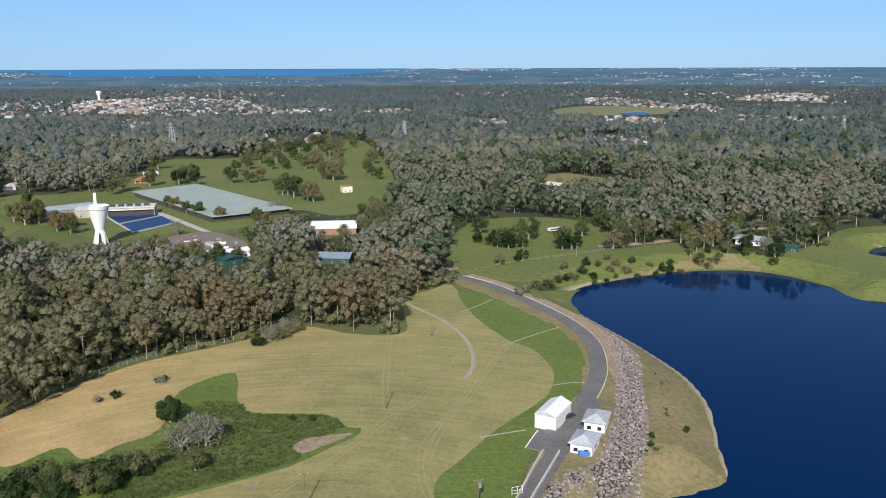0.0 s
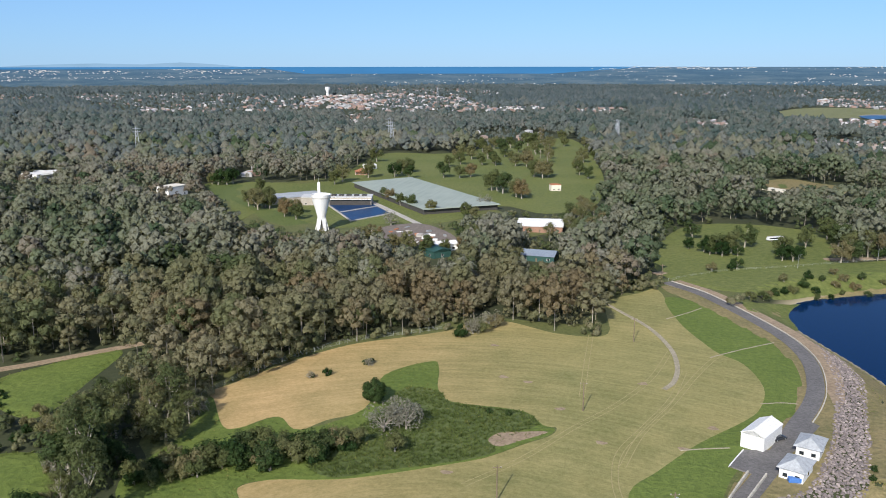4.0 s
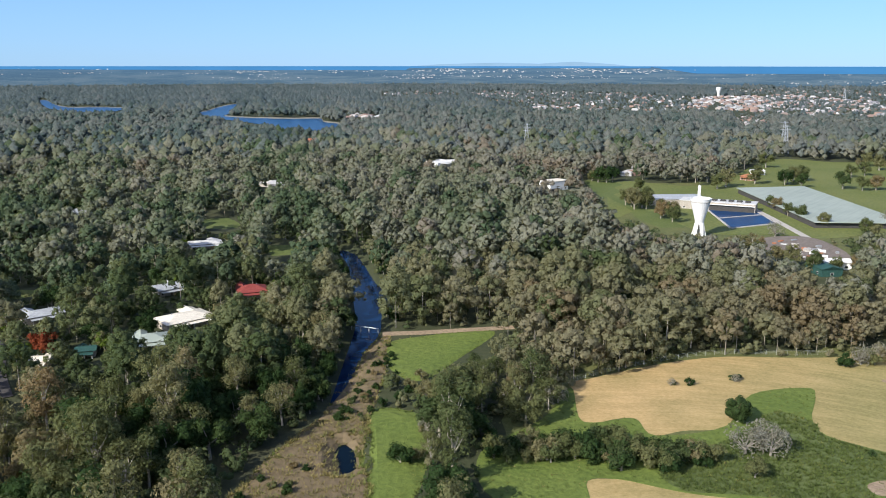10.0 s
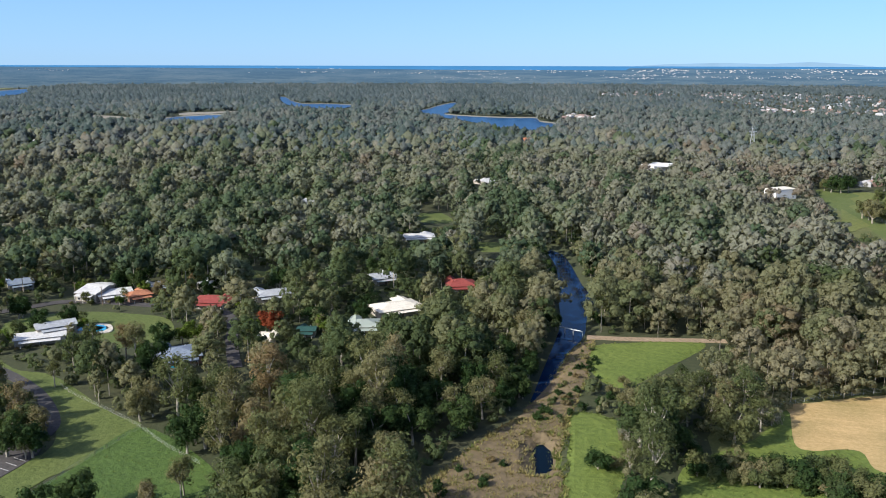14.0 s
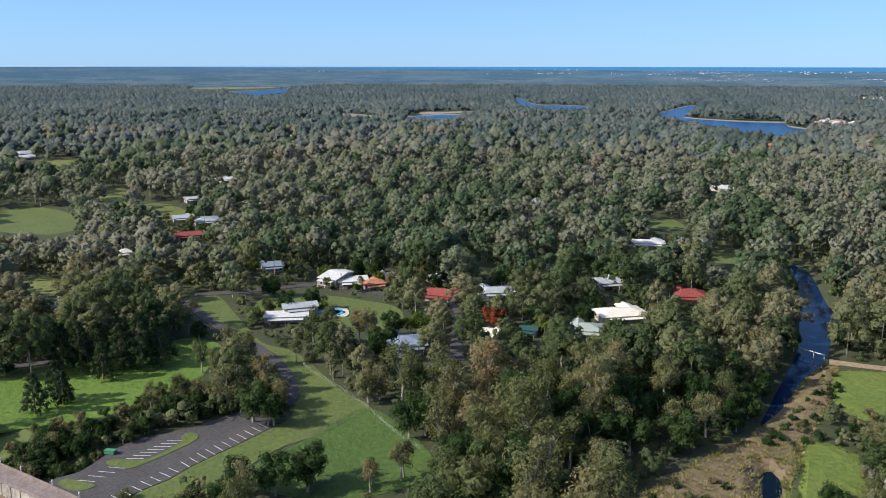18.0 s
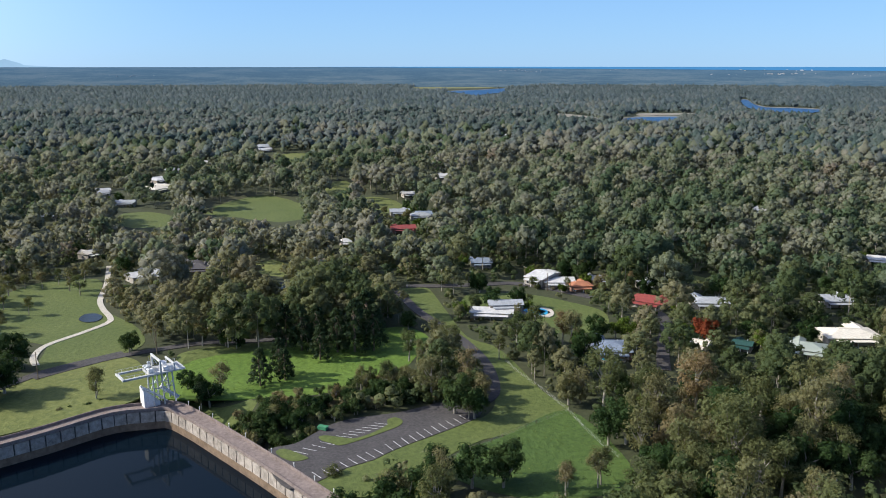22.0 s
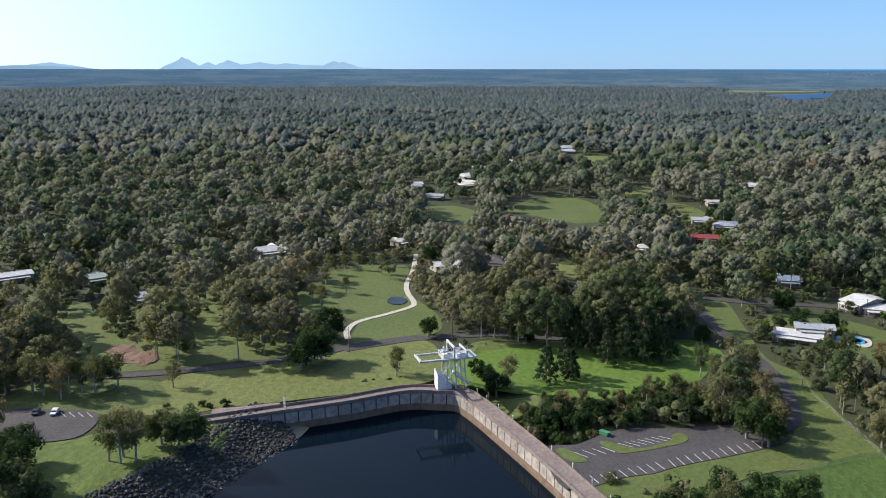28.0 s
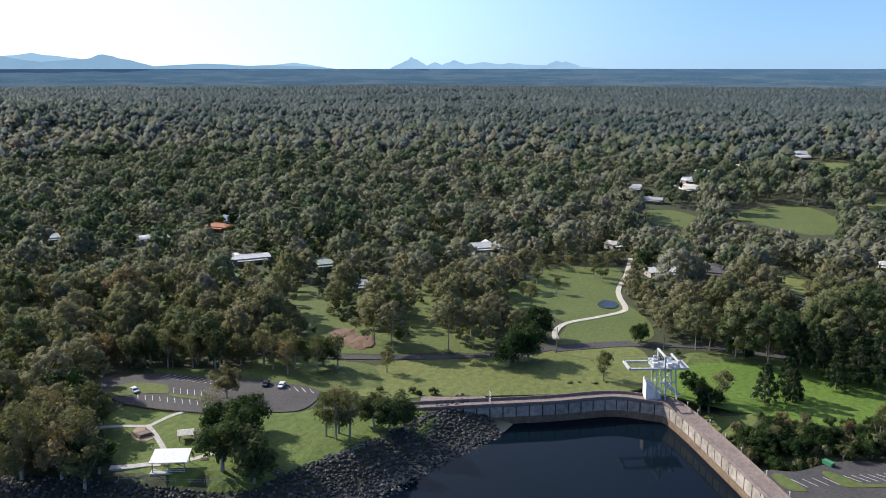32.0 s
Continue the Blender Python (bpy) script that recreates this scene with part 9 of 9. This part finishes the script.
def riprap(name, poly, step, size, own, label, rock):
    rng = random.Random(12)
    poly = np.array(poly)
    lo, hi = poly.min(0), poly.max(0)
    gx, gy = [g.ravel() for g in np.meshgrid(np.arange(lo[0], hi[0], step), np.arange(lo[1], hi[1], step))]
    nr = np.random.default_rng(2)
    gx, gy = gx + nr.uniform(-0.5, 0.5, len(gx)) * step, gy + nr.uniform(-0.5, 0.5, len(gy)) * step
    ok = inside(gx, gy, poly)
    gx, gy = gx[ok], gy[ok]
    gz = ground_z(gx, gy)
    ok = gz > LAKE_Z - 1.0
    gx, gy, gz = gx[ok], gy[ok], gz[ok]
    bms = rock_shapes(rng)
    base = [(np.array([v.co[:] for v in b.verts]), [[v.index for v in f.verts] for f in b.faces]) for b in bms]
    meshes = []
    for b in bms:
        me = bpy.data.meshes.new("boulder")
        b.to_mesh(me)
        b.free()
        me.materials.append(rock)
        meshes.append(me)
    t = thing(name, float(gx.mean()), float(gy.mean()), 0, 0, label, "rock slope")
    c = (float(gx.mean()), float(gy.mean()))
    V, F = [], []
    order = np.argsort(np.hypot(gx, gy))
    for n, i in enumerate(order):
        k, s = rng.randrange(6), size * rng.uniform(0.6, 1.5)
        if n < own:
            ob = new("boulder", meshes[k])
            ob.parent = t
            ob.matrix_basis = pose(gx[i] - c[0], gy[i] - c[1], gz[i] + 0.1, rng.uniform(-20, 20), 0, rng.uniform(0, 360)) @ Matrix.Scale(s, 4)
        else:
            a = rng.uniform(0, 6.28)
            v, f = base[k]
            o = len(V)
            x, y = v[:, 0] * math.cos(a) - v[:, 1] * math.sin(a), v[:, 0] * math.sin(a) + v[:, 1] * math.cos(a)
            V += np.stack([x * s + gx[i] - c[0], y * s + gy[i] - c[1], v[:, 2] * s + gz[i] + 0.1], 1).tolist()
            F += [[o + j for j in q] for q in f]
    if V:
        me = bpy.data.meshes.new("rubble")
        me.from_pydata(V, [], F)
        me.materials.append(rock)
        ob = new("rubble", me)
        ob.parent = t
        tagged(ob, kind="stuff")


# rock of the lower bank: shade of slope and trees put into the colour
def rock_build_shade(nt, bs):
    isl = N(nt, "NewGeometry").outputs["Random Per Island"]
    col = ramp(nt, isl, [(0.0, (0.02, 0.02, 0.021)), (0.5, (0.036, 0.035, 0.036)), (0.85, (0.075, 0.072, 0.07)), (1.0, (0.2, 0.19, 0.18))])
    nt.links.new(mix(nt, 0.3, col, ramp(nt, fbm(nt, 2.0, 3.0), [(0.3, (0.015, 0.015, 0.015)), (0.7, (0.1, 0.096, 0.092))])), bs.inputs["Base Color"])


def rock_build(nt, bs):
    isl = N(nt, "NewGeometry").outputs["Random Per Island"]
    col = ramp(nt, isl, [(0.0, (0.07, 0.062, 0.064)), (0.4, (0.15, 0.128, 0.128)), (0.75, (0.23, 0.195, 0.19)), (1.0, (0.38, 0.33, 0.31))])
    col = mix(nt, 0.35, col, ramp(nt, fbm(nt, 2.0, 3.0), [(0.3, (0.08, 0.07, 0.07)), (0.7, (0.4, 0.34, 0.32))]))
    nt.links.new(col, bs.inputs["Base Color"])


M_ROCK2 = mat("broken_rock", rock_build, 0.9)
M_ROCK3 = mat("shaded_broken_rock", rock_build_shade, 0.85)
riprap("rock_slope", ROCKS_A, 0.86, 0.98, 300, "slope of broken pinkish grey rock facing the reservoir", M_ROCK2)
riprap("rock_bank", ROCKS_B, 0.98, 1.12, 300, "bank of broken rock below the picnic lawn, coloured dark for shade", M_ROCK3)
